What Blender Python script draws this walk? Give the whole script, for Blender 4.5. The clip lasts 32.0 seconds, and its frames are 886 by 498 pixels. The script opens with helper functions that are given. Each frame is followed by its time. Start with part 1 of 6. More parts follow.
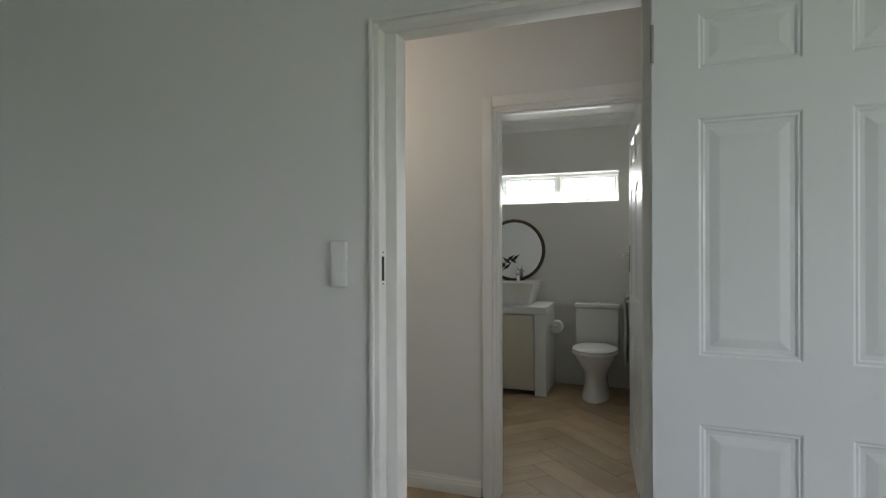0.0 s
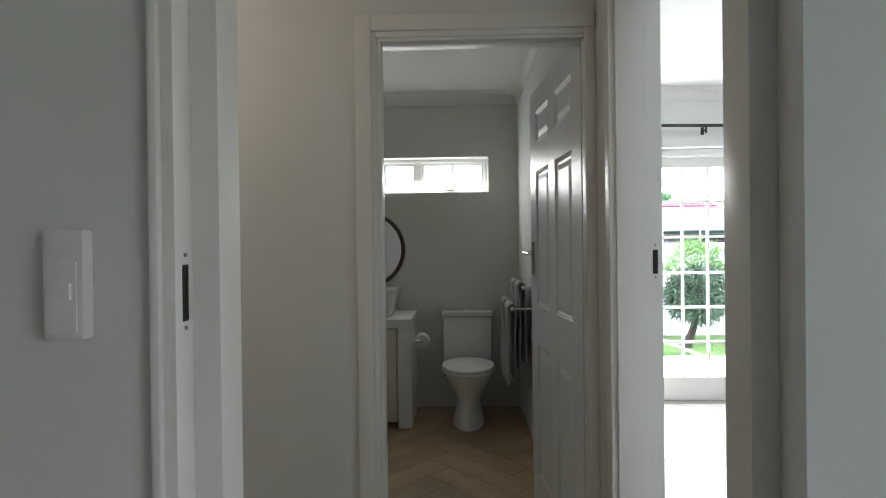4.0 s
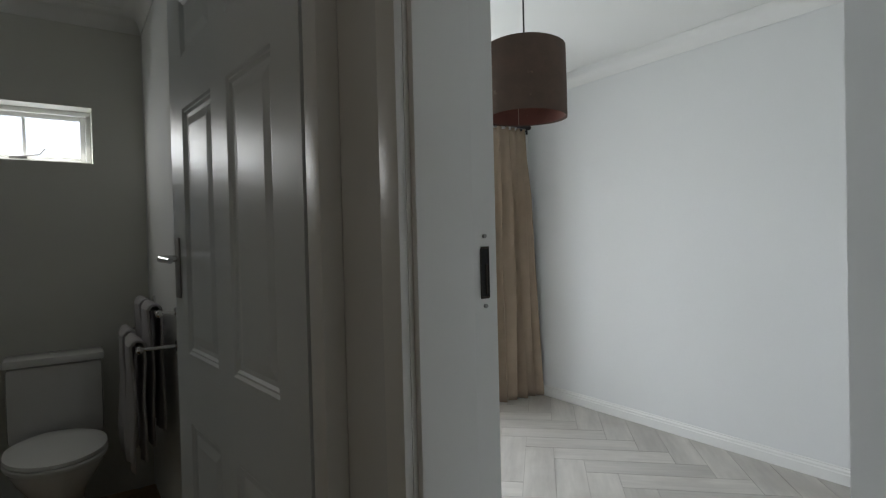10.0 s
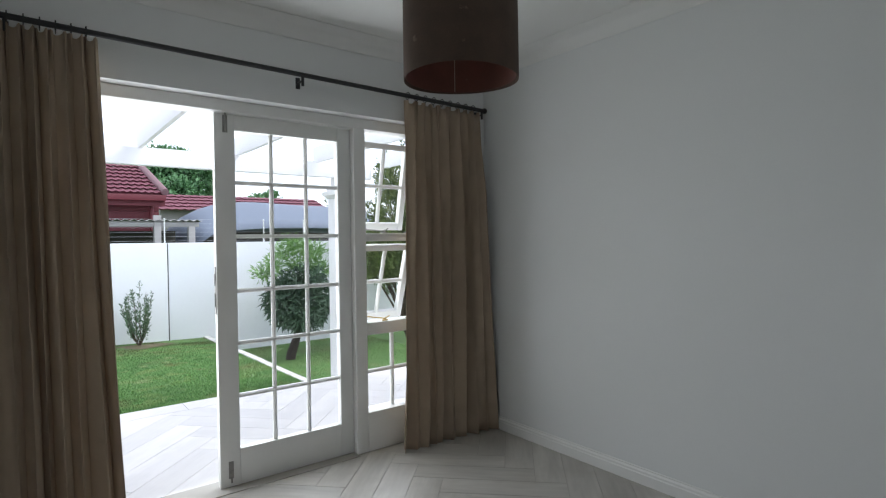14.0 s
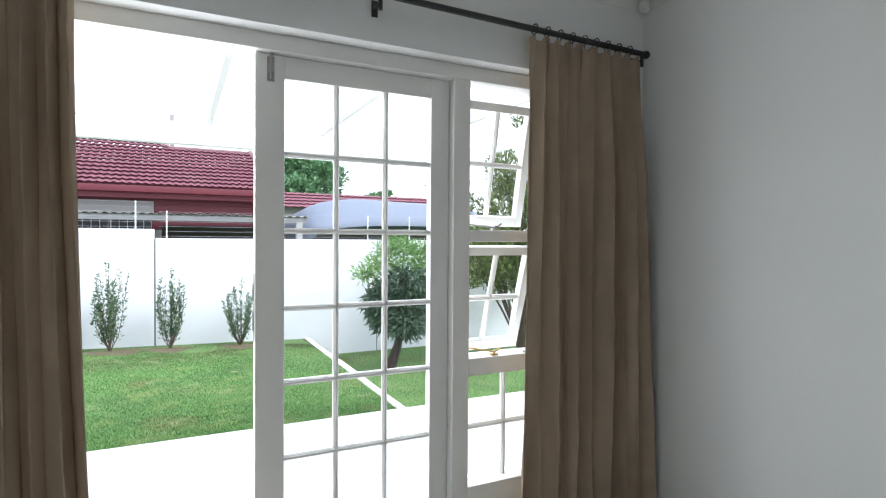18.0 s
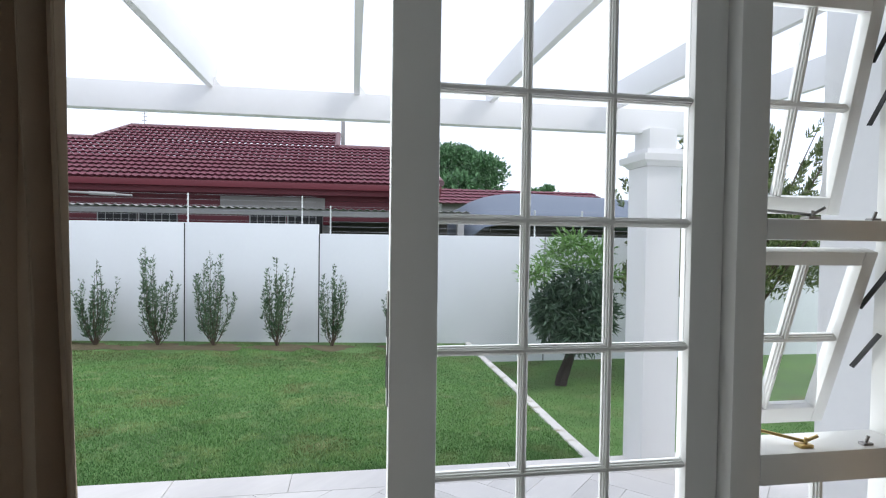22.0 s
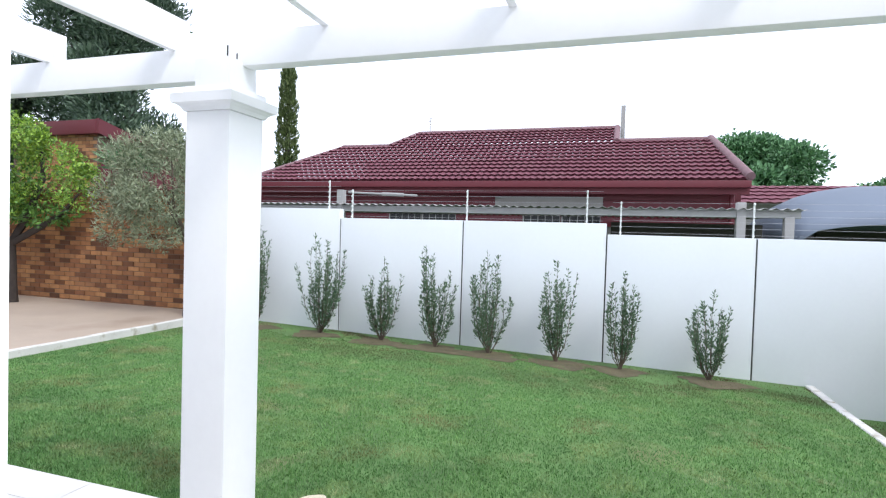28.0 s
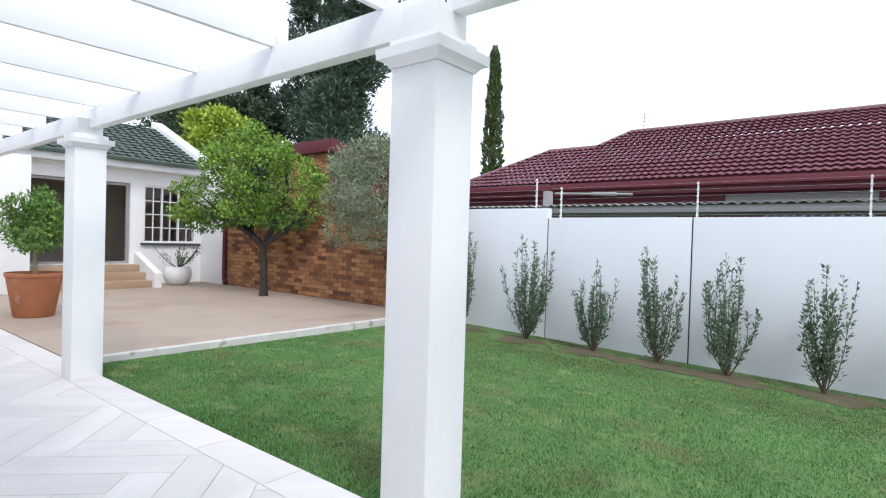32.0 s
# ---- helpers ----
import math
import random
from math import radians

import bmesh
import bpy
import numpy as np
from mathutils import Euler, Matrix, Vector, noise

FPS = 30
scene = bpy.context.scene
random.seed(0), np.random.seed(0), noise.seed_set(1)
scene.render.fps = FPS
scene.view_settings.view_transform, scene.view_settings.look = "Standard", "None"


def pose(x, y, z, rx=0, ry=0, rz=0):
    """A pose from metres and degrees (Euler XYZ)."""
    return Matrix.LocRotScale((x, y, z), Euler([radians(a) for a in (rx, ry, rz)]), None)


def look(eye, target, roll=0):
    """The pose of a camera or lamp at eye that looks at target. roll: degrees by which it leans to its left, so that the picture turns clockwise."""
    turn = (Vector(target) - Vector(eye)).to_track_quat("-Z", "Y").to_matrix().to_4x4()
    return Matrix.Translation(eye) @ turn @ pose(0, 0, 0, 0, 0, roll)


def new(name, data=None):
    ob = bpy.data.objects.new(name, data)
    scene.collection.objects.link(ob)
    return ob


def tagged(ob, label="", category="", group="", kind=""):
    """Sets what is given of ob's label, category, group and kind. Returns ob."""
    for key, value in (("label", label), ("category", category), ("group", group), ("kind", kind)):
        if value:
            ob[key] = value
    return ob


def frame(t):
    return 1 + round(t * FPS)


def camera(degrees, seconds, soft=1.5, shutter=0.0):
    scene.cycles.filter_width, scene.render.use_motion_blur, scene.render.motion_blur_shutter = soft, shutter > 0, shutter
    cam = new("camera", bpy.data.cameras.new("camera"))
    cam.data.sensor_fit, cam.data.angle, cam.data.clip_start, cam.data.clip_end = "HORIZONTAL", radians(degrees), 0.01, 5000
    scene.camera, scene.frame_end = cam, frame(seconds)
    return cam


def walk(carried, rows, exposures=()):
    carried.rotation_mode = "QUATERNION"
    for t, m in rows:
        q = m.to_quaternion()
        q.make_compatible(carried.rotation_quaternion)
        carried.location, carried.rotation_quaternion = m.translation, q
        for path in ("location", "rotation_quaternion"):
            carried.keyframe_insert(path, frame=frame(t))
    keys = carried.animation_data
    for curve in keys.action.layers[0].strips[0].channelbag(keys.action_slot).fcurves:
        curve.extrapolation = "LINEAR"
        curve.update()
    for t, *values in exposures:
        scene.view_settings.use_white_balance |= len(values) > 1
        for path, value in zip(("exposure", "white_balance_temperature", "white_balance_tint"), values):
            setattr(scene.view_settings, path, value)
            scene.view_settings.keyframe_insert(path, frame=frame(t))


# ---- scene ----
cam = camera(78.4, 32.0, soft=1.2)
PATH = [
    (0, (-0.106, 0.013, 1.278), (-0.786, 1.894, 1.274), -0.2),
    (0.5, (-0.147, 0.179, 1.282), (-0.773, 2.079, 1.268), 0.3),
    (1, (-0.189, 0.307, 1.289), (-0.749, 2.227, 1.275), 0.1),
    (1.5, (-0.252, 0.396, 1.286), (-0.724, 2.339, 1.272), -0.0),
    (2, (-0.34, 0.481, 1.28), (-0.729, 2.443, 1.273), -0.4),
    (2.5, (-0.398, 0.564, 1.277), (-0.706, 2.54, 1.271), -0.4),
    (3, (-0.435, 0.665, 1.268), (-0.658, 2.652, 1.261), -0.4),
    (3.5, (-0.477, 0.775, 1.269), (-0.62, 2.77, 1.26), -0.5),
    (5.5, (-0.615, 1.175, 1.28), (-0.352, 3.157, 1.264), -1.1),
    (6, (-0.625, 1.249, 1.277), (-0.236, 3.211, 1.259), -1.1),
    (6.5, (-0.613, 1.325, 1.273), (-0.122, 3.264, 1.254), -1.2),
    (7, (-0.601, 1.413, 1.277), (-0.022, 3.327, 1.256), -1.2),
    (7.5, (-0.592, 1.495, 1.281), (0.075, 3.38, 1.258), -1.4),
    (8, (-0.57, 1.589, 1.276), (0.192, 3.438, 1.251), -1.3),
    (8.5, (-0.552, 1.7, 1.275), (0.321, 3.498, 1.248), -1.4),
    (9, (-0.526, 1.786, 1.277), (0.456, 3.529, 1.248), -1.4),
    (9.5, (-0.478, 1.853, 1.271), (0.601, 3.536, 1.243), -1.4),
    (10, (-0.411, 1.925, 1.264), (0.732, 3.566, 1.235), -1.4),
    (10.5, (-0.331, 2.002, 1.27), (0.854, 3.614, 1.243), -1.4),
    (11, (-0.248, 2.057, 1.272), (0.966, 3.646, 1.241), -1.2),
    (11.5, (-0.157, 2.116, 1.262), (1.074, 3.692, 1.236), -1.5),
    (12, (-0.094, 2.153, 1.273), (1.152, 3.717, 1.247), -1.1),
    (12.5, (-0.042, 2.213, 1.274), (1.214, 3.769, 1.249), -1.0),
    (13, (0.029, 2.271, 1.279), (1.287, 3.825, 1.255), -0.9),
    (13.5, (0.104, 2.328, 1.287), (1.358, 3.885, 1.26), -0.9),
    (14, (0.197, 2.381, 1.299), (1.421, 3.962, 1.262), -0.7),
    (14.5, (0.268, 2.467, 1.302), (1.472, 4.063, 1.26), -0.5),
    (16.5, (0.607, 2.909, 1.298), (1.667, 4.604, 1.261), -0.1),
    (17, (0.66, 3.027, 1.298), (1.664, 4.756, 1.256), -0.1),
    (17.5, (0.704, 3.148, 1.303), (1.646, 4.911, 1.263), 0.2),
    (18, (0.738, 3.26, 1.297), (1.616, 5.056, 1.263), 0.4),
    (18.5, (0.773, 3.384, 1.304), (1.579, 5.213, 1.264), 0.5),
    (19, (0.821, 3.505, 1.308), (1.552, 5.366, 1.262), 0.5),
    (19.5, (0.851, 3.595, 1.307), (1.505, 5.484, 1.258), 0.6),
    (20, (0.863, 3.686, 1.296), (1.453, 5.597, 1.247), 0.5),
    (20.5, (0.878, 3.805, 1.304), (1.405, 5.734, 1.256), 0.8),
    (21, (0.878, 3.898, 1.292), (1.345, 5.842, 1.246), 1.0),
    (21.5, (0.88, 4.008, 1.295), (1.284, 5.966, 1.245), 0.9),
    (22, (0.911, 4.169, 1.29), (1.239, 6.141, 1.24), 0.8),
    (22.5, (0.929, 4.252, 1.285), (1.188, 6.234, 1.233), 0.8),
    (23, (0.940, 4.366, 1.282), (1.113, 6.358, 1.228), 0.6),
    (23.5, (0.941, 4.460, 1.281), (1.030, 6.457, 1.225), 0.5),
    (24, (0.931, 4.565, 1.281), (0.936, 6.564, 1.223), 0.4),
    (24.5, (0.930, 4.682, 1.279), (0.836, 6.678, 1.219), 0.9),
    (25, (0.923, 4.785, 1.277), (0.726, 6.775, 1.218), 1.4),
    (25.5, (0.889, 4.867, 1.267), (0.605, 6.846, 1.207), 1.4),
    (27.5, (0.622, 5.147, 1.245), (0.081, 7.072, 1.187), 1.7),
    (28, (0.564, 5.211, 1.234), (-0.044, 7.115, 1.18), 1.7),
    (28.5, (0.527, 5.266, 1.224), (-0.16, 7.143, 1.172), 1.7),
    (29, (0.485, 5.321, 1.217), (-0.282, 7.167, 1.165), 1.6),
    (29.5, (0.468, 5.359, 1.204), (-0.383, 7.168, 1.158), 1.6),
    (30, (0.435, 5.393, 1.19), (-0.489, 7.166, 1.147), 1.5),
    (30.5, (0.402, 5.432, 1.147), (-0.599, 7.163, 1.109), 1.6),
    (31, (0.355, 5.491, 1.124), (-0.733, 7.17, 1.088), 1.6),
    (31.5, (0.323, 5.538, 1.105), (-0.851, 7.156, 1.069), 1.6),
    (32, (0.285, 5.58, 1.09), (-0.967, 7.139, 1.057), 1.7),
]
EXPOSURES = [
    (0.0, 3.0), (2.0, 2.95), (3.5, 2.7), (6.0, 2.1), (8.5, 1.62), (10.5, 1.43), (12.0, 0.92), (13.0, 0.55), (16.5, 0.55), (17.5, 0.9), (18.5, 1.3), (20.0, 1.52), (21.0, 0.45), (22.0, 0.1), (23.0, -0.06), (24.0, 0.2), (25.0, 0.2), (28.0, 0.42), (29.0, 0.36), (30.0, 0.15), (31.0, 0.27), (32.0, 0.18),
]
walk(cam, [(t, look(eye, target, roll)) for t, eye, target, roll in PATH], EXPOSURES)

# ---- world and light ----
world = bpy.data.worlds.new("overcast_sky")
scene.world = world
world.use_nodes = True
wn, wl = world.node_tree.nodes, world.node_tree.links
wn.clear()
sky = wn.new("ShaderNodeTexSky")
sky.sky_type, sky.sun_disc = "NISHITA", False
sky.sun_elevation, sky.sun_rotation = radians(49), radians(121)
haze = wn.new("ShaderNodeMix")
haze.data_type = "RGBA"
haze.inputs[0].default_value = 0.8
haze.inputs[7].default_value = (8.35, 8.95, 10.4, 1)
back = wn.new("ShaderNodeBackground")
back.inputs[1].default_value = 0.16
wout = wn.new("ShaderNodeOutputWorld")
wl.new(sky.outputs[0], haze.inputs[6])
wl.new(haze.outputs[2], back.inputs[0])
wl.new(back.outputs[0], wout.inputs[0])

sun = new("sun", bpy.data.lights.new("sun", "SUN"))
sun.data.energy, sun.data.angle, sun.data.color = 1.25, radians(14), (1.0, 0.98, 0.96)
sun.matrix_world = look((15, -5, 20), (0, 4, 0))


def area(name, eye, target, w, h, watts, color=(1, 1, 1)):
    lamp = new(name, bpy.data.lights.new(name, "AREA"))
    lamp.data.shape, lamp.data.size, lamp.data.size_y = "RECTANGLE", w, h
    lamp.data.energy, lamp.data.color = watts, color
    lamp.matrix_world = look(eye, target)
    return lamp


# daylight standing in the openings
area("daylight_garden_door", (1.26, 5.50, 1.05), (1.26, 0, 0.95), 2.0, 1.9, 17, (0.92, 0.97, 1.0))
area("daylight_bath_window", (-0.84, 5.28, 1.84), (-0.84, 3.6, 0.2), 1.05, 0.26, 1.0, (1.0, 0.985, 0.93))
area("daylight_start_room", (2.95, -0.9, 1.45), (-1.0, 0.9, 1.7), 1.5, 1.1, 2.3, (1.0, 0.935, 0.875))
hall_lamp = new("hall_lamp", bpy.data.lights.new("hall_lamp", "POINT"))
hall_lamp.data.energy, hall_lamp.data.color, hall_lamp.data.shadow_soft_size = 0.55, (1.0, 0.82, 0.64), 0.12
hall_lamp.location = (-1.6, 2.12, 2.0)

# ---- materials ----
def mat(name, base, rough=0.6, metal=0.0, vary=0.08, scale=6.0, fine=60.0, bump=0.05, per=0.0, stain=None, spec=0.5, grain=None):
    """A painted, stone, metal or cloth surface: two scales of variation, fine relief; per: change from object to object."""
    m = bpy.data.materials.new(name)
    m.use_nodes = True
    n, l = m.node_tree.nodes, m.node_tree.links
    b = n["Principled BSDF"]
    b.inputs["Metallic"].default_value = metal
    b.inputs["Specular IOR Level"].default_value = spec
    big, small = n.new("ShaderNodeTexNoise"), n.new("ShaderNodeTexNoise")
    big.inputs["Scale"].default_value, big.inputs["Detail"].default_value = scale, 4
    small.inputs["Scale"].default_value, small.inputs["Detail"].default_value = fine, 3
    geo = n.new("ShaderNodeNewGeometry")
    where = geo.outputs["Position"]
    if grain is not None:
        turn = n.new("ShaderNodeMapping")
        turn.vector_type = "TEXTURE"
        turn.inputs["Rotation"].default_value = (0, 0, radians(grain))
        turn.inputs["Scale"].default_value = (7.0, 1.0, 1.0)
        l.new(where, turn.inputs[0])
        where = turn.outputs[0]
    l.new(where, big.inputs["Vector"])
    l.new(where, small.inputs["Vector"])
    add = n.new("ShaderNodeMath")
    add.operation = "MULTIPLY_ADD"
    add.inputs[1].default_value = 0.35
    l.new(small.outputs[0], add.inputs[0])
    l.new(big.outputs[0], add.inputs[2])
    ramp = n.new("ShaderNodeMapRange")
    ramp.inputs[1].default_value, ramp.inputs[2].default_value = 0.35, 1.0
    ramp.inputs[3].default_value, ramp.inputs[4].default_value = 1 - vary, 1 + vary
    l.new(add.outputs[0], ramp.inputs[0])
    value = ramp.outputs[0]
    if per:
        info = n.new("ShaderNodeObjectInfo")
        pr = n.new("ShaderNodeMapRange")
        pr.inputs[3].default_value, pr.inputs[4].default_value = 1 - per, 1 + per
        l.new(info.outputs["Random"], pr.inputs[0])
        mul = n.new("ShaderNodeMath")
        mul.operation = "MULTIPLY"
        l.new(value, mul.inputs[0])
        l.new(pr.outputs[0], mul.inputs[1])
        value = mul.outputs[0]
    col = n.new("ShaderNodeMix")
    col.data_type, col.blend_type = "RGBA", "MULTIPLY"
    col.inputs[0].default_value = 1.0
    col.inputs[6].default_value = (*base, 1)
    l.new(value, col.inputs[7])
    out = col.outputs[2]
    if stain:
        patch = n.new("ShaderNodeTexNoise")
        patch.inputs["Scale"].default_value, patch.inputs["Detail"].default_value = stain[1], 5
        l.new(geo.outputs["Position"], patch.inputs["Vector"])
        cut = n.new("ShaderNodeMapRange")
        cut.inputs[1].default_value, cut.inputs[2].default_value = stain[2], stain[3]
        l.new(patch.outputs[0], cut.inputs[0])
        sm = n.new("ShaderNodeMix")
        sm.data_type = "RGBA"
        sm.inputs[7].default_value = (*stain[0], 1)
        l.new(cut.outputs[0], sm.inputs[0])
        l.new(out, sm.inputs[6])
        out = sm.outputs[2]
    l.new(out, b.inputs["Base Color"])
    rr = n.new("ShaderNodeMapRange")
    rr.inputs[3].default_value, rr.inputs[4].default_value = max(0.02, rough - 0.07), min(1, rough + 0.07)
    l.new(big.outputs[0], rr.inputs[0])
    l.new(rr.outputs[0], b.inputs["Roughness"])
    if bump:
        bp = n.new("ShaderNodeBump")
        bp.inputs["Strength"].default_value, bp.inputs["Distance"].default_value = bump, 0.004
        l.new(add.outputs[0], bp.inputs["Height"])
        l.new(bp.outputs[0], b.inputs["Normal"])
    return m


def glass_mat(name, rough=0.0, tint=(1, 1, 1)):
    m = bpy.data.materials.new(name)
    m.use_nodes = True
    n, l = m.node_tree.nodes, m.node_tree.links
    n.clear()
    out, mix = n.new("ShaderNodeOutputMaterial"), n.new("ShaderNodeMixShader")
    tr, gl, lw = n.new("ShaderNodeBsdfTransparent"), n.new("ShaderNodeBsdfGlossy"), n.new("ShaderNodeLayerWeight")
    lw.inputs[0].default_value = 0.5
    pw, fr = n.new("ShaderNodeMath"), n.new("ShaderNodeMath")
    pw.operation, fr.operation = "POWER", "MULTIPLY_ADD"
    pw.inputs[1].default_value, fr.inputs[1].default_value, fr.inputs[2].default_value = 5.0, 0.9, 0.02
    l.new(lw.outputs["Facing"], pw.inputs[0])
    l.new(pw.outputs[0], fr.inputs[0])
    tr.inputs[0].default_value = (*tint, 1)
    gl.inputs["Roughness"].default_value = rough
    l.new(fr.outputs[0], mix.inputs[0])
    l.new(tr.outputs[0], mix.inputs[1])
    l.new(gl.outputs[0], mix.inputs[2])
    l.new(mix.outputs[0], out.inputs[0])
    return m


def leaf_mat(name, a, b, rough=0.55):
    """Foliage between two greens, from leaf to leaf."""
    m = bpy.data.materials.new(name)
    m.use_nodes = True
    n, l = m.node_tree.nodes, m.node_tree.links
    bs = n["Principled BSDF"]
    geo, ramp = n.new("ShaderNodeNewGeometry"), n.new("ShaderNodeMix")
    ramp.data_type = "RGBA"
    ramp.inputs[6].default_value, ramp.inputs[7].default_value = (*a, 1), (*b, 1)
    l.new(geo.outputs["Random Per Island"], ramp.inputs[0])
    l.new(ramp.outputs[2], bs.inputs["Base Color"])
    bs.inputs["Roughness"].default_value = rough
    bs.inputs["Transmission Weight"].default_value = 0.0
    bs.inputs["Subsurface Weight"].default_value = 0.0
    return m


M = {}
M["wall_in"] = mat("interior_wall_paint", (0.76, 0.77, 0.765), 0.75, vary=0.02, scale=1.2, fine=90, bump=0.04)
M["wall_bath"] = mat("bathroom_wall_paint", (0.70, 0.70, 0.655), 0.75, vary=0.02, scale=1.2, fine=90, bump=0.04)
M["ceiling"] = mat("ceiling_paint", (0.80, 0.80, 0.78), 0.8, vary=0.015, scale=1.5, fine=60, bump=0.02)
M["trim"] = mat("white_gloss_trim", (0.80, 0.80, 0.78), 0.32, vary=0.02, scale=3, fine=40, bump=0.03)
M["door"] = mat("white_door_paint", (0.75, 0.79, 0.815), 0.30, vary=0.015, scale=3, fine=50, bump=0.06)
M["frame"] = mat("white_timber_frame", (0.82, 0.82, 0.80), 0.4, vary=0.02, scale=4, fine=70, bump=0.05)
M["grout"] = mat("pale_grout", (0.40, 0.38, 0.345), 0.9, vary=0.06)
for k in (0, 1):
    M["tile%d" % k] = mat("wood_look_tile", (0.475, 0.452, 0.412), 0.36, vary=0.30, scale=7, fine=38, bump=0.05, per=0.10, stain=((0.38, 0.35, 0.31), 2.2, 0.5, 0.75), grain=45 + 90 * k)
    M["tile_warm%d" % k] = mat("warm_wood_look_tile", (0.40, 0.295, 0.18), 0.42, vary=0.28, scale=7, fine=38, bump=0.05, per=0.10, stain=((0.29, 0.20, 0.11), 2.2, 0.5, 0.75), grain=45 + 90 * k)
    M["patio%d" % k] = mat("patio_tile", (0.71, 0.68, 0.65), 0.55, vary=0.10, scale=6, fine=50, bump=0.08, per=0.07, stain=((0.61, 0.585, 0.565), 2.0, 0.55, 0.8), grain=45 + 90 * k)
M["patio"] = M["patio0"]
M["plaster"] = mat("exterior_white_plaster", (0.86, 0.86, 0.86), 0.8, vary=0.03, scale=1.6, fine=30, bump=0.25)
M["gardenwall"] = mat("garden_wall_paint", (0.76, 0.78, 0.815), 0.8, vary=0.03, scale=1.1, fine=25, bump=0.2)
M["beam"] = mat("white_pergola_paint", (0.87, 0.87, 0.87), 0.5, vary=0.03, scale=3, fine=30, bump=0.1)
M["kerb"] = mat("dirty_white_kerb", (0.64, 0.62, 0.59), 0.85, vary=0.10, scale=4, fine=50, bump=0.4, stain=((0.30, 0.26, 0.18), 7.0, 0.56, 0.72))
M["joint"] = mat("dark_joint", (0.05, 0.05, 0.05), 0.9)
def cloth_mat(m, color, share):
    """Lets light through a cloth."""
    n, l = m.node_tree.nodes, m.node_tree.links
    tl, mix = n.new("ShaderNodeBsdfTranslucent"), n.new("ShaderNodeMixShader")
    tl.inputs[0].default_value = (*color, 1)
    mix.inputs[0].default_value = share
    l.new(n["Principled BSDF"].outputs[0], mix.inputs[1])
    l.new(tl.outputs[0], mix.inputs[2])
    l.new(mix.outputs[0], n["Material Output"].inputs[0])
    return m


M["curtain"] = mat("taupe_linen", (0.42, 0.33, 0.245), 0.9, vary=0.12, scale=8, fine=300, bump=0.35)
cloth_mat(M["curtain"], (0.48, 0.37, 0.26), 0.14)
M["black_metal"] = mat("black_rod_paint", (0.02, 0.02, 0.022), 0.45, vary=0.1)
M["shade"] = mat("brown_suede_shade", (0.085, 0.055, 0.040), 0.9, vary=0.22, scale=14, fine=160, bump=0.3, stain=((0.26, 0.19, 0.14), 11.0, 0.69, 0.76))
M["lining"] = mat("red_brown_lining", (0.13, 0.042, 0.028), 0.6, vary=0.3, scale=12, fine=90, bump=0.2, stain=((0.30, 0.20, 0.15), 14.0, 0.66, 0.74))
M["thread"] = mat("pale_thread", (0.42, 0.34, 0.27), 0.8, vary=0.1)
M["chrome"] = mat("chrome", (0.75, 0.75, 0.76), 0.15, metal=1.0, vary=0.03, bump=0.0)
M["steel"] = mat("dull_steel", (0.35, 0.34, 0.33), 0.4, metal=1.0, vary=0.15, scale=20, bump=0.05)
M["brass"] = mat("old_brass", (0.55, 0.40, 0.16), 0.35, metal=1.0, vary=0.15, scale=20, bump=0.05)
M["dark"] = mat("dark_recess", (0.02, 0.02, 0.02), 0.8)
M["ceramic"] = mat("white_ceramic", (0.80, 0.80, 0.79), 0.12, vary=0.01, bump=0.0)
M["switch"] = mat("white_plastic", (0.78, 0.79, 0.78), 0.35, vary=0.01, bump=0.0)
M["glass"] = glass_mat("clear_pane")
M["frost"] = mat("frosted_pane", (0.85, 0.86, 0.87), 0.6, vary=0.02)
M["lawn"] = mat("lawn_soil", (0.10, 0.19, 0.055), 0.9, vary=0.35, scale=2.2, fine=90, bump=0.6, stain=((0.20, 0.165, 0.085), 1.3, 0.60, 0.78))
M["soil"] = mat("bare_brown_soil", (0.115, 0.095, 0.052), 0.95, vary=0.3, scale=8, fine=70, bump=0.8)
M["paving"] = mat("tan_paving", (0.42, 0.335, 0.265), 0.85, vary=0.12, scale=1.4, fine=50, bump=0.2, stain=((0.30, 0.22, 0.16), 0.8, 0.58, 0.8))
M["far"] = mat("far_ground", (0.12, 0.13, 0.07), 0.95, vary=0.2, scale=0.2, fine=2)

# ---- building blocks ----
def box(bm, x0, x1, y0, y1, z0, z1, bevel=0.0, seg=2):
    made = bmesh.ops.create_cube(bm, size=1.0, matrix=Matrix.Translation(((x0 + x1) / 2, (y0 + y1) / 2, (z0 + z1) / 2)) @ Matrix.Diagonal((x1 - x0, y1 - y0, z1 - z0, 1)))
    if bevel:
        edges = list({e for v in made["verts"] for e in v.link_edges})
        bmesh.ops.bevel(bm, geom=edges, offset=bevel, segments=seg, affect="EDGES", profile=0.6)


def tube(bm, a, b, r, r2=None, n=10, caps=True):
    a, b = Vector(a), Vector(b)
    d = b - a
    m = Matrix.Translation((a + b) / 2) @ d.to_track_quat("Z", "Y").to_matrix().to_4x4()
    bmesh.ops.create_cone(bm, cap_ends=caps, segments=n, radius1=r, radius2=r if r2 is None else r2, depth=d.length, matrix=m)


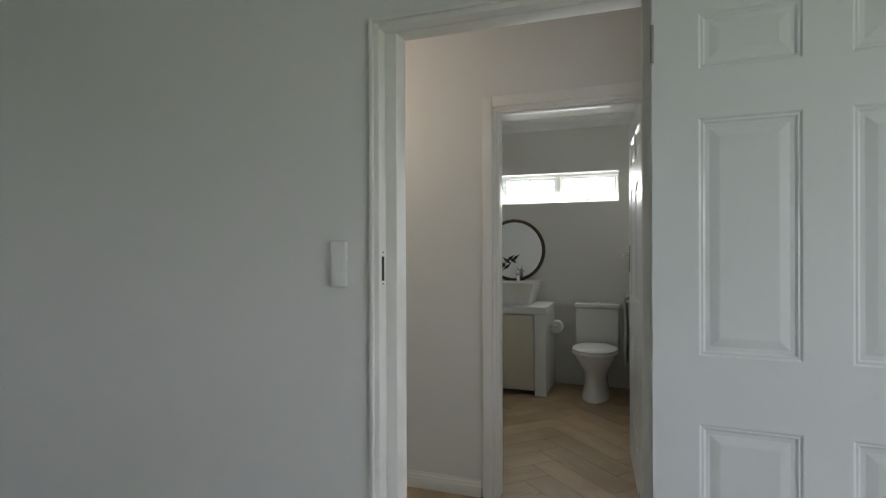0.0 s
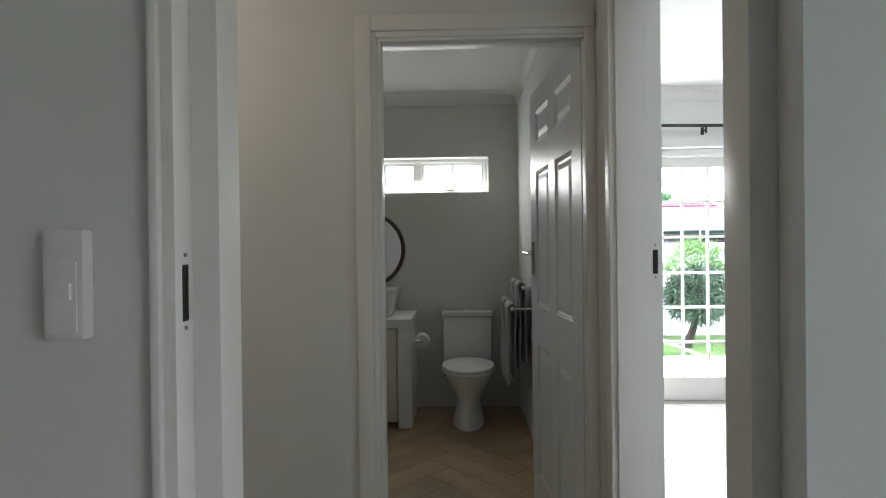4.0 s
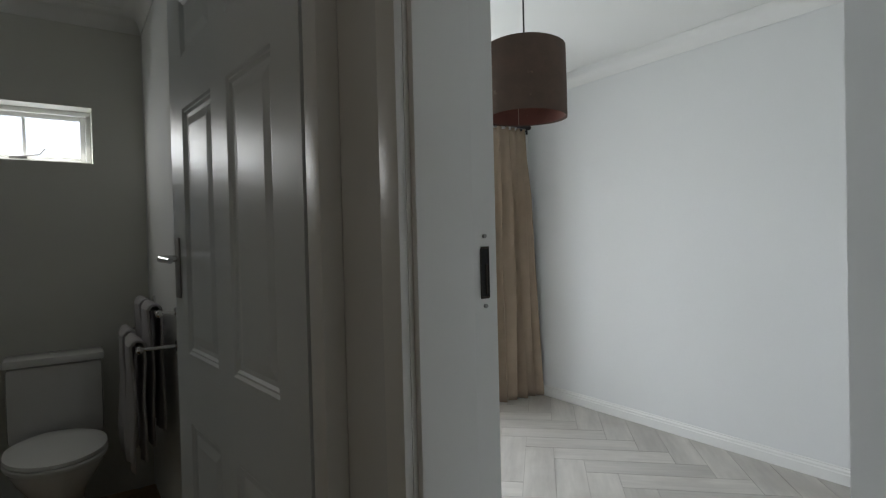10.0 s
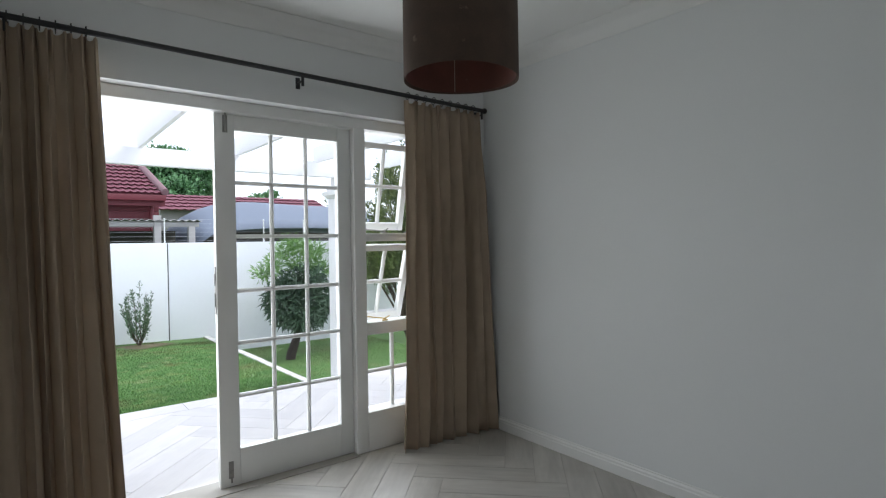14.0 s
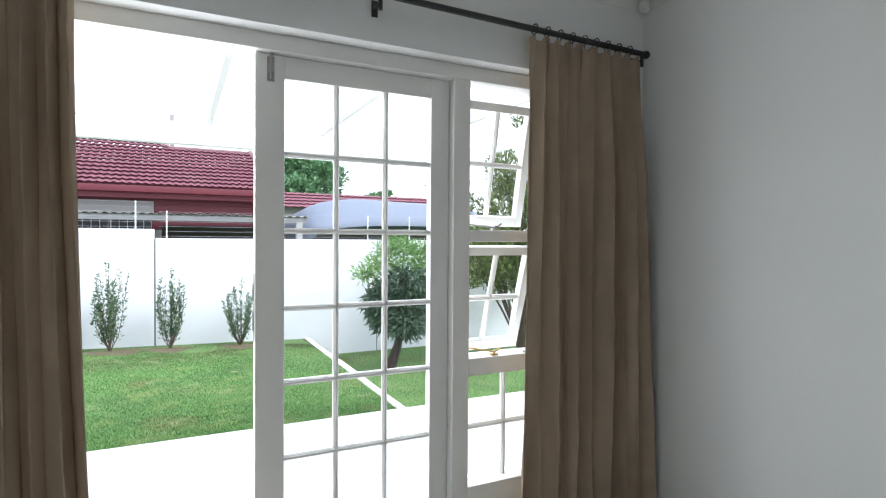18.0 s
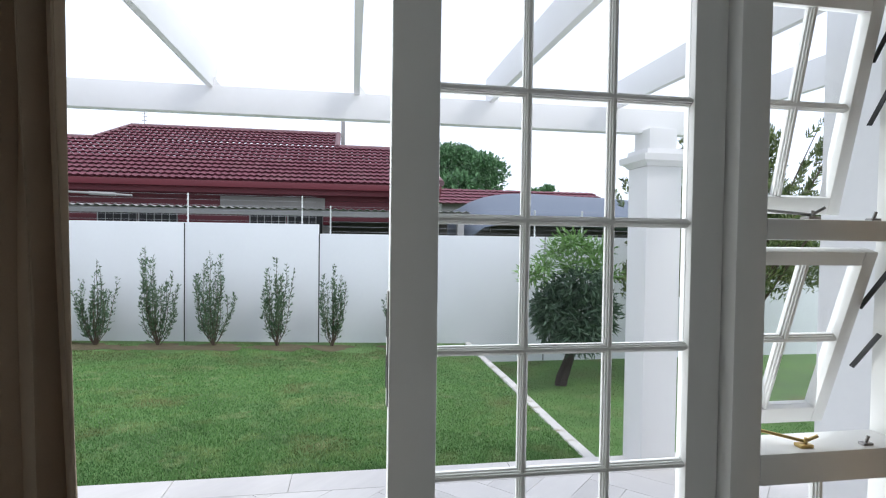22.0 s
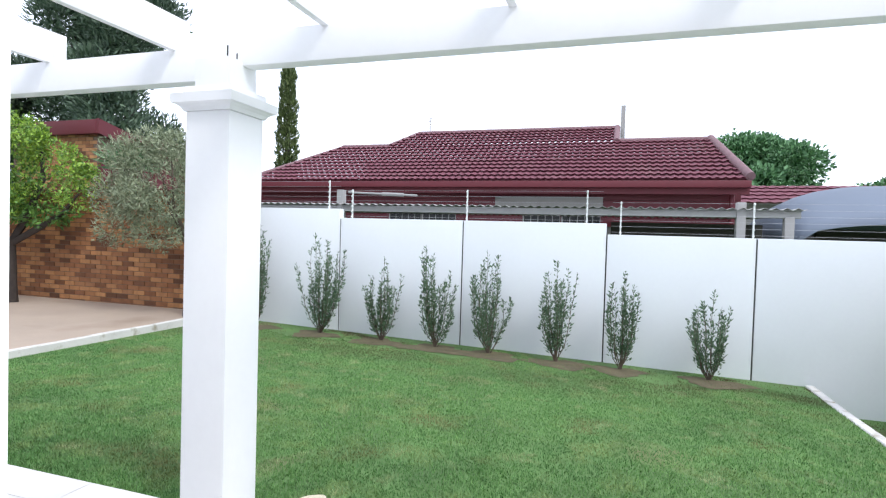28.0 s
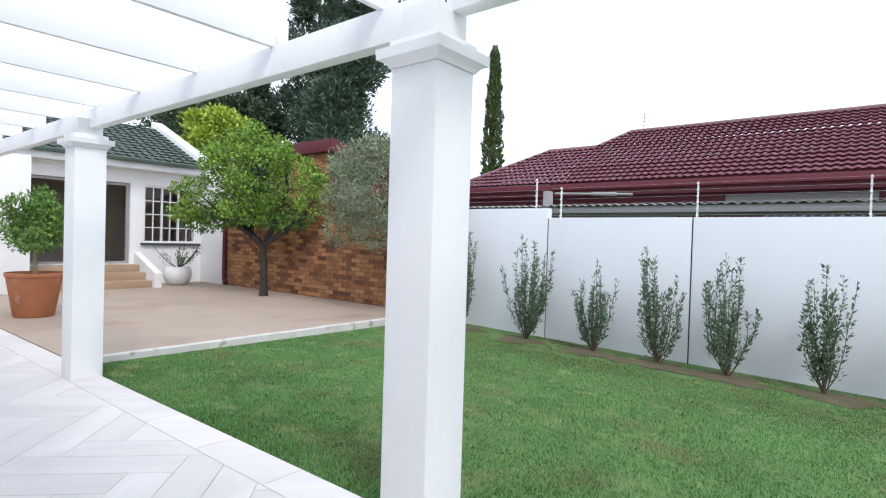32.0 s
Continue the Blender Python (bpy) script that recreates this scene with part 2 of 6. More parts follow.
def lathe(bm, profile, n=32, at=(0, 0, 0)):
    """A turned shape from (radius, height) pairs."""
    rings = []
    for r, z in profile:
        rings.append([bm.verts.new((at[0] + r * math.cos(2 * math.pi * k / n), at[1] + r * math.sin(2 * math.pi * k / n), at[2] + z)) for k in range(n)])
    for p, q in zip(rings, rings[1:]):
        for k in range(n):
            bm.faces.new((p[k], p[(k + 1) % n], q[(k + 1) % n], q[k]))
    for ring, flip in ((rings[0], True), (rings[-1], False)):
        if (ring[0].co - ring[n // 2].co).length > 1e-4:
            bm.faces.new(ring[::-1] if flip else ring)
    return rings


def prism(bm, points, z0, z1):
    low, up = [bm.verts.new((x, y, z0)) for x, y in points], [bm.verts.new((x, y, z1)) for x, y in points]
    n = len(points)
    for k in range(n):
        bm.faces.new((low[k], low[(k + 1) % n], up[(k + 1) % n], up[k]))
    bm.faces.new(low[::-1])
    bm.faces.new(up)


def part(name, bm, material, parent=None, label="", smooth=False):
    me = bpy.data.meshes.new(name)
    bmesh.ops.recalc_face_normals(bm, faces=bm.faces[:])
    bm.to_mesh(me)
    bm.free()
    me.materials.append(material)
    if smooth:
        for f in me.polygons:
            f.use_smooth = True
        me.set_sharp_from_angle(angle=radians(38))
    ob = new(name, me)
    if parent is not None:
        ob.parent = parent
    if label:
        ob["label"] = label
    return ob


def boxes(name, material, parent, *sizes, bevel=0.0, label=""):
    bm = bmesh.new()
    for s in sizes:
        box(bm, *s, bevel=bevel)
    return part(name, bm, material, parent, label, smooth=bevel > 0)


def thing(name, label, category, group="", at=(0, 0, 0)):
    ob = new(name)
    ob.location = at
    return tagged(ob, label, category, group)


def structure(ob, label):
    return tagged(ob, label, kind="structure")


def wall_y(name, material, label, x0, x1, y0, y1, z0, z1, holes=()):
    """A wall that runs along x, with holes (x0, x1, z0, z1) through it."""
    bm = bmesh.new()
    cut = sorted({x0, x1, *(h[0] for h in holes), *(h[1] for h in holes)})
    for a, b in zip(cut, cut[1:]):
        spans, z = sorted((h[2], h[3]) for h in holes if h[0] <= a and h[1] >= b), z0
        for lo, hi in spans:
            if lo > z:
                box(bm, a, b, y0, y1, z, lo)
            z = hi
        if z < z1:
            box(bm, a, b, y0, y1, z, z1)
    bmesh.ops.remove_doubles(bm, verts=bm.verts, dist=1e-5)
    return structure(part(name, bm, material), label)


def wall_x(name, material, label, y0, y1, x0, x1, z0, z1, holes=()):
    ob = wall_y(name, material, label, y0, y1, x0, x1, z0, z1, holes)
    for v in ob.data.vertices:
        v.co = (v.co.y, v.co.x, v.co.z)
    ob.data.flip_normals()
    return ob


def clip(poly, x0, x1, y0, y1):
    """A polygon cut to a rectangle."""
    for axis, bound, sign in ((0, x0, 1), (0, x1, -1), (1, y0, 1), (1, y1, -1)):
        out = []
        for k, p in enumerate(poly):
            q = poly[(k + 1) % len(poly)]
            dp, dq = sign * (p[axis] - bound), sign * (q[axis] - bound)
            if dp >= 0:
                out.append(p)
            if dp * dq < 0:
                f = dp / (dp - dq)
                out.append((p[0] + f * (q[0] - p[0]), p[1] + f * (q[1] - p[1])))
        poly = out
        if len(poly) < 3:
            return []
    return poly


def herringbone(parent, material, x0, x1, y0, y1, w, length, top, shift=(0, 0), gap=0.003, name="tile"):
    """Planks of w by length laid in a herringbone at 45 degrees to the walls, cut at the borders."""
    c = math.sqrt(0.5)
    n = int((abs(x1 - x0) + abs(y1 - y0)) / w) + 6
    k = length / w
    cx, cy = (x0 + x1) / 2 + shift[0], (y0 + y1) / 2 + shift[1]
    for i in range(-n, n):
        for j in range(-int(n * w / length) - 4, int(n * w / length) + 4):
            for turned in (0, 1):
                ox, oy = i * w + j * length, i * w - j * length
                r = (ox, oy, ox + length, oy + w) if not turned else (ox, oy + w, ox + w, oy + w + length)
                r = (r[0] + gap / 2, r[1] + gap / 2, r[2] - gap / 2, r[3] - gap / 2)
                pts = [(cx + c * (x - y), cy + c * (x + y)) for x, y in ((r[0], r[1]), (r[2], r[1]), (r[2], r[3]), (r[0], r[3]))]
                pts = clip(pts, x0, x1, y0, y1)
                if len(pts) < 3:
                    continue
                size = abs(sum(p[0] * q[1] - q[0] * p[1] for p, q in zip(pts, pts[1:] + pts[:1]))) / 2
                if size < 0.002:
                    continue
                bm = bmesh.new()
                prism(bm, pts, top - 0.010, top)
                part(name, bm, M[material + str(turned)], parent)

# ---- the house: walls, ceilings, floors ----
H = 2.48
WI = M["wall_in"]
wall_y("wall_start_room_north", WI, "plain white painted wall beside the open door", -3.3, 3.2, 1.64, 1.765, 0, H, [(-0.94, -0.034, 0, 2.03)])
wall_y("wall_start_room_south", WI, "white painted wall", -3.3, 3.2, -3.0, -2.86, 0, H)
wall_x("wall_start_room_west", WI, "white painted wall", -2.86, 1.64, -3.3, -3.16, 0, H)
wall_x("wall_start_room_east", WI, "white painted wall with a window", -2.86, 1.64, 3.06, 3.2, 0, H, [(-1.7, -0.1, 0.9, 2.0)])
wall_y("wall_bathroom_south", WI, "white painted wall with the bathroom doorway", -3.3, -0.06, 2.70, 2.82, 0, H, [(-0.81, -0.06, 0, 1.995)])
wall_x("wall_hall_west", WI, "white painted end wall", 1.765, 2.70, -3.3, -3.16, 0, H)
wall_x("wall_bedroom_west", WI, "white painted wall with the bedroom doorway", 1.765, 2.70, -0.0594, 0.076, 0, H, [(1.765, 2.522, 0, 2.03)])
wall_x("wall_bedroom_west_2", WI, "plain white painted wall between bedroom and bathroom", 2.70, 5.20, -0.046, 0.076, 0, H)
structure(boxes("wall_bedroom_nib", WI, None, (1.07, 2.75, 1.764, 2.42, 0, H)), "white painted corner of the bedroom wall")
wall_x("wall_bedroom_east", WI, "plain white painted bedroom wall", 1.765, 5.20, 2.75, 2.90, 0, H)
wall_y("wall_bathroom_north", M["wall_bath"], "grey-white bathroom wall with a high window", -2.2, -0.05, 5.20, 5.40, 0, H, [(-1.40, -0.28, 1.70, 1.98)])
wall_x("wall_bathroom_west", M["wall_bath"], "white bathroom wall", 2.82, 5.20, -2.2, -2.06, 0, H)
wall_y("wall_garden_front", WI, "white wall with the wide garden door opening", -0.05, 3.2, 5.20, 5.40, 0, H, [(0.20, 2.325, 0, 2.03)])

structure(boxes("ceiling", M["ceiling"], None, (-3.3, 3.2, -3.0, 5.42, H, H + 0.12)), "smooth white painted ceiling")


def cornice(name, x0, x1, y0, y1, r=0.09, ring=None):
    """A coved cornice round a room, one sweep a side."""
    bm = bmesh.new()
    prof = [(0.0, -r), (0.004, -r), (0.008, -r * 0.72), (0.020, -r * 0.42), (0.042, -r * 0.18), (r * 0.8, -0.005), (r, -0.003), (r, 0.0), (0, 0)]
    ring = ring or [(x0, y0, 1, 1), (x1, y0, -1, 1), (x1, y1, -1, -1), (x0, y1, 1, -1)]
    rows = [[bm.verts.new((x + sx * d, y + sy * d, H + z - 0.001)) for d, z in prof] for x, y, sx, sy in ring]
    for a, b in zip(rows, rows[1:] + rows[:1]):
        for k in range(len(prof) - 1):
            bm.faces.new((a[k], b[k], b[k + 1], a[k + 1]))
    return structure(part(name, bm, M["ceiling"], smooth=True), "white coved plaster cornice")


cornice("cornice_bedroom", 0, 0, 0, 0, ring=[(0.078, 1.767, 1, 1), (1.068, 1.767, -1, 1), (1.068, 2.422, -1, 1), (2.748, 2.422, -1, 1), (2.748, 5.198, -1, -1), (0.078, 5.198, 1, -1)])
cornice("cornice_bathroom", -2.058, -0.048, 2.822, 5.198)
cornice("cornice_start_room", -3.158, 3.058, -2.858, 1.638)


def skirting(name, runs, h=0.085, t=0.014):
    """Moulded skirting boards; runs: (x0, y0, x1, y1, nx, ny), with the way that the face looks."""
    bm = bmesh.new()
    prof = [(0, 0), (t, 0), (t, h * 0.62), (t * 0.75, h * 0.68), (t * 0.75, h * 0.80), (t * 0.35, h * 0.90), (t * 0.3, h), (0, h)]
    for x0, y0, x1, y1, nx, ny in runs:
        a = [bm.verts.new((x0 + nx * d, y0 + ny * d, z)) for d, z in prof]
        b = [bm.verts.new((x1 + nx * d, y1 + ny * d, z)) for d, z in prof]
        for k in range(len(prof)):
            bm.faces.new((a[k], b[k], b[(k + 1) % len(prof)], a[(k + 1) % len(prof)]))
        bm.faces.new(a)
        bm.faces.new(b[::-1])
    return structure(part(name, bm, M["trim"]), "white moulded skirting board")


skirting("baseboard_bedroom", [(2.749, 2.42, 2.749, 5.20, -1, 0), (0.077, 2.53, 0.077, 5.20, 1, 0), (1.056, 2.421, 2.735, 2.421, 0, 1), (1.069, 1.78, 1.069, 2.421, -1, 0), (2.34, 5.199, 2.735, 5.199, 0, -1)])
skirting("baseboard_hall", [(-3.16, 2.699, -0.87, 2.699, 0, -1)])
skirting("baseboard_start_room", [(-3.16, 1.639, -0.96, 1.639, 0, -1), (-0.02, 1.639, 3.06, 1.639, 0, -1)])


def door_frame(name, axis, a0, a1, b0, b1, h, face=0.052, proud=0.016, rebate=1, stop=0.012, top_stop=0.012, first=True, hinge=None, label="white painted door frame"):
    """A door lining with stop and casings in an opening a0..a1 of a wall b0..b1 thick; hinge: depth to which the jamb at a1 goes beside an open leaf, and its thickness."""
    t = 0.022
    def put(bm, u0, u1, v0, v1, z0, z1, bevel=0.003):
        if axis == "x":
            box(bm, u0, u1, v0, v1, z0, z1, bevel)
        else:
            box(bm, v0, v1, u0, u1, z0, z1, bevel)
    root = structure(new(name), label)
    far, thick = hinge or (b1 + 0.004, t)
    for nm, u0, u1, v1, z0, z1 in (("jamb", a0, a0 + t, b1 + 0.004, 0, h), ("jamb", a1 - thick, a1, far, 0, h), ("head", a0 + t, a1 - thick, b1 + 0.004, h - t, h)):
        bm = bmesh.new()
        put(bm, u0, u1, b0 - 0.004, v1, z0, z1)
        part(nm, bm, M["trim"], root, smooth=True)
    s0, s1 = (b0 + 0.045, b1 - 0.002) if rebate > 0 else (b0 + 0.002, b1 - 0.045)
    for u0, u1, z0, z1 in ((a0 + t, a0 + t + stop, 0, h - t), (a1 - t - stop, a1 - t, 0, h - t), (a0 + t + stop, a1 - t - stop, h - t - top_stop, h - t))[0 if first else 1:]:
        if hinge and u1 == a1 - t:
            continue
        bm = bmesh.new()
        put(bm, u0, u1, s0, s1, z0, z1)
        part("stop", bm, M["trim"], root, smooth=True)
    for v0, v1 in ((b0 - proud, b0), (b1, b1 + proud)):
        for u0, u1, z0, z1 in ((a0 - face, a0 + 0.004, 0, h + face), (a1 - 0.004, a1 + face, 0, h + face), (a0 + 0.004, a1 - 0.004, h - 0.004, h + face)):
            if face <= 0 or (hinge and u1 > a1):
                continue
            bm = bmesh.new()
            put(bm, u0, u1, v0, v1, z0, z1, 0.005)
            part("casing", bm, M["trim"], root, smooth=True)
    return root


frame_a = door_frame("door_frame_1", "x", -0.94, -0.034, 1.64, 1.765, 2.03, face=0.010, stop=0.042, top_stop=0.004, rebate=1)
frame_b = door_frame("door_frame_2", "x", -0.81, -0.06, 2.70, 2.82, 1.995, face=0.05, rebate=-1, hinge=(2.751, 0.036))
frame_c = door_frame("door_frame_3", "y", 1.745, 2.522, -0.0594, 0.076, 2.03, face=0.0, rebate=-1, first=False)
boxes("casing", M["trim"], frame_c, (-0.0745, -0.0605, 2.5015, 2.550, 0, 2.055), bevel=0.004)

# floors: base slabs with grout, then the tiles
floor = structure(boxes("floor", M["grout"], None, (-3.3, 3.2, -3.0, 5.42, -0.14, -0.003)), "wood-look tiles laid in herringbone")
patio = structure(boxes("patio", M["grout"], None, (-12.6, 4.2, 5.42, 7.17, -0.14, -0.018)), "pale patio tiles laid in herringbone")

# ---- garden ground, kerbs, boundary walls ----
def kerb_x(y):
    """The line of the lawn's east edge."""
    return 2.36 + 0.22 * min(1.0, max(0.0, (y - 7.18) / 4.72))


def lawn_z(x, y):
    s = min(1.0, max(0.0, (y - 7.17) / 4.7))
    side = -0.55 - 0.02 * s
    base = -0.045 - 0.006 * max(0.0, x + 1) * (1 - s) - (0.175 + 0.026 * max(-6, min(4, x))) * s
    if x > kerb_x(y) + 0.03:
        return side
    if x < -4.95:
        return -0.10
    return base


def ground_sheet():
    xs = [-400, -120, -40, -16, -8, -4.96, -4.94] + [-4.9 + 0.25 * k for k in range(29)] + [2.37, 2.39, 3, 4, 5, 6, 8, 16, 40, 120, 400]
    ys = [-400, -120, -40, -8, 0, 5.0, 6.9, 7.1] + [7.17 + 0.25 * k for k in range(20)] + [12.4, 14, 17, 24, 40, 90, 200, 500]
    bm = bmesh.new()
    def z(x, y):
        if y > 12.2 or y < 7.0 or x < -30 or x > 30:
            return -0.6
        return lawn_z(x, y) + (0.0012 * math.sin(7 * x + 3 * y) if -4.9 < x < 2.3 else 0)
    def at(x, y):
        if x in (2.37, 2.39) and 7.0 < y < 12.2:
            x = kerb_x(y) + (0.02 if x < 2.38 else 0.04)
        return x, y, z(x, y)
    grid = [[bm.verts.new(at(x, y)) for x in xs] for y in ys]
    for j in range(len(ys) - 1):
        for i in range(len(xs) - 1):
            bm.faces.new((grid[j][i], grid[j][i + 1], grid[j + 1][i + 1], grid[j + 1][i]))
    ob = part("ground", bm, M["lawn"], smooth=True)
    return structure(ob, "mown green lawn with bare brown patches")


ground_sheet()
pave = structure(boxes("pavement", M["paving"], None, (-12.6, -4.93, 7.175, 12.2, -0.3, -0.004)), "tan exposed-aggregate paved yard")


def strip(name, pts, w, h, material, label):
    """A low kerb along points, with its top at each point's z."""
    bm = bmesh.new()
    rows = []
    for k, (x, y, z) in enumerate(pts):
        q = Vector(pts[min(k + 1, len(pts) - 1)]) - Vector(pts[max(k - 1, 0)])
        nx, ny = -q.y / math.hypot(q.x, q.y), q.x / math.hypot(q.x, q.y)
        rows.append([bm.verts.new((x + nx * s * w / 2, y + ny * s * w / 2, z + dz)) for s, dz in ((-1, -h), (-1, -0.008), (-0.8, 0), (0.8, 0), (1, -0.008), (1, -h))])
    for a, b in zip(rows, rows[1:]):
        for k in range(5):
            bm.faces.new((a[k], b[k], b[k + 1], a[k + 1]))
    bm.faces.new(rows[0])
    bm.faces.new(rows[-1][::-1])
    return structure(part(name, bm, material), label)


strip("kerb_east", [(kerb_x(7.18 + 0.59 * k), 7.18 + 0.59 * k, lawn_z(2.3, 7.18 + 0.59 * k) + 0.012 + 0.006 * math.sin(5 * k)) for k in range(9)], 0.085, 0.5, M["kerb"], "white-painted concrete lawn edging")
strip("kerb_west", [(-4.89, 7.18 + 0.55 * k, 0.012 + 0.004 * math.sin(3 * k)) for k in range(9)], 0.07, 0.2, M["kerb"], "white-painted concrete kerb beside the paved yard")


def garden_wall():
    root = structure(new("garden_wall"), "white-painted precast garden wall, stepped, with dark joints")
    x = [-6.9, -4.95, -3.08, -1.32, 0.45, 2.03, 3.75, 5.5, 7.3, 9.2]
    top = [1.60, 1.545, 1.42, 1.42, 1.29, 1.29, 1.29, 1.20, 1.20]
    for k in range(len(top)):
        bm = bmesh.new()
        a, b = x[k] + 0.008, x[k + 1] - 0.008
        box(bm, a, b, 11.93, 12.05, -0.8, top[k], 0.008)
        part("wall_panel", bm, M["gardenwall"], root, smooth=True)
        bm = bmesh.new()
        box(bm, x[k] - 0.008, x[k] + 0.008, 11.945, 12.04, -0.8, min(top[k], top[max(0, k - 1)]) - 0.01)
        part("joint", bm, M["joint"], root, "dark open joint")
    return root


garden_wall()

# ---- pergola ----
def pier(x, y, base=-0.02):
    root = thing("pergola_column", "square white-plastered pergola column with a moulded cap", "column", "pergola columns", (x, y, base))
    w = 0.105
    boxes("shaft", M["plaster"], root, (-w, w, -w, w, 0, 1.715), bevel=0.006)
    bm = bmesh.new()
    prof = [(w - 0.002, 0), (w + 0.006, 0.0), (w + 0.014, 0.014), (w + 0.026, 0.024), (w + 0.040, 0.028), (w + 0.042, 0.064), (w + 0.008, 0.070), (w + 0.006, 0.098), (w - 0.03, 0.10)]
    rings = [[bm.verts.new((sx * r, sy * r, 1.715 + z)) for sx, sy in ((-1, -1), (1, -1), (1, 1), (-1, 1))] for r, z in prof]
    for p, q in zip(rings, rings[1:]):
        for k in range(4):
            bm.faces.new((p[k], p[(k + 1) % 4], q[(k + 1) % 4], q[k]))
    bm.faces.new(rings[0][::-1])
    bm.faces.new(rings[-1])
    part("cap", bm, M["plaster"], root)
    boxes("neck", M["plaster"], root, (-w * 0.8, w * 0.8, -w * 0.8, w * 0.8, 1.80, 1.93), bevel=0.005)
    return root


for px in (-0.99, -4.39, 2.63):
    pier(px, 7.08)

boxes_beam = thing("pergola_beam", "long white-painted timber pergola beam", "beam", at=(0, 0, 0))
boxes("beam_board", M["beam"], boxes_beam, (-8.2, -0.985, 7.075, 7.145, 1.845, 1.985), bevel=0.004)
boxes("beam_board", M["beam"], boxes_beam, (-0.98, 2.95, 7.075, 7.145, 1.893, 2.03), bevel=0.004)
for x, z0, z1 in ((-0.9825, 1.93, 1.982), (-0.935, 1.895, 1.945)):
    boxes("crack", M["joint"], boxes_beam, (x - 0.0025, x + 0.0025, 7.0735, 7.0755, z0, z1), label="dark hairline crack at the joint")
for k in range(-10, 5):
    x = 0.195 + 0.729 * k
    rafter = thing("pergola_rafter", "slim white-painted pergola rafter", "rafter", "pergola rafters", (x, 0, 2.022 if x > -1.0 else 1.980))
    boxes("rafter_board", M["beam"], rafter, (-0.015, 0.015, 5.43, 7.155, 0.0, 0.145), bevel=0.002)
    bm = bmesh.new()
    v = [bm.verts.new(c) for c in ((0.0155, 7.085, 0.008), (0.052, 7.085, 0.008), (0.0155, 7.085, 0.055), (0.0155, 7.135, 0.008), (0.052, 7.135, 0.008), (0.0155, 7.135, 0.055))]
    for f in ((0, 1, 2), (5, 4, 3), (0, 3, 4, 1), (1, 4, 5, 2), (2, 5, 3, 0)):
        bm.faces.new([v[k] for k in f])
    part("bracket", bm, M["beam"], rafter)

# ---- garden door and side window ----
FR = M["frame"]
gd = structure(new("door_frame_garden"), "white timber frame of the garden door and side window")
YF0, YF1 = 5.28, 5.40
for nm, s in (("jamb", (0.20, 0.25, YF0, 5.422, 0, 2.03)), ("head", (0.25, 2.275, YF0, YF1, 1.970, 2.03)), ("mullion", (1.774, 1.852, YF0, YF1, 0, 1.970)), ("jamb", (2.275, 2.325, YF0, YF1, 0, 2.03)),
              ("transom", (1.852, 2.275, YF0, YF1, 1.290, 1.340)), ("transom", (1.852, 2.275, YF0, YF1, 0.715, 0.790)), ("sill_rail", (1.852, 2.275, YF0, YF1, 0.0, 0.24))):
    boxes(nm, FR, gd, s, bevel=0.005)
boxes("threshold", M["grout"], gd, (0.25, 1.774, 5.25, 5.43, -0.016, 0.004))


def glazed(root, x0, x1, y, z0, z1, cols, rows, bar=0.022, depth=0.036, xs=None, zs=None):
    """Glazing bars and panes within x0..x1, z0..z1 about the plane y."""
    xs = xs or [x0 + (x1 - x0) * k / cols for k in range(1, cols)]
    zs = zs or [z0 + (z1 - z0) * k / rows for k in range(1, rows)]
    steps = ((0.5, 0.18), (0.36, 0.36), (0.20, 0.5))
    for z in zs:
        bm = bmesh.new()
        for wide, deep in steps:
            box(bm, x0, x1, y - depth * deep, y + depth * deep, z - bar * wide, z + bar * wide, 0.0015, 1)
        part("glazing_bar", bm, FR, root, smooth=True)
    for x in xs:
        bm = bmesh.new()
        for wide, deep in steps:
            box(bm, x - bar * wide, x + bar * wide, y - depth * deep + 0.001, y + depth * deep - 0.001, z0, z1, 0.0015, 1)
        part("glazing_bar", bm, FR, root, smooth=True)
    ex, ez = [x0, *xs, x1], [z0, *zs, z1]
    for a, b in zip(ex, ex[1:]):
        for c, d in zip(ez, ez[1:]):
            bm = bmesh.new()
            box(bm, a, b, y - 0.002, y + 0.002, c, d)
            pane = part("pane", bm, M["glass"], root)
            pane.visible_shadow = False


def bead(bm, x0, x1, y, z0, z1, w=0.012, d=0.012):
    for s in ((x0, x1, y, y + d, z0, z0 + w), (x0, x1, y, y + d, z1 - w, z1), (x0, x0 + w, y, y + d, z0 + w, z1 - w), (x1 - w, x1, y, y + d, z0 + w, z1 - w)):
        box(bm, *s, 0.003)


leaf = tagged(new("door_garden"), "closed white timber door leaf with eighteen glass panes and bolts", "door")
Y0, Y1 = 5.32, 5.362
for nm, s in (("stile", (0.989, 1.093, Y0, Y1, 0.006, 1.966)), ("stile", (1.687, 1.769, Y0, Y1, 0.006, 1.966)), ("top_rail", (1.093, 1.687, Y0, Y1, 1.884, 1.966)), ("bottom_rail", (1.093, 1.687, Y0, Y1, 0.006, 0.196))):
    boxes(nm, FR, leaf, s, bevel=0.004)
glazed(leaf, 1.093, 1.687, 5.341, 0.196, 1.884, 3, 6, xs=[1.2915, 1.493], zs=[0.475, 0.757, 1.036, 1.326, 1.610])
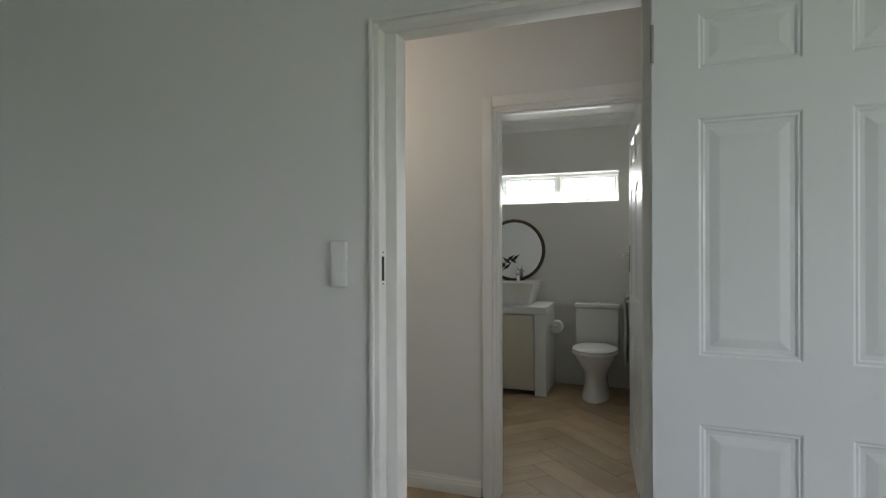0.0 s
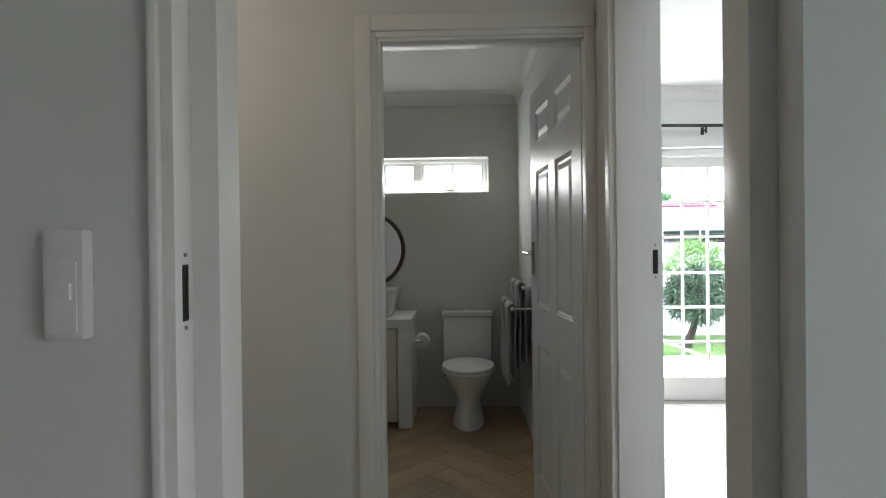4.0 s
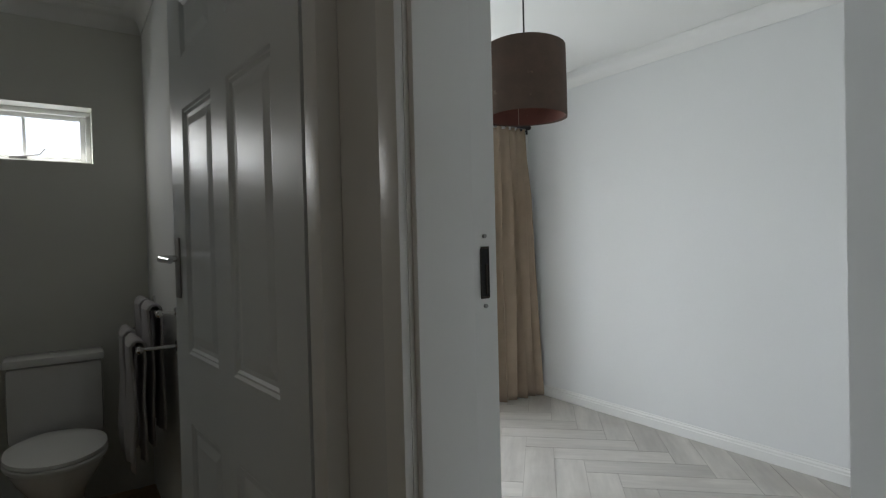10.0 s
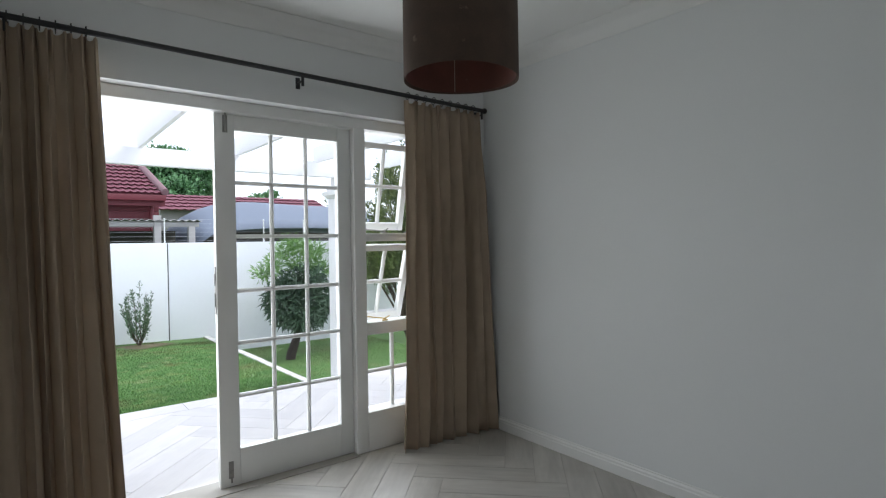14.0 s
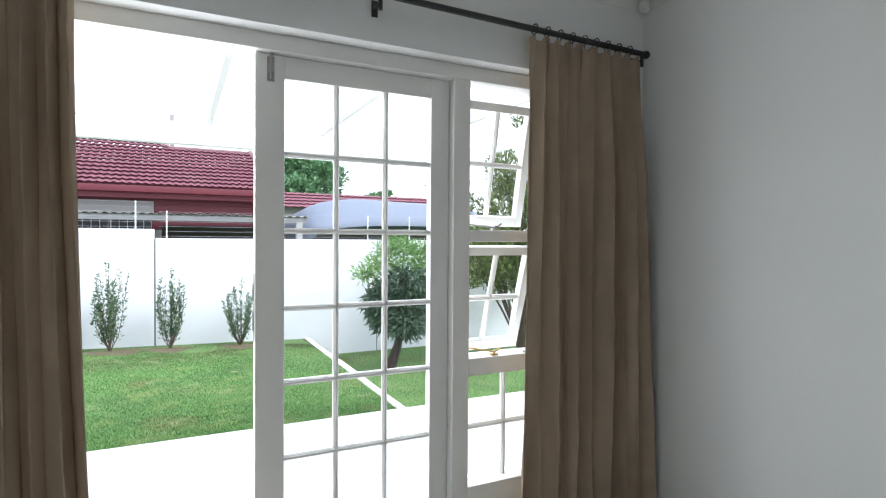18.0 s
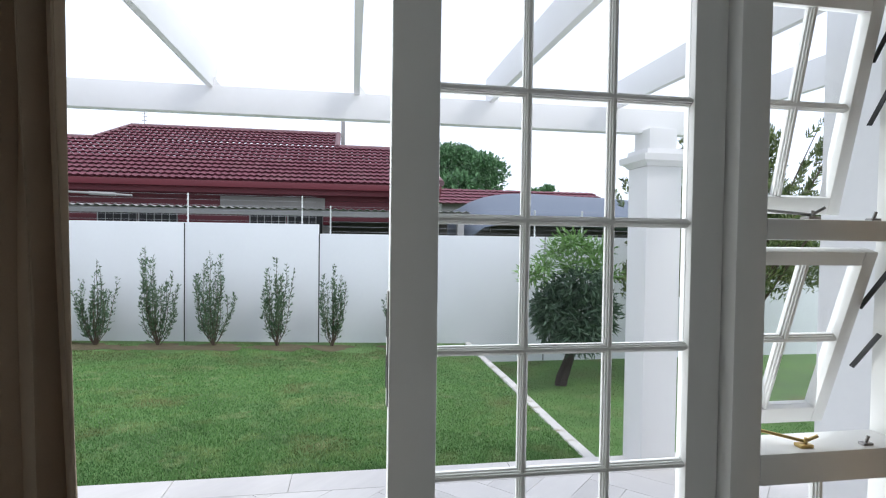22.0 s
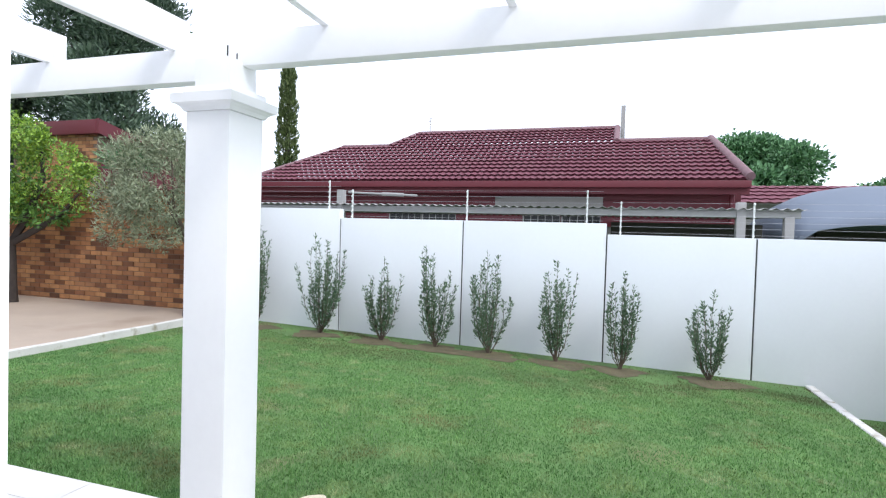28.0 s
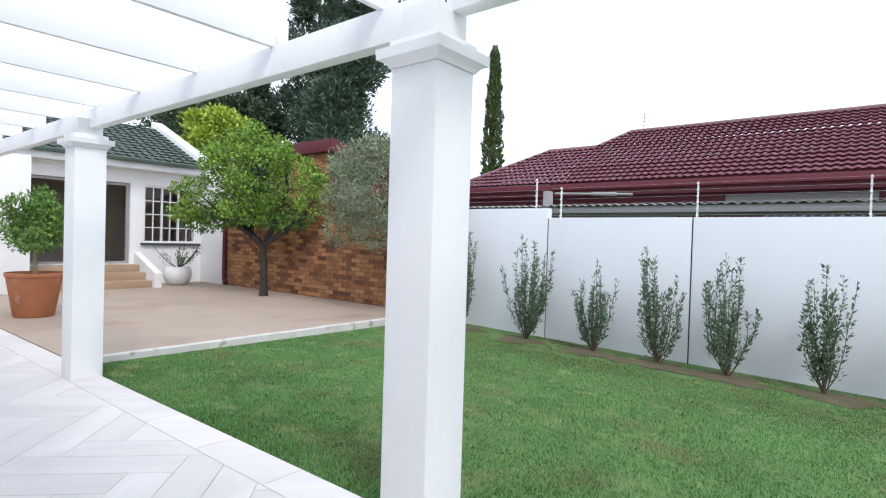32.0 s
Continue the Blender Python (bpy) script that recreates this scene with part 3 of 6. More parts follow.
for z in (1.868, 0.05):
    bm = bmesh.new()
    box(bm, 1.030, 1.056, Y0 - 0.004, Y0, z, z + 0.09, 0.002)
    tube(bm, (1.043, Y0 - 0.010, z + 0.005), (1.043, Y0 - 0.010, z + 0.10 if z > 1 else z - 0.02), 0.005)
    box(bm, 1.036, 1.050, Y0 - 0.018, Y0 - 0.004, z + 0.03, z + 0.045, 0.002)
    part("flush_bolt", bm, M["steel"], leaf, "dull steel bolt", smooth=True)
bm = bmesh.new()
box(bm, 0.9852, 0.989, 5.330, 5.352, 0.92, 1.17, 0.001)
part("lock_plate", bm, M["steel"], leaf, "steel lock face plate")
for z0, z1 in ((1.07, 1.13), (0.96, 1.03)):
    bm = bmesh.new()
    box(bm, 0.9838, 0.9856, 5.334, 5.348, z0, z1)
    part("lock_slot", bm, M["dark"], leaf)


side = structure(new("window_2"), "white timber window of two top-hung sashes, pushed open, over a fixed light")


def sash(z0, z1, angle):
    """A top-hung sash of the side window, pushed open."""
    w, h = 0.388, z1 - z0
    f = 0.038
    root = boxes("window_sash", FR, side, (0, f, -0.02, 0.02, -h, 0), (w - f, w, -0.02, 0.02, -h, 0), (f, w - f, -0.0195, 0.0195, -f, -0.0005), (f, w - f, -0.0195, 0.0195, -h + 0.0005, -h + f + 0.01), bevel=0.003, label="top-hung sash, pushed open")
    glazed(root, f, w - f, 0, -h + f + 0.01, -f, 2, 2, bar=0.024)
    root.matrix_world = pose(1.862, 5.385, z1, angle, 0, 0)
    for dz in (0.02, 0.18):
        arm = bmesh.new()
        box(arm, w + 0.002, w + 0.005, -0.06 - dz * 0.2, -0.046 - dz * 0.2, -0.14 - dz, -0.02 - dz)
        for v in arm.verts:
            v.co.y += (v.co.z + 0.02 + dz) * -0.35
        part("friction_stay", arm, M["black_metal"], root, "dark steel stay arm")


sash(1.352, 1.918, 12.5)
sash(0.752, 1.268, 17.5)
glazed(side, 1.852, 2.275, 5.345, 0.24, 0.715, 2, 2, bar=0.024)
for z, m in ((1.340, "steel"), (0.790, "brass")):
    stay = tagged(new("window_stay"), "small metal window stay resting on the transom", "window stay", "window stays")
    bm = bmesh.new()
    tube(bm, (1.875, 5.40, z + 0.030), (2.0, 5.315, z + 0.012), 0.004)
    tube(bm, (2.0, 5.315, z + 0.012), (2.022, 5.300, z + 0.030), 0.004)
    part("arm", bm, M[m], stay, smooth=True)
    bm = bmesh.new()
    box(bm, 1.978, 2.012, 5.300, 5.325, z - 0.001, z + 0.008, 0.002)
    tube(bm, (2.0, 5.312, z + 0.006), (2.0, 5.312, z + 0.022), 0.004)
    part("pin_plate", bm, M[m], stay, smooth=True)
    bm = bmesh.new()
    box(bm, 2.148, 2.176, 5.296, 5.314, z - 0.001, z + 0.006, 0.002)
    tube(bm, (2.162, 5.305, z + 0.005), (2.166, 5.302, z + 0.022), 0.004)
    part("peg", bm, M["steel"], stay, smooth=True)

# ---- doors ----
def panel_door(name, label, w, m, hinge_side=0, handle=None):
    """A six-panel moulded door leaf, local x along its width, y its thickness, z up; m: its pose."""
    root = tagged(new(name), label, "door")
    t, h = 0.036, 2.0
    st, mu = 0.115, 0.102
    pw = (w - 2 * st - mu) / 2
    cols = [(st, st + pw), (st + pw + mu, w - st)]
    rows = [(0.19, 0.810), (0.990, 1.618), (1.748, 1.895)]
    bm = bmesh.new()
    xs = sorted({0, w, *(v for c in cols for v in c)})
    zs = sorted({0.006, h, *(v for r in rows for v in r)})
    for a, b in zip(xs, xs[1:]):
        for c, d in zip(zs, zs[1:]):
            hole = any(abs(a - p[0]) < 1e-6 for p in cols) and any(abs(c - r[0]) < 1e-6 for r in rows)
            if not hole:
                box(bm, a, b, 0, t, c, d)
    bmesh.ops.remove_doubles(bm, verts=bm.verts, dist=1e-5)
    body = part("leaf_body", bm, M["door"], root)
    for x0, x1 in cols:
        for z0, z1 in rows:
            bm = bmesh.new()
            for y, s in ((0.0, 1), (t, -1)):
                loops = [(0.0, 0.0), (0.006, 0.004), (0.010, 0.0035), (0.016, 0.0075), (0.026, 0.008), (0.046, 0.004), (0.05, 0.0034)]
                rings = [[bm.verts.new(c) for c in ((x0 + i, y + s * d, z0 + i), (x1 - i, y + s * d, z0 + i), (x1 - i, y + s * d, z1 - i), (x0 + i, y + s * d, z1 - i))] for i, d in loops]
                for p, q in zip(rings, rings[1:]):
                    for k in range(4):
                        bm.faces.new((p[k], p[(k + 1) % 4], q[(k + 1) % 4], q[k]))
                bm.faces.new(rings[-1])
            part("door_panel", bm, M["door"], root)
    for z in (0.22, 1.78):
        bm = bmesh.new()
        hx = 0.0 if hinge_side == 0 else w
        tube(bm, (hx, -0.004, z), (hx, -0.004, z + 0.10), 0.006)
        box(bm, hx - 0.001, hx + 0.001 + 0.002, 0.0, t * 0.8, z, z + 0.10)
        part("hinge", bm, M["steel"], root, "small steel butt hinge", smooth=True)
    if handle:
        hx, hz, way = handle
        for side in (0, 1):
            y = -0.0 if side == 0 else t
            s = -1 if side == 0 else 1
            bm = bmesh.new()
            box(bm, hx - 0.019, hx + 0.019, min(y, y + s * 0.006), max(y, y + s * 0.006), hz - 0.105, hz + 0.055, 0.002)
            plate = part("handle_plate", bm, M["steel"], root, "dull steel lever plate", smooth=True)
            bm = bmesh.new()
            tube(bm, (hx, y + s * 0.006, hz), (hx, y + s * 0.045, hz), 0.009)
            tube(bm, (hx, y + s * 0.045, hz), (hx + way * 0.10, y + s * 0.045, hz - 0.004), 0.009, 0.007)
            part("lever", bm, M["chrome"], plate, "chrome lever", smooth=True)
    root.matrix_world = m
    return root


panel_door("door_1", "white six-panel door folded back against the wall", 0.80, pose(-0.073, 1.5996, 0, 0, 0, -3.0))
panel_door("door_2", "white six-panel bathroom door standing open", 0.806, pose(-0.0608, 2.765, 0, 0, 0, 94.8), handle=(0.762, 1.235, -1))

# lock keeps on the jambs
M["bronze"] = mat("tarnished_bronze", (0.07, 0.06, 0.05), 0.4, metal=0.8, vary=0.3, scale=60, bump=0.05)
def keep(name, face, x, y, z0, z1, parent):
    """A steel strike plate with its dark slot on a jamb; face: the axis that it looks along."""
    root = tagged(new(name), "steel strike plate let into the door jamb", "strike plate")
    def put(bm, u0, u1, d0, d1, za, zb, bevel=0.0):
        if face == "y":
            box(bm, x + u0, x + u1, y - d1, y - d0, za, zb, bevel)
        else:
            box(bm, x + d0, x + d1, y + u0, y + u1, za, zb, bevel)
    w = 0.0074
    bm = bmesh.new()
    for s in ((-w, -w + 0.0012, z0, z1 - 0.003), (w - 0.0012, w, z0 + 0.001, z1), (-w + 0.0012, w - 0.0012, z1 - 0.003, z1), (-w + 0.0012, w - 0.0012, z0, z0 + 0.003)):
        put(bm, s[0], s[1], 0.0, 0.002, s[2], s[3], 0.0004)
    part("plate", bm, M["bronze"], root, "tarnished strike plate")
    bm = bmesh.new()
    put(bm, -w + 0.0012, w - 0.0012, -0.001, 0.0006, z0 + 0.003, z1 - 0.003)
    part("slot", bm, M["dark"], root, "dark mortise")
    bm = bmesh.new()
    put(bm, w - 0.0065, w - 0.0035, 0.0006, 0.0026, z0 + 0.006, z1 - 0.024, 0.0008)
    part("lip", bm, M["bronze"], root)
    for z in (z0 - 0.010, z1 + 0.014):
        bm = bmesh.new()
        if face == "y":
            tube(bm, (x, y, z), (x, y - 0.003, z), 0.0028, n=14)
            box(bm, x - 0.0024, x + 0.0024, y - 0.0036, y - 0.0030, z - 0.0008, z + 0.0008)
        else:
            tube(bm, (x, y, z), (x + 0.003, y, z), 0.0028, n=14)
        part("screw", bm, M["steel"], root, "slotted steel screw")
    return root


keep("strike_plate", "y", 0.0574, 2.4998, 1.1844, 1.2554, None)
keep("strike_plate", "x", -0.9178, 1.662, 1.168, 1.250, None)

# ---- light switch ----
sw = tagged(new("light_switch"), "tall white plastic light switch on the wall", "light switch")
boxes("plate", M["switch"], sw, (-1.093, -1.035, 1.614, 1.639, 1.148, 1.302), bevel=0.007)
boxes("insert", M["switch"], sw, (-1.085, -1.043, 1.6115, 1.615, 1.158, 1.258), bevel=0.0015)
bm = bmesh.new()
box(bm, -1.062, -1.049, 1.606, 1.612, 1.205, 1.228, 0.0015)
part("rocker", bm, M["switch"], sw, smooth=True)

# ---- pendant lamp ----
def pendant(x, y):
    root = thing("pendant_lamp", "brown suede drum pendant lamp hanging from the ceiling", "lamp", at=(x, y, 0))
    bm = bmesh.new()
    lathe(bm, [(0.010, 2.425), (0.03, 2.428), (0.052, 2.442), (0.063, 2.465), (0.064, 2.479), (0.0, 2.4795)], 36)
    part("ceiling_rose", bm, M["steel"], root, "brushed steel ceiling rose", smooth=True)
    bm = bmesh.new()
    tube(bm, (0, 0, 2.13), (0, 0, 2.43), 0.004)
    part("cord", bm, M["black_metal"], root)
    bm = bmesh.new()
    n = 48
    rings = []
    for r, z in ((0.186, 1.815), (0.1865, 1.83), (0.186, 1.98), (0.185, 2.125), (0.1845, 2.135), (0.181, 2.135), (0.182, 1.98), (0.183, 1.816)):
        rings.append([bm.verts.new((r * (1 + 0.006 * math.sin(3 * a + z * 9)) * math.cos(a), r * math.sin(a), z + 0.003 * math.sin(2 * a))) for a in (2 * math.pi * k / n for k in range(n))])
    for p, q in zip(rings, rings[1:] + rings[:1]):
        for k in range(n):
            bm.faces.new((p[k], p[(k + 1) % n], q[(k + 1) % n], q[k]))
    shade = part("shade", bm, M["shade"], root, "worn brown suede drum shade", smooth=True)
    bm = bmesh.new()
    rings = [[bm.verts.new((r * math.cos(2 * math.pi * k / n), r * math.sin(2 * math.pi * k / n), z)) for k in range(n)] for r, z in ((0.1805, 1.822), (0.1795, 2.128), (0.1775, 2.128), (0.1785, 1.822))]
    for p, q in zip(rings, rings[1:] + rings[:1]):
        for k in range(n):
            bm.faces.new((p[k], p[(k + 1) % n], q[(k + 1) % n], q[k]))
    lining = part("lining", bm, M["lining"], root, "dark red-brown leather lining", smooth=True)
    bm = bmesh.new()
    for a in (1.0,):
        tube(bm, (0.177 * math.cos(a), 0.177 * math.sin(a), 1.824), (0.176 * math.cos(a), 0.176 * math.sin(a), 2.126), 0.0016, n=6)
    part("seam", bm, M["thread"], lining, "pale stitched seam")
    bm = bmesh.new()
    for k in range(3):
        a = 2 * math.pi * k / 3
        tube(bm, (0.02 * math.cos(a), 0.02 * math.sin(a), 2.12), (0.181 * math.cos(a), 0.181 * math.sin(a), 2.128), 0.002, n=6)
    tube(bm, (0, 0, 2.02), (0, 0, 2.13), 0.02, n=16)
    part("lamp_holder", bm, M["black_metal"], root)
    return root


pendant(1.335, 3.745)

# ---- curtains ----
def rod_z(x):
    """The height of the curtain rod, which hangs a little out of level."""
    return 2.200 - 0.014 * x


def curtain(name, x0, x1, y, z0, z1, folds, low=(0.0, 0.0), depth=0.045, seed=1, bulge=0.0, low_folds=5, label=""):
    """A pinch-pleated drape; low: how far its two edges stray at the hem."""
    rnd = random.Random(seed)
    root = tagged(new(name), label, "curtain", "bedroom curtains")
    n, rows = folds * 20, 40
    amp = [rnd.uniform(0.4, 1.45) for _ in range(folds + 2)]
    drift = [rnd.uniform(-0.22, 0.22) for _ in range(folds + 2)]
    second = [rnd.uniform(0.0, 0.40) for _ in range(folds + 2)]
    def between(q, f):
        k = min(int(f), folds)
        s = f - k
        s = s * s * (3 - 2 * s)
        return q[k] * (1 - s) + q[min(k + 1, folds + 1)] * s
    bm = bmesh.new()
    grid = []
    for j in range(rows + 1):
        v = j / rows
        z = z1 + (z0 - z1) * v
        row = []
        for i in range(n + 1):
            u = i / n
            f = folds * min(1.0, max(0.0, u + 0.030 * math.sin(2 * math.pi * u * 1.5 + seed) * math.sin(math.pi * u)))
            g = f + between(drift, f) * min(1.0, v * 1.3) + 0.06 * math.sin(3 * v + 7 * u)
            g += 0.06 * math.sin(2 * math.pi * g)
            wide = f * low_folds / folds + 0.35 * math.sin(2.2 * v + seed) + 0.25 * between(drift, f)
            wide += 0.085 * math.sin(2 * math.pi * wide)
            open_up = min(1.0, v * 3.5)
            merge = min(1.0, max(0.0, (v - 0.05) / 0.5))
            merge = merge * merge * (3 - 2 * merge)
            pleat = math.exp(-(v * 11) ** 2)
            body = depth * (0.40 + 0.60 * open_up) * ((1 - 0.30 * merge) * between(amp, f) * math.sin(2 * math.pi * g) + 0.38 * merge * math.sin(2 * math.pi * wide))
            fine = depth * between(second, f) * 0.25 * math.sin(4 * math.pi * g + 1.1 + 2 * v) * open_up
            top = 0.020 * pleat * math.cos(6 * math.pi * f) * (math.cos(2 * math.pi * f) > 0.2)
            yy = y - bulge * u ** 4 * min(1.0, 4 * v) + (1 - 0.55 * (bulge > 0) * u ** 4) * (body * (1 - 0.45 * pleat) + fine) + top
            xa, xb = x0 + low[0] * v ** 1.3, x1 + low[1] * v ** 1.3
            xx = xa + (xb - xa) * u + 0.10 * (x1 - x0) / folds * math.sin(4 * math.pi * g) * (0.35 + 0.65 * open_up)
            row.append(bm.verts.new((xx, yy, z + 0.010 * pleat * math.cos(2 * math.pi * f))))
        grid.append(row)
    for a, b in zip(grid, grid[1:]):
        for i in range(n):
            bm.faces.new((a[i], a[i + 1], b[i + 1], b[i]))
    cloth = part("drape", bm, M["curtain"], root, smooth=True)
    cloth.data.shade_smooth()
    so = cloth.modifiers.new("thickness", "SOLIDIFY")
    so.thickness = 0.003
    for k in range(folds):
        x = x0 + (x1 - x0) * (k + 0.25) / folds
        bm = bmesh.new()
        seg = 18
        ring = [Vector((x, 5.13 + 0.021 * math.cos(2 * math.pi * s / seg), rod_z(x) + 0.021 * math.sin(2 * math.pi * s / seg))) for s in range(seg)]
        for p, q in zip(ring, ring[1:] + ring[:1]):
            tube(bm, p, q, 0.0025, n=6, caps=False)
        tube(bm, (x, 5.13, rod_z(x) - 0.022), (x, 5.13, z1 - 0.004), 0.002, n=6)
        part("curtain_ring", bm, M["black_metal"], root, "black metal ring")
    return root


curtain("curtain", 2.052, 2.640, 5.13, 0.004, 2.136, 9, low=(-0.045, 0.100), seed=4, depth=0.052, bulge=0.05, label="floor-length taupe linen curtain, drawn back in pleats")
curtain("curtain", 0.10, 0.468, 5.13, 0.004, 2.166, 7, low=(0.0, 0.072), seed=9, bulge=0.055, low_folds=4, depth=0.055, label="floor-length taupe linen curtain, bunched beside the door")

rod = tagged(new("curtain_rod"), "black metal curtain rod with ball ends", "curtain rod")
bm = bmesh.new()
tube(bm, (0.10, 5.13, rod_z(0.10)), (2.690, 5.13, rod_z(2.69)), 0.0125, n=16)
part("pole", bm, M["black_metal"], rod, smooth=True)
for x in (0.105, 2.695):
    bm = bmesh.new()
    bmesh.ops.create_uvsphere(bm, u_segments=16, v_segments=10, radius=0.019, matrix=Matrix.Translation((x, 5.13, rod_z(x))))
    part("finial", bm, M["black_metal"], rod, smooth=True)
for x in (0.16, 1.395, 2.67):
    bm = bmesh.new()
    z = rod_z(x)
    tube(bm, (x, 5.2, z - 0.03), (x, 5.13, z - 0.03), 0.006)
    box(bm, x - 0.012, x + 0.012, 5.192, 5.20, z - 0.06, z, 0.002)
    tube(bm, (x, 5.13, z - 0.058), (x, 5.13, z - 0.008), 0.008)
    part("bracket", bm, M["black_metal"], rod, smooth=True)

# ---- alarm sensor ----
pir = tagged(new("alarm_sensor"), "small white corner motion sensor near the ceiling", "sensor")
bm = bmesh.new()
box(bm, -0.03, 0.03, -0.04, 0.0, -0.055, 0.055, 0.012)
part("case", bm, M["switch"], pir, smooth=True)
bm = bmesh.new()
lathe(bm, [(0.022, -0.035), (0.026, -0.01), (0.022, 0.012)], 20, (0, -0.028, -0.012))
part("lens", bm, M["ceramic"], pir, smooth=True)
pir.matrix_world = pose(2.715, 5.165, 2.405, -12, 0, -40) @ Matrix.Scale(0.72, 4)

# ---- bathroom ----
M["porcelain"] = M["ceramic"]
M["cream"] = mat("cream_cabinet_paint", (0.62, 0.58, 0.47), 0.45, vary=0.03)
M["mirror_glass"] = mat("mirror_silver", (0.86, 0.88, 0.88), 0.03, metal=1.0, vary=0.0, bump=0.0)
M["dark_wood"] = mat("dark_mirror_frame", (0.05, 0.032, 0.024), 0.5, vary=0.2, scale=20)
M["towel"] = mat("grey_towel", (0.40, 0.39, 0.40), 0.95, vary=0.1, scale=30, fine=400, bump=0.6)
M["paper"] = mat("toilet_paper", (0.80, 0.80, 0.79), 0.9, vary=0.02)
M["plantdark"] = leaf_mat("dark_houseplant", (0.012, 0.025, 0.012), (0.03, 0.055, 0.025))


def translucent(name, color):
    m = bpy.data.materials.new(name)
    m.use_nodes = True
    n, l = m.node_tree.nodes, m.node_tree.links
    n.clear()
    out, mix = n.new("ShaderNodeOutputMaterial"), n.new("ShaderNodeMixShader")
    a, b = n.new("ShaderNodeBsdfTranslucent"), n.new("ShaderNodeBsdfTransparent")
    a.inputs[0].default_value = (*color, 1)
    mix.inputs[0].default_value = 0.45
    l.new(a.outputs[0], mix.inputs[1])
    l.new(b.outputs[0], mix.inputs[2])
    l.new(mix.outputs[0], out.inputs[0])
    return m


M["obscure"] = translucent("obscured_glass", (0.92, 0.95, 0.97))

bw = structure(new("window_1"), "high white-framed bathroom window, one sash ajar")
for nm, s in (("window_frame", (-1.40, -0.28, 5.31, 5.37, 1.955, 1.98)), ("window_frame", (-1.40, -0.28, 5.31, 5.37, 1.70, 1.722)), ("window_frame", (-0.305, -0.28, 5.31, 5.37, 1.722, 1.955)), ("window_frame", (-1.40, -1.375, 5.31, 5.37, 1.722, 1.955)), ("mullion", (-0.862, -0.818, 5.31, 5.37, 1.722, 1.955))):
    boxes(nm, FR, bw, s, bevel=0.004)
for x0, x1, tilt in ((-1.375, -0.862, 0), (-0.818, -0.305, 9)):
    sashw = bmesh.new()
    f = 0.022
    for s in ((x0, x0 + f, 0, 0.03, -0.233, 0), (x1 - f, x1, 0, 0.03, -0.233, 0), (x0 + f, x1 - f, 0, 0.03, -f, 0), (x0 + f, x1 - f, 0, 0.03, -0.233, -0.233 + f), ((x0 + x1) / 2 - 0.007, (x0 + x1) / 2 + 0.007, 0.002, 0.028, -0.233 + f, -f)):
        box(sashw, *s, 0.002)
    sob = part("sash", sashw, FR, bw, smooth=True)
    sob.matrix_basis = pose(0, 5.335, 1.955, tilt, 0, 0)
    g = bmesh.new()
    box(g, x0 + f, x1 - f, 0.013, 0.017, -0.233 + f, -f)
    gob = part("pane", g, M["obscure"], sob)
    gob.visible_shadow = False
bm = bmesh.new()
tube(bm, (-0.60, 5.318, 1.730), (-0.50, 5.300, 1.745), 0.004)
tube(bm, (-0.50, 5.300, 1.745), (-0.475, 5.285, 1.775), 0.004)
box(bm, -0.62, -0.55, 5.306, 5.318, 1.722, 1.732, 0.001)
part("window_stay", bm, M["steel"], bw, "small metal stay", smooth=True)

vanity = tagged(new("vanity"), "white plastered washbasin unit with a cream cabinet door", "vanity")
boxes("counter", M["wall_in"], vanity, (-2.055, -0.855, 4.655, 5.195, 0.705, 0.768), bevel=0.008)
boxes("side_panel", M["wall_in"], vanity, (-0.955, -0.858, 4.66, 5.195, 0.002, 0.705), bevel=0.006)
boxes("back_fill", M["wall_in"], vanity, (-2.055, -0.955, 4.72, 5.195, 0.06, 0.704))
boxes("cabinet_door", M["cream"], vanity, (-1.50, -0.962, 4.672, 4.690, 0.045, 0.695), bevel=0.003)
boxes("cabinet_door", M["cream"], vanity, (-2.05, -1.506, 4.672, 4.690, 0.045, 0.695), bevel=0.003)

basin = tagged(new("washbasin"), "white ceramic vessel basin on the counter", "washbasin")
bm = bmesh.new()
def ring(x0, x1, y0, y1, z, r=0.03, n=5):
    pts = []
    for cx, cy, a0 in ((x1 - r, y1 - r, 0), (x0 + r, y1 - r, 90), (x0 + r, y0 + r, 180), (x1 - r, y0 + r, 270)):
        for k in range(n + 1):
            a = radians(a0 + 90 * k / n)
            pts.append(bm.verts.new((cx + r * math.cos(a), cy + r * math.sin(a), z + 0.012 * ((cx + r * math.cos(a) + 1.2) / 0.25) ** 2 * (z > 0.9))))
    return pts
rs = [ring(-1.40, -1.02, 4.78, 5.10, 0.769), ring(-1.41, -1.01, 4.77, 5.11, 0.79), ring(-1.455, -0.965, 4.725, 5.145, 0.945), ring(-1.458, -0.962, 4.722, 5.148, 0.955), ring(-1.44, -0.98, 4.74, 5.10, 0.953), ring(-1.42, -1.00, 4.76, 5.06, 0.83), ring(-1.36, -1.06, 4.80, 5.02, 0.80)]
for p, q in zip(rs, rs[1:]):
    for k in range(len(p)):
        bm.faces.new((p[k], p[(k + 1) % len(p)], q[(k + 1) % len(p)], q[k]))
bm.faces.new(rs[0][::-1])
bm.faces.new(rs[-1])
part("bowl", bm, M["ceramic"], basin, smooth=True)
tap = tagged(new("basin_tap"), "chrome mixer tap on the basin rim", "tap")
bm = bmesh.new()
lathe(bm, [(0.024, 0.0), (0.024, 0.006), (0.019, 0.010), (0.019, 0.085), (0.021, 0.09), (0.021, 0.105), (0.004, 0.112)], 20, (-1.19, 5.115, 0.962))
part("body", bm, M["chrome"], tap, smooth=True)
bm = bmesh.new()
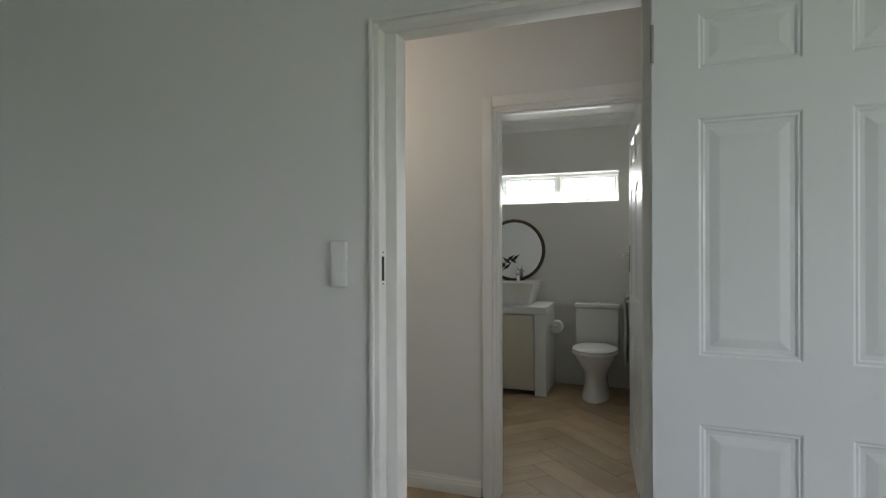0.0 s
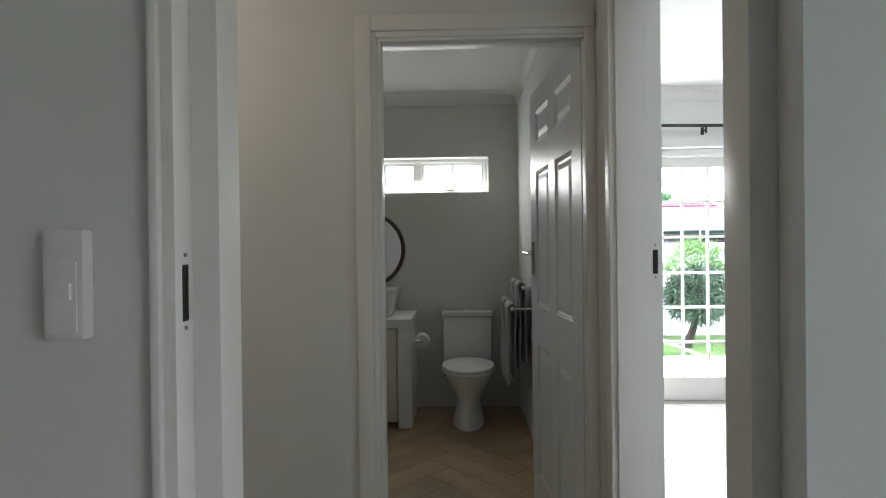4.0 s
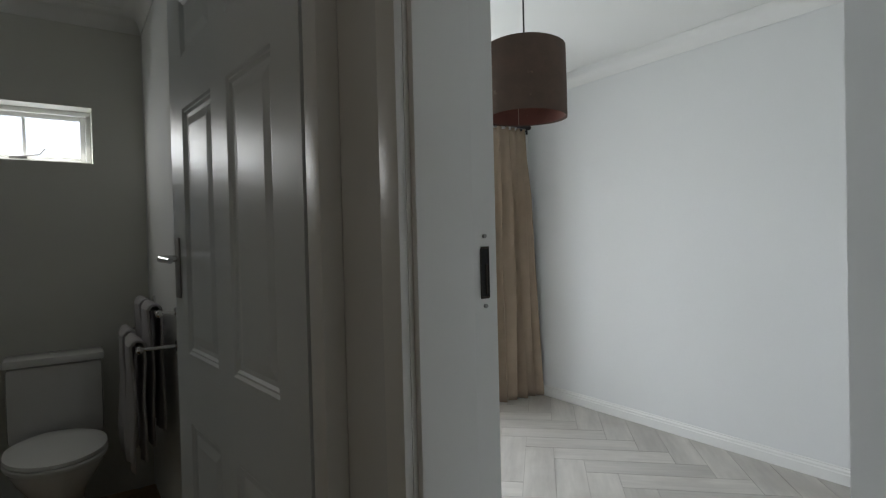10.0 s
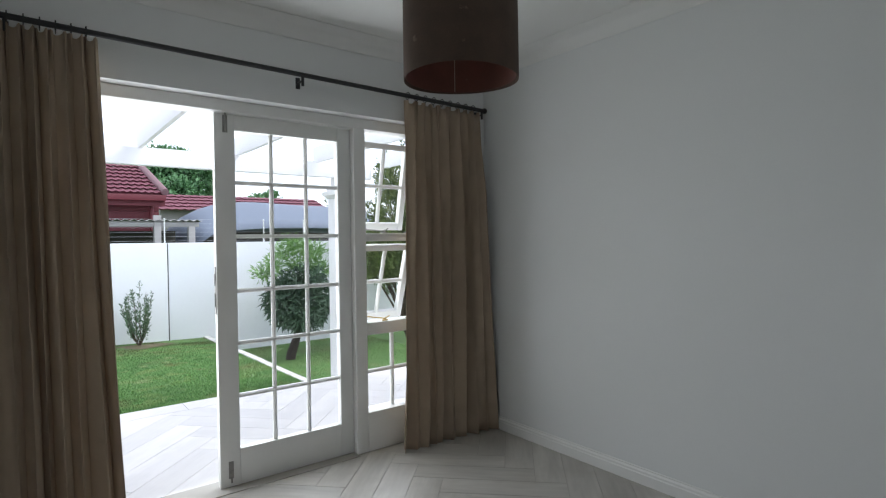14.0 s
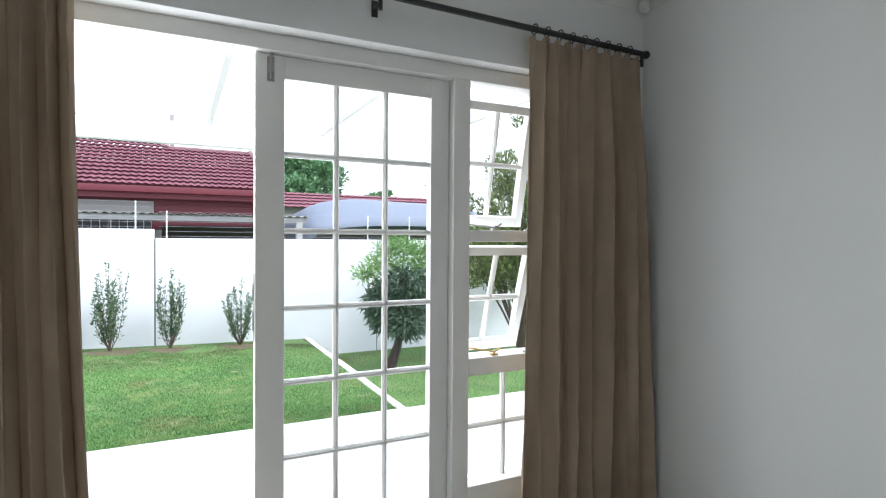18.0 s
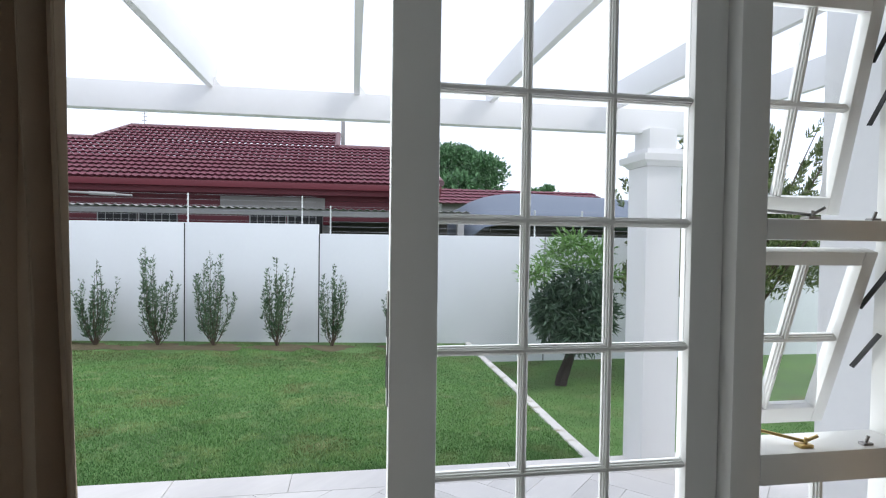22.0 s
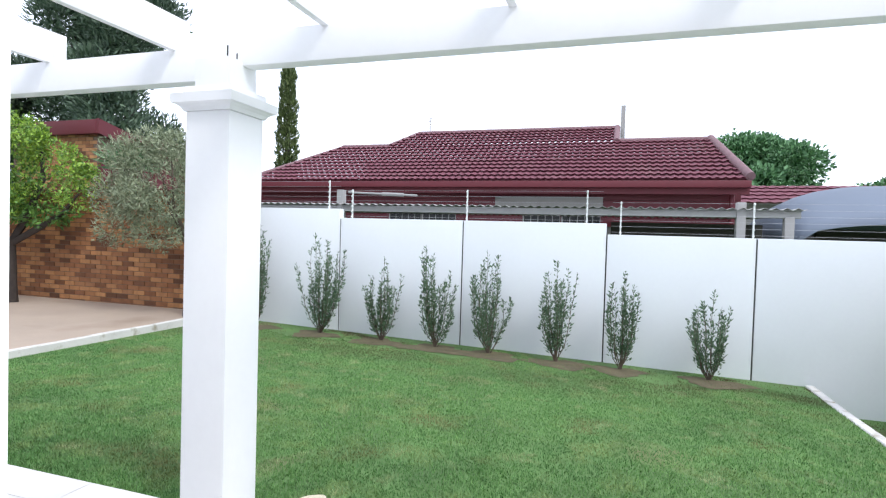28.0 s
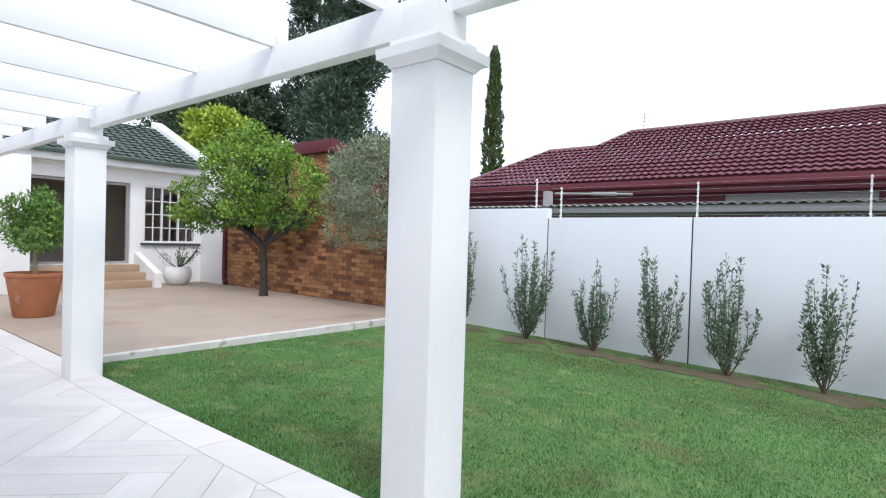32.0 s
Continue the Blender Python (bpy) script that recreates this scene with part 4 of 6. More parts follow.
tube(bm, (-1.19, 5.115, 1.02), (-1.19, 5.00, 1.045), 0.012, 0.010)
part("spout", bm, M["chrome"], tap, smooth=True)
bm = bmesh.new()
tube(bm, (-1.19, 5.115, 1.075), (-1.19, 5.06, 1.10), 0.007, 0.005)
part("lever", bm, M["chrome"], tap, smooth=True)

mir = tagged(new("round_mirror"), "round wall mirror in a dark wooden frame", "mirror")
cx, cz, R = -1.245, 1.252, 0.300
for nm, prof, mt in (("mirror_frame", [(R - 0.030, 0.0), (R, 0.0), (R, 0.022), (R - 0.012, 0.028), (R - 0.030, 0.022)], M["dark_wood"]), ("mirror_glass", [(0.0, 0.008), (R - 0.029, 0.008), (R - 0.029, 0.012), (0.0, 0.012)], M["mirror_glass"])):
    bm = bmesh.new()
    n = 64
    rr = [[bm.verts.new((cx + r * math.cos(2 * math.pi * k / n), 5.199 - d, cz + r * math.sin(2 * math.pi * k / n))) for k in range(n)] for r, d in prof if r > 0.001]
    for p, q in zip(rr, (rr[1:] + rr[:1]) if nm == "mirror_frame" else rr[1:]):
        for k in range(n):
            bm.faces.new((p[k], p[(k + 1) % n], q[(k + 1) % n], q[k]))
    if nm == "mirror_glass":
        bm.faces.new(rr[0])
        bm.faces.new(rr[-1])
    part(nm, bm, mt, mir, smooth=True)

plant = tagged(new("vase_with_leaves"), "small white vase with dark leafy sprigs", "plant")
bm = bmesh.new()
lathe(bm, [(0.03, 0.0), (0.042, 0.03), (0.045, 0.07), (0.025, 0.12), (0.022, 0.14)], 20, (-1.53, 5.09, 0.7685))
part("vase", bm, M["ceramic"], plant, smooth=True)
bm = bmesh.new()
rnd = random.Random(3)
for k in range(16):
    a, up = rnd.uniform(0, 6.28), rnd.uniform(0.1, 0.42)
    c = Vector((-1.53 + 0.46 * abs(math.cos(a)) * up * 1.6 * (1 if k % 4 else -1), 5.07 + 0.05 * math.sin(a), 0.90 + up * 0.75))
    d = Vector((math.cos(a), 0.3 * math.sin(a), 0.8)).normalized()
    s = Vector((-d.z, 0, d.x)) * 0.016
    bm.faces.new([bm.verts.new(c - d * 0.05), bm.verts.new(c + s), bm.verts.new(c + d * 0.06), bm.verts.new(c - s)])
    tube(bm, (-1.53, 5.09, 0.90), c, 0.0025, 0.0012, 5)
part("leaves", bm, M["plantdark"], plant)

toilet = tagged(new("toilet"), "white ceramic close-coupled toilet with the lid down", "toilet")
TX = -0.462
boxes("cistern", M["ceramic"], toilet, (TX - 0.185, TX + 0.185, 5.015, 5.19, 0.39, 0.735), bevel=0.022)
boxes("cistern_lid", M["ceramic"], toilet, (TX - 0.195, TX + 0.195, 5.005, 5.193, 0.737, 0.775), bevel=0.012)
bm = bmesh.new()
lathe(bm, [(0.02, 0.775), (0.022, 0.781), (0.0, 0.782)], 20, (TX, 5.10, 0))
part("flush_button", bm, M["chrome"], toilet, smooth=True)
def oval(bm, levels, n=40):
    """Rings (half width, y front, y back, z), egg-shaped in plan."""
    out = []
    for w, yf, yb, z in levels:
        row = []
        for k in range(n):
            a = 2 * math.pi * k / n
            y = (yf + yb) / 2 + (yb - yf) / 2 * math.sin(a)
            row.append(bm.verts.new((TX + w * math.cos(a) * (1 - 0.10 * math.sin(a) * -1 if math.sin(a) > 0 else 1), y, z)))
        out.append(row)
    for p, q in zip(out, out[1:]):
        for k in range(n):
            bm.faces.new((p[k], p[(k + 1) % n], q[(k + 1) % n], q[k]))
    bm.faces.new(out[0][::-1])
    bm.faces.new(out[-1])
bm = bmesh.new()
oval(bm, [(0.118, 4.60, 5.14, 0.002), (0.115, 4.605, 5.14, 0.03), (0.098, 4.64, 5.13, 0.10), (0.095, 4.65, 5.13, 0.18), (0.115, 4.62, 5.13, 0.24), (0.155, 4.56, 5.12, 0.31), (0.176, 4.53, 5.11, 0.36), (0.178, 4.525, 5.11, 0.385)])
part("bowl", bm, M["ceramic"], toilet, smooth=True)
bm = bmesh.new()
oval(bm, [(0.182, 4.52, 5.0, 0.387), (0.186, 4.515, 5.0, 0.395), (0.186, 4.515, 5.0, 0.405), (0.182, 4.52, 5.0, 0.410)])
part("seat", bm, M["switch"], toilet, smooth=True)
bm = bmesh.new()
oval(bm, [(0.180, 4.522, 5.0, 0.412), (0.185, 4.517, 5.0, 0.418), (0.183, 4.52, 5.0, 0.430), (0.15, 4.56, 4.98, 0.440), (0.05, 4.7, 4.9, 0.443)])
part("lid", bm, M["switch"], toilet, smooth=True)

roll = tagged(new("toilet_roll_holder"), "toilet roll on a chrome holder", "toilet roll")
bm = bmesh.new()
tube(bm, (-0.855, 4.86, 0.585), (-0.835, 4.86, 0.585), 0.022, n=20)
tube(bm, (-0.835, 4.86, 0.585), (-0.795, 4.86, 0.585), 0.008)
tube(bm, (-0.80, 4.835, 0.585), (-0.80, 4.99, 0.585), 0.007)
bmesh.ops.create_uvsphere(bm, u_segments=14, v_segments=8, radius=0.014, matrix=Matrix.Translation((-0.80, 4.835, 0.585)))
part("holder", bm, M["chrome"], roll, smooth=True)
bm = bmesh.new()
tube(bm, (-0.80, 4.865, 0.573), (-0.80, 4.965, 0.573), 0.052, n=32)
part("paper", bm, M["paper"], roll, smooth=True)

rail = tagged(new("towel_rail"), "two-bar chrome towel rail on the wall", "towel rail")
for x, z in ((-0.115, 1.005), (-0.185, 0.872)):
    bm = bmesh.new()
    tube(bm, (x, 4.30, z), (x, 5.00, z), 0.008, n=14)
    part("bar", bm, M["chrome"], rail, smooth=True)
    for y in (4.315, 4.985):
        bm = bmesh.new()
        tube(bm, (-0.05, y, z), (x, y, z), 0.007)
        tube(bm, (-0.046, y, z), (-0.056, y, z), 0.022, n=20)
        bmesh.ops.create_uvsphere(bm, u_segments=14, v_segments=8, radius=0.015, matrix=Matrix.Translation((x, y - 0.012, z)))
        part("post", bm, M["chrome"], rail, smooth=True)


def towel(x, y0, y1, z, drop_front, drop_back, seed):
    rnd = random.Random(seed)
    root = tagged(new("towel"), "folded grey bath towel hung over the rail", "towel", "grey towels")
    bm = bmesh.new()
    prof = []
    r = 0.017
    for k in range(9):
        prof.append((-r - 0.004 * math.sin(k), -drop_front * (1 - k / 8)))
    for k in range(1, 8):
        a = math.pi - math.pi * k / 8
        prof.append((r * math.cos(a), r * math.sin(a)))
    for k in range(9):
        prof.append((r + 0.003 * math.sin(k * 1.3), -drop_back * k / 8))
    n = 14
    rows = []
    for i in range(n + 1):
        u = i / n
        y = y0 + (y1 - y0) * u
        ripple = 0.006 * math.sin(9 * u + seed) + 0.003 * math.sin(23 * u)
        rows.append([bm.verts.new((x + dx * (1 + 0.25 * math.sin(5 * u + dz * 6)) + ripple * min(1, -dz * 4 if dz < 0 else 0), y + (0.5 - u) * 0.03 * min(1, -dz * 2 if dz < 0 else 0), z + 0.004 + dz)) for dx, dz in prof])
    for p, q in zip(rows, rows[1:]):
        for k in range(len(prof) - 1):
            bm.faces.new((p[k], p[k + 1], q[k + 1], q[k]))
    ob = part("cloth", bm, M["towel"], root, smooth=True)
    ob.data.shade_smooth()
    so = ob.modifiers.new("thickness", "SOLIDIFY")
    so.thickness, so.offset = 0.010, 1
    return root


towel(-0.115, 4.42, 4.66, 1.005, 0.56, 0.50, 1)
towel(-0.115, 4.70, 4.95, 1.005, 0.42, 0.40, 2)
towel(-0.185, 4.36, 4.62, 0.872, 0.50, 0.46, 3)
towel(-0.185, 4.68, 4.93, 0.872, 0.55, 0.5, 4)

# window of the first room, behind the walk
w0 = structure(new("window_3"), "white-framed window")
for s in ((3.08, 3.14, -1.7, -1.65, 0.9, 2.0), (3.08, 3.14, -0.15, -0.1, 0.9, 2.0), (3.08, 3.14, -1.65, -0.15, 1.95, 2.0), (3.08, 3.14, -1.65, -0.15, 0.9, 0.95), (3.08, 3.14, -0.925, -0.875, 0.95, 1.95)):
    boxes("window_frame", FR, w0, s, bevel=0.004)
# hall downlight
dl = tagged(new("hall_light"), "small round ceiling light in the passage", "ceiling light")
bm = bmesh.new()
lathe(bm, [(0.05, 2.470), (0.055, 2.479), (0.03, 2.4795)], 24, (-1.45, 2.22, 0))
part("fitting", bm, M["steel"], dl, smooth=True)

# ---- plants ----
M["bark"] = mat("brown_bark", (0.10, 0.075, 0.055), 0.95, vary=0.3, scale=12, fine=60, bump=0.8)
M["bark_dark"] = mat("dark_bark", (0.045, 0.035, 0.03), 0.95, vary=0.3, scale=12, fine=60, bump=0.8)
M["leaf_lemon"] = leaf_mat("lemon_leaf", (0.06, 0.16, 0.022), (0.31, 0.47, 0.055))
M["leaf_yellow"] = leaf_mat("yellow_green_leaf", (0.20, 0.31, 0.025), (0.46, 0.57, 0.07))
# same citrus leaf, darkened to stand for the crown's shaded inside
M["leaf_lemon_low"] = leaf_mat("lemon_leaf_shaded", (0.03, 0.09, 0.015), (0.10, 0.22, 0.025))
M["leaf_olive"] = leaf_mat("olive_leaf", (0.12, 0.155, 0.085), (0.34, 0.38, 0.24))
M["leaf_shrub"] = leaf_mat("hedge_leaf", (0.030, 0.080, 0.038), (0.15, 0.24, 0.13))
M["leaf_dark"] = leaf_mat("blue_green_leaf", (0.020, 0.050, 0.030), (0.085, 0.15, 0.085))
M["leaf_new"] = leaf_mat("fresh_leaf", (0.11, 0.24, 0.06), (0.24, 0.41, 0.13))
M["leaf_brush"] = leaf_mat("bottlebrush_leaf", (0.05, 0.09, 0.03), (0.22, 0.28, 0.09))
M["leaf_conifer"] = leaf_mat("conifer_leaf", (0.034, 0.066, 0.044), (0.105, 0.16, 0.098))
M["leaf_far"] = leaf_mat("far_tree_leaf", (0.050, 0.135, 0.055), (0.15, 0.31, 0.13))
M["leaf_cypress"] = leaf_mat("cypress_leaf", (0.042, 0.068, 0.020), (0.14, 0.18, 0.06))
M["leaf_grey"] = leaf_mat("dull_tree_leaf", (0.035, 0.065, 0.035), (0.12, 0.17, 0.09))
M["leaf_pot"] = leaf_mat("citrus_leaf", (0.055, 0.15, 0.03), (0.24, 0.40, 0.08))


def leaves(name, centres, ways, length, width, material, parent, seed=0, fold=0.25):
    """Many small leaves as bent diamonds: numpy arrays of centres and pointing ways."""
    rng = np.random.default_rng(seed)
    n = len(centres)
    d = ways / np.linalg.norm(ways, axis=1, keepdims=True)
    side = np.cross(d, rng.normal(size=(n, 3)))
    side /= np.linalg.norm(side, axis=1, keepdims=True) + 1e-9
    up = np.cross(side, d)
    ln = length * rng.uniform(0.6, 1.3, (n, 1))
    wd = width * rng.uniform(0.7, 1.25, (n, 1))
    base, tip = centres - d * ln / 2, centres + d * ln / 2
    mid = centres - d * ln * 0.05
    l, r = mid + side * wd / 2 + up * wd * fold, mid - side * wd / 2 + up * wd * fold
    verts = np.stack([base, r, tip, l], 1).reshape(-1, 3)
    k = np.arange(n)[:, None] * 4
    faces = np.concatenate([k + [0, 1, 2], k + [0, 2, 3]], 1).reshape(-1, 3)
    me = bpy.data.meshes.new(name)
    me.vertices.add(len(verts))
    me.vertices.foreach_set("co", verts.ravel())
    me.loops.add(faces.size)
    me.loops.foreach_set("vertex_index", faces.ravel().astype(np.int32))
    me.polygons.add(len(faces))
    me.polygons.foreach_set("loop_start", np.arange(0, faces.size, 3, dtype=np.int32))
    me.update(calc_edges=True)
    me.materials.append(material)
    ob = new(name, me)
    ob.parent = parent
    return ob


def clumps(rng, n, blobs, shell=0.55):
    """Points in several ellipsoids (x, y, z, rx, ry, rz, weight), more of them near the skins; and the ways outward."""
    w = np.array([b[6] for b in blobs], float)
    pick = rng.choice(len(blobs), n, p=w / w.sum())
    b = np.array([q[:6] for q in blobs])[pick]
    v = rng.normal(size=(n, 3))
    v /= np.linalg.norm(v, axis=1, keepdims=True)
    r = rng.uniform(shell ** 3, 1, (n, 1)) ** (1 / 3)
    lump = 1 + 0.16 * np.sin(v[:, :1] * 7 + pick[:, None]) * np.cos(v[:, 1:2] * 6 + 2 * pick[:, None]) + rng.normal(0, 0.05, (n, 1))
    return b[:, :3] + v * r * b[:, 3:] * lump, v


def limbs(name, paths, material, parent, n=9):
    """Tapered limbs; each path is a list of (x, y, z, radius)."""
    bm = bmesh.new()
    for path in paths:
        rows = []
        for k, (x, y, z, r) in enumerate(path):
            a, b = path[max(0, k - 1)], path[min(len(path) - 1, k + 1)]
            d = (Vector(b[:3]) - Vector(a[:3])).normalized()
            s = d.orthogonal().normalized()
            s = (Vector((1, 0, 0)) - d * d.x).normalized() if abs(d.x) < 0.9 else s
            t = d.cross(s)
            rows.append([bm.verts.new(Vector((x, y, z)) + (s * math.cos(2 * math.pi * q / n) + t * math.sin(2 * math.pi * q / n)) * r * (1 + 0.10 * math.sin(3 * q + 2 * k))) for q in range(n)])
        for p, q in zip(rows, rows[1:]):
            for i in range(n):
                bm.faces.new((p[i], p[(i + 1) % n], q[(i + 1) % n], q[i]))
        bm.faces.new(rows[0][::-1])
        bm.faces.new(rows[-1])
    ob = part(name, bm, material, parent, smooth=True)
    return ob


def shrub(x, y, h, w, seed):
    """A young upright hedge plant: many thin stems with small leaves."""
    rng = np.random.default_rng(seed)
    z0 = lawn_z(x, y)
    root = thing("young_shrub", "young upright green shrub planted along the wall", "shrub", "shrubs along the wall", (x, y, z0 - 0.01))
    stems, pts, ways = [], [], []
    for k in range(int(9 + w * 24)):
        a = rng.uniform(0, 2 * math.pi)
        lean = rng.uniform(0.05, 1.0) ** 0.8 * w * 0.62
        top = h * rng.uniform(0.60, 1.16) * (1 - 0.18 * lean / (w * 0.5))
        bow, low = rng.uniform(0.55, 0.9), rng.uniform(0.10, 0.26)
        def at(s):
            q = lean * s ** bow * (1.16 - 0.28 * s * s)
            return np.array((q * math.cos(a) + 0.012 * math.sin(9 * s + k), 0.7 * q * math.sin(a), top * s))
        stems.append([(*at(s), 0.0055 * (1 - 0.75 * s)) for s in np.linspace(0, 1, 6)])
        for s in rng.uniform(low, 1.0, int(74 * h)):
            side = rng.normal(0, 1, 3) * (0.9, 0.9, 0.3)
            side /= np.linalg.norm(side)
            pts.append(at(s) + side * rng.uniform(0.008, 0.052) * (1.25 - 0.6 * s))
            ways.append(side * 0.75 + np.array((0.25 * math.cos(a), 0.25 * math.sin(a), 0.75)))
    limbs("branchwork", stems, M["bark"], root, n=5)
    leaves("foliage", np.array(pts), np.array(ways), 0.050, 0.017, M["leaf_shrub"], root, seed)
    return root


for k, (x, h, w) in enumerate(((-4.15, 1.38, 0.38), (-3.17, 1.24, 0.60), (-2.27, 0.98, 0.44), (-1.54, 1.28, 0.38), (-0.86, 1.20, 0.46), (-0.06, 1.18, 0.34), (0.65, 1.06, 0.32), (1.56, 0.95, 0.38), (-5.0, 1.3, 0.42))):
    shrub(x, 11.6, h, w * 1.14, 40 + k)


def lemon_tree():
    rng = np.random.default_rng(5)
    root = thing("citrus_tree", "bright green citrus tree growing through the paved yard", "tree", at=(-8.28, 11.15, -0.01))
    trunk = [(0, 0, 0, 0.085), (0.01, 0, 0.12, 0.066), (-0.02, 0.01, 0.5, 0.06), (-0.05, 0, 0.95, 0.066)]
    arms = [[(-0.05, 0, 0.88, 0.06), (-0.35, -0.15, 1.2, 0.06), (-0.9, -0.4, 1.45, 0.04), (-1.4, -0.6, 1.7, 0.02)], [(-0.05, 0, 0.9, 0.055), (0.15, 0.1, 1.3, 0.055), (0.35, 0.2, 1.9, 0.035), (0.3, 0.2, 2.5, 0.012)], [(-0.05, 0, 0.9, 0.05), (0.4, 0.1, 1.15, 0.05), (0.85, 0.15, 1.4, 0.03), (1.1, 0.2, 1.7, 0.012)], [(-0.3, -0.1, 1.1, 0.05), (-0.5, 0.1, 1.7, 0.04), (-0.6, 0.1, 2.6, 0.012)], [(-0.2, 0, 1.0, 0.05), (-0.3, -0.6, 1.4, 0.03), (-0.3, -1.0, 1.7, 0.012)]]
    limbs("trunk", [trunk] + arms, M["bark_dark"], root)
    blobs = [(-1.25, -0.55, 1.75, 0.62, 0.6, 0.42, 1.2), (-0.55, -0.2, 2.25, 0.75, 0.7, 0.62, 1.8), (0.35, 0.15, 2.05, 0.75, 0.7, 0.60, 1.7), (0.95, 0.3, 1.75, 0.55, 0.55, 0.45, 1.0), (-0.35, -0.1, 2.85, 0.55, 0.5, 0.40, 0.9), (0.30, 0.1, 2.55, 0.40, 0.4, 0.40, 0.6), (-1.55, -0.7, 1.45, 0.40, 0.4, 0.25, 0.5), (0.1, -0.3, 1.45, 0.65, 0.5, 0.30, 0.8), (-0.95, -0.4, 2.55, 0.45, 0.4, 0.3, 0.5)]
    blobs = [(b[0], b[1], 1.0 + (b[2] - 1.0) * 0.88, b[3] * 0.55, b[4] * 0.6, b[5] * 0.58, b[6] * 0.40) for b in blobs]
    q = random.Random(7)
    for _ in range(80):
        b = q.choice(blobs[:9])
        a, e = q.uniform(0, 6.28), q.uniform(-0.5, 1.5)
        k = q.uniform(0.10, 0.24)
        b = (*b[:3], b[3] * 1.5, b[4] * 1.5, b[5] * 1.4)
        blobs.append((b[0] + b[3] * math.cos(a) * math.cos(e), b[1] + b[4] * math.sin(a) * math.cos(e), b[2] + b[5] * math.sin(e) + 0.05, k, k, k * q.uniform(0.8, 1.3), k * 1.1))
    p, v = clumps(rng, 15000, blobs, 0.35)
    leaves("crown", p, v + rng.normal(0, 0.6, p.shape) + (0, 0, 0.25), 0.068, 0.030, M["leaf_lemon"], root, 2)
    # darker leaves inside and underneath: the crown's shade put into leaf colour
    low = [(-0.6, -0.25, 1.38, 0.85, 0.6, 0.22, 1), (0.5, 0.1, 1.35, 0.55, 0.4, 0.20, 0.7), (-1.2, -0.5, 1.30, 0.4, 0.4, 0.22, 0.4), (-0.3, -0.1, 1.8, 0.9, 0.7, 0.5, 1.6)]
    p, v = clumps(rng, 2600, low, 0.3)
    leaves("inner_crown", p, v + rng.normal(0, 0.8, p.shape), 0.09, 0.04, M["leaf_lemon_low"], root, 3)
    return root


lemon_tree()


def olive_tree():
    rng = np.random.default_rng(8)
    root = thing("olive_tree", "round grey-green olive tree before the brick wall", "tree", at=(-5.05, 11.3, -0.01))
    limbs("trunk", [[(0, 0, 0, 0.09), (0.03, 0, 0.5, 0.07), (0, 0, 1.0, 0.06)], [(0, 0, 0.95, 0.05), (-0.3, 0, 1.4, 0.03), (-0.5, 0, 1.9, 0.01)], [(0, 0, 0.95, 0.05), (0.25, 0.1, 1.4, 0.03), (0.4, 0.1, 2.0, 0.01)], [(0, 0, 0.95, 0.04), (0, -0.3, 1.5, 0.02), (0.05, -0.4, 2.1, 0.01)]], M["bark"], root)
    blobs = [(b[0] - 0.45, *b[1:]) for b in [(0, 0, 1.8, 0.82, 0.75, 0.66, 3), (-0.62, -0.1, 1.65, 0.42, 0.45, 0.40, 1), (0.6, 0, 1.75, 0.45, 0.4, 0.45, 1), (-0.25, -0.3, 2.2, 0.45, 0.4, 0.32, 0.9), (0.35, -0.2, 2.25, 0.4, 0.4, 0.32, 0.8), (-0.5, -0.3, 1.2, 0.35, 0.3, 0.28, 0.6), (0.2, -0.3, 1.15, 0.4, 0.3, 0.25, 0.6)]]
    q = random.Random(4)
    for _ in range(16):
        a, e = q.uniform(0, 6.28), q.uniform(-0.6, 1.4)
        blobs.append((-0.45 + 0.78 * math.cos(a) * math.cos(e), 0.65 * math.sin(a) * math.cos(e), 1.78 + 0.66 * math.sin(e), 0.20, 0.20, 0.22, 0.22))
    p, v = clumps(rng, 15000, blobs, 0.55)
    leaves("crown", p, v * 0.7 + rng.normal(0, 0.5, p.shape) + (0, 0, 0.35), 0.075, 0.016, M["leaf_olive"], root, 4)


olive_tree()


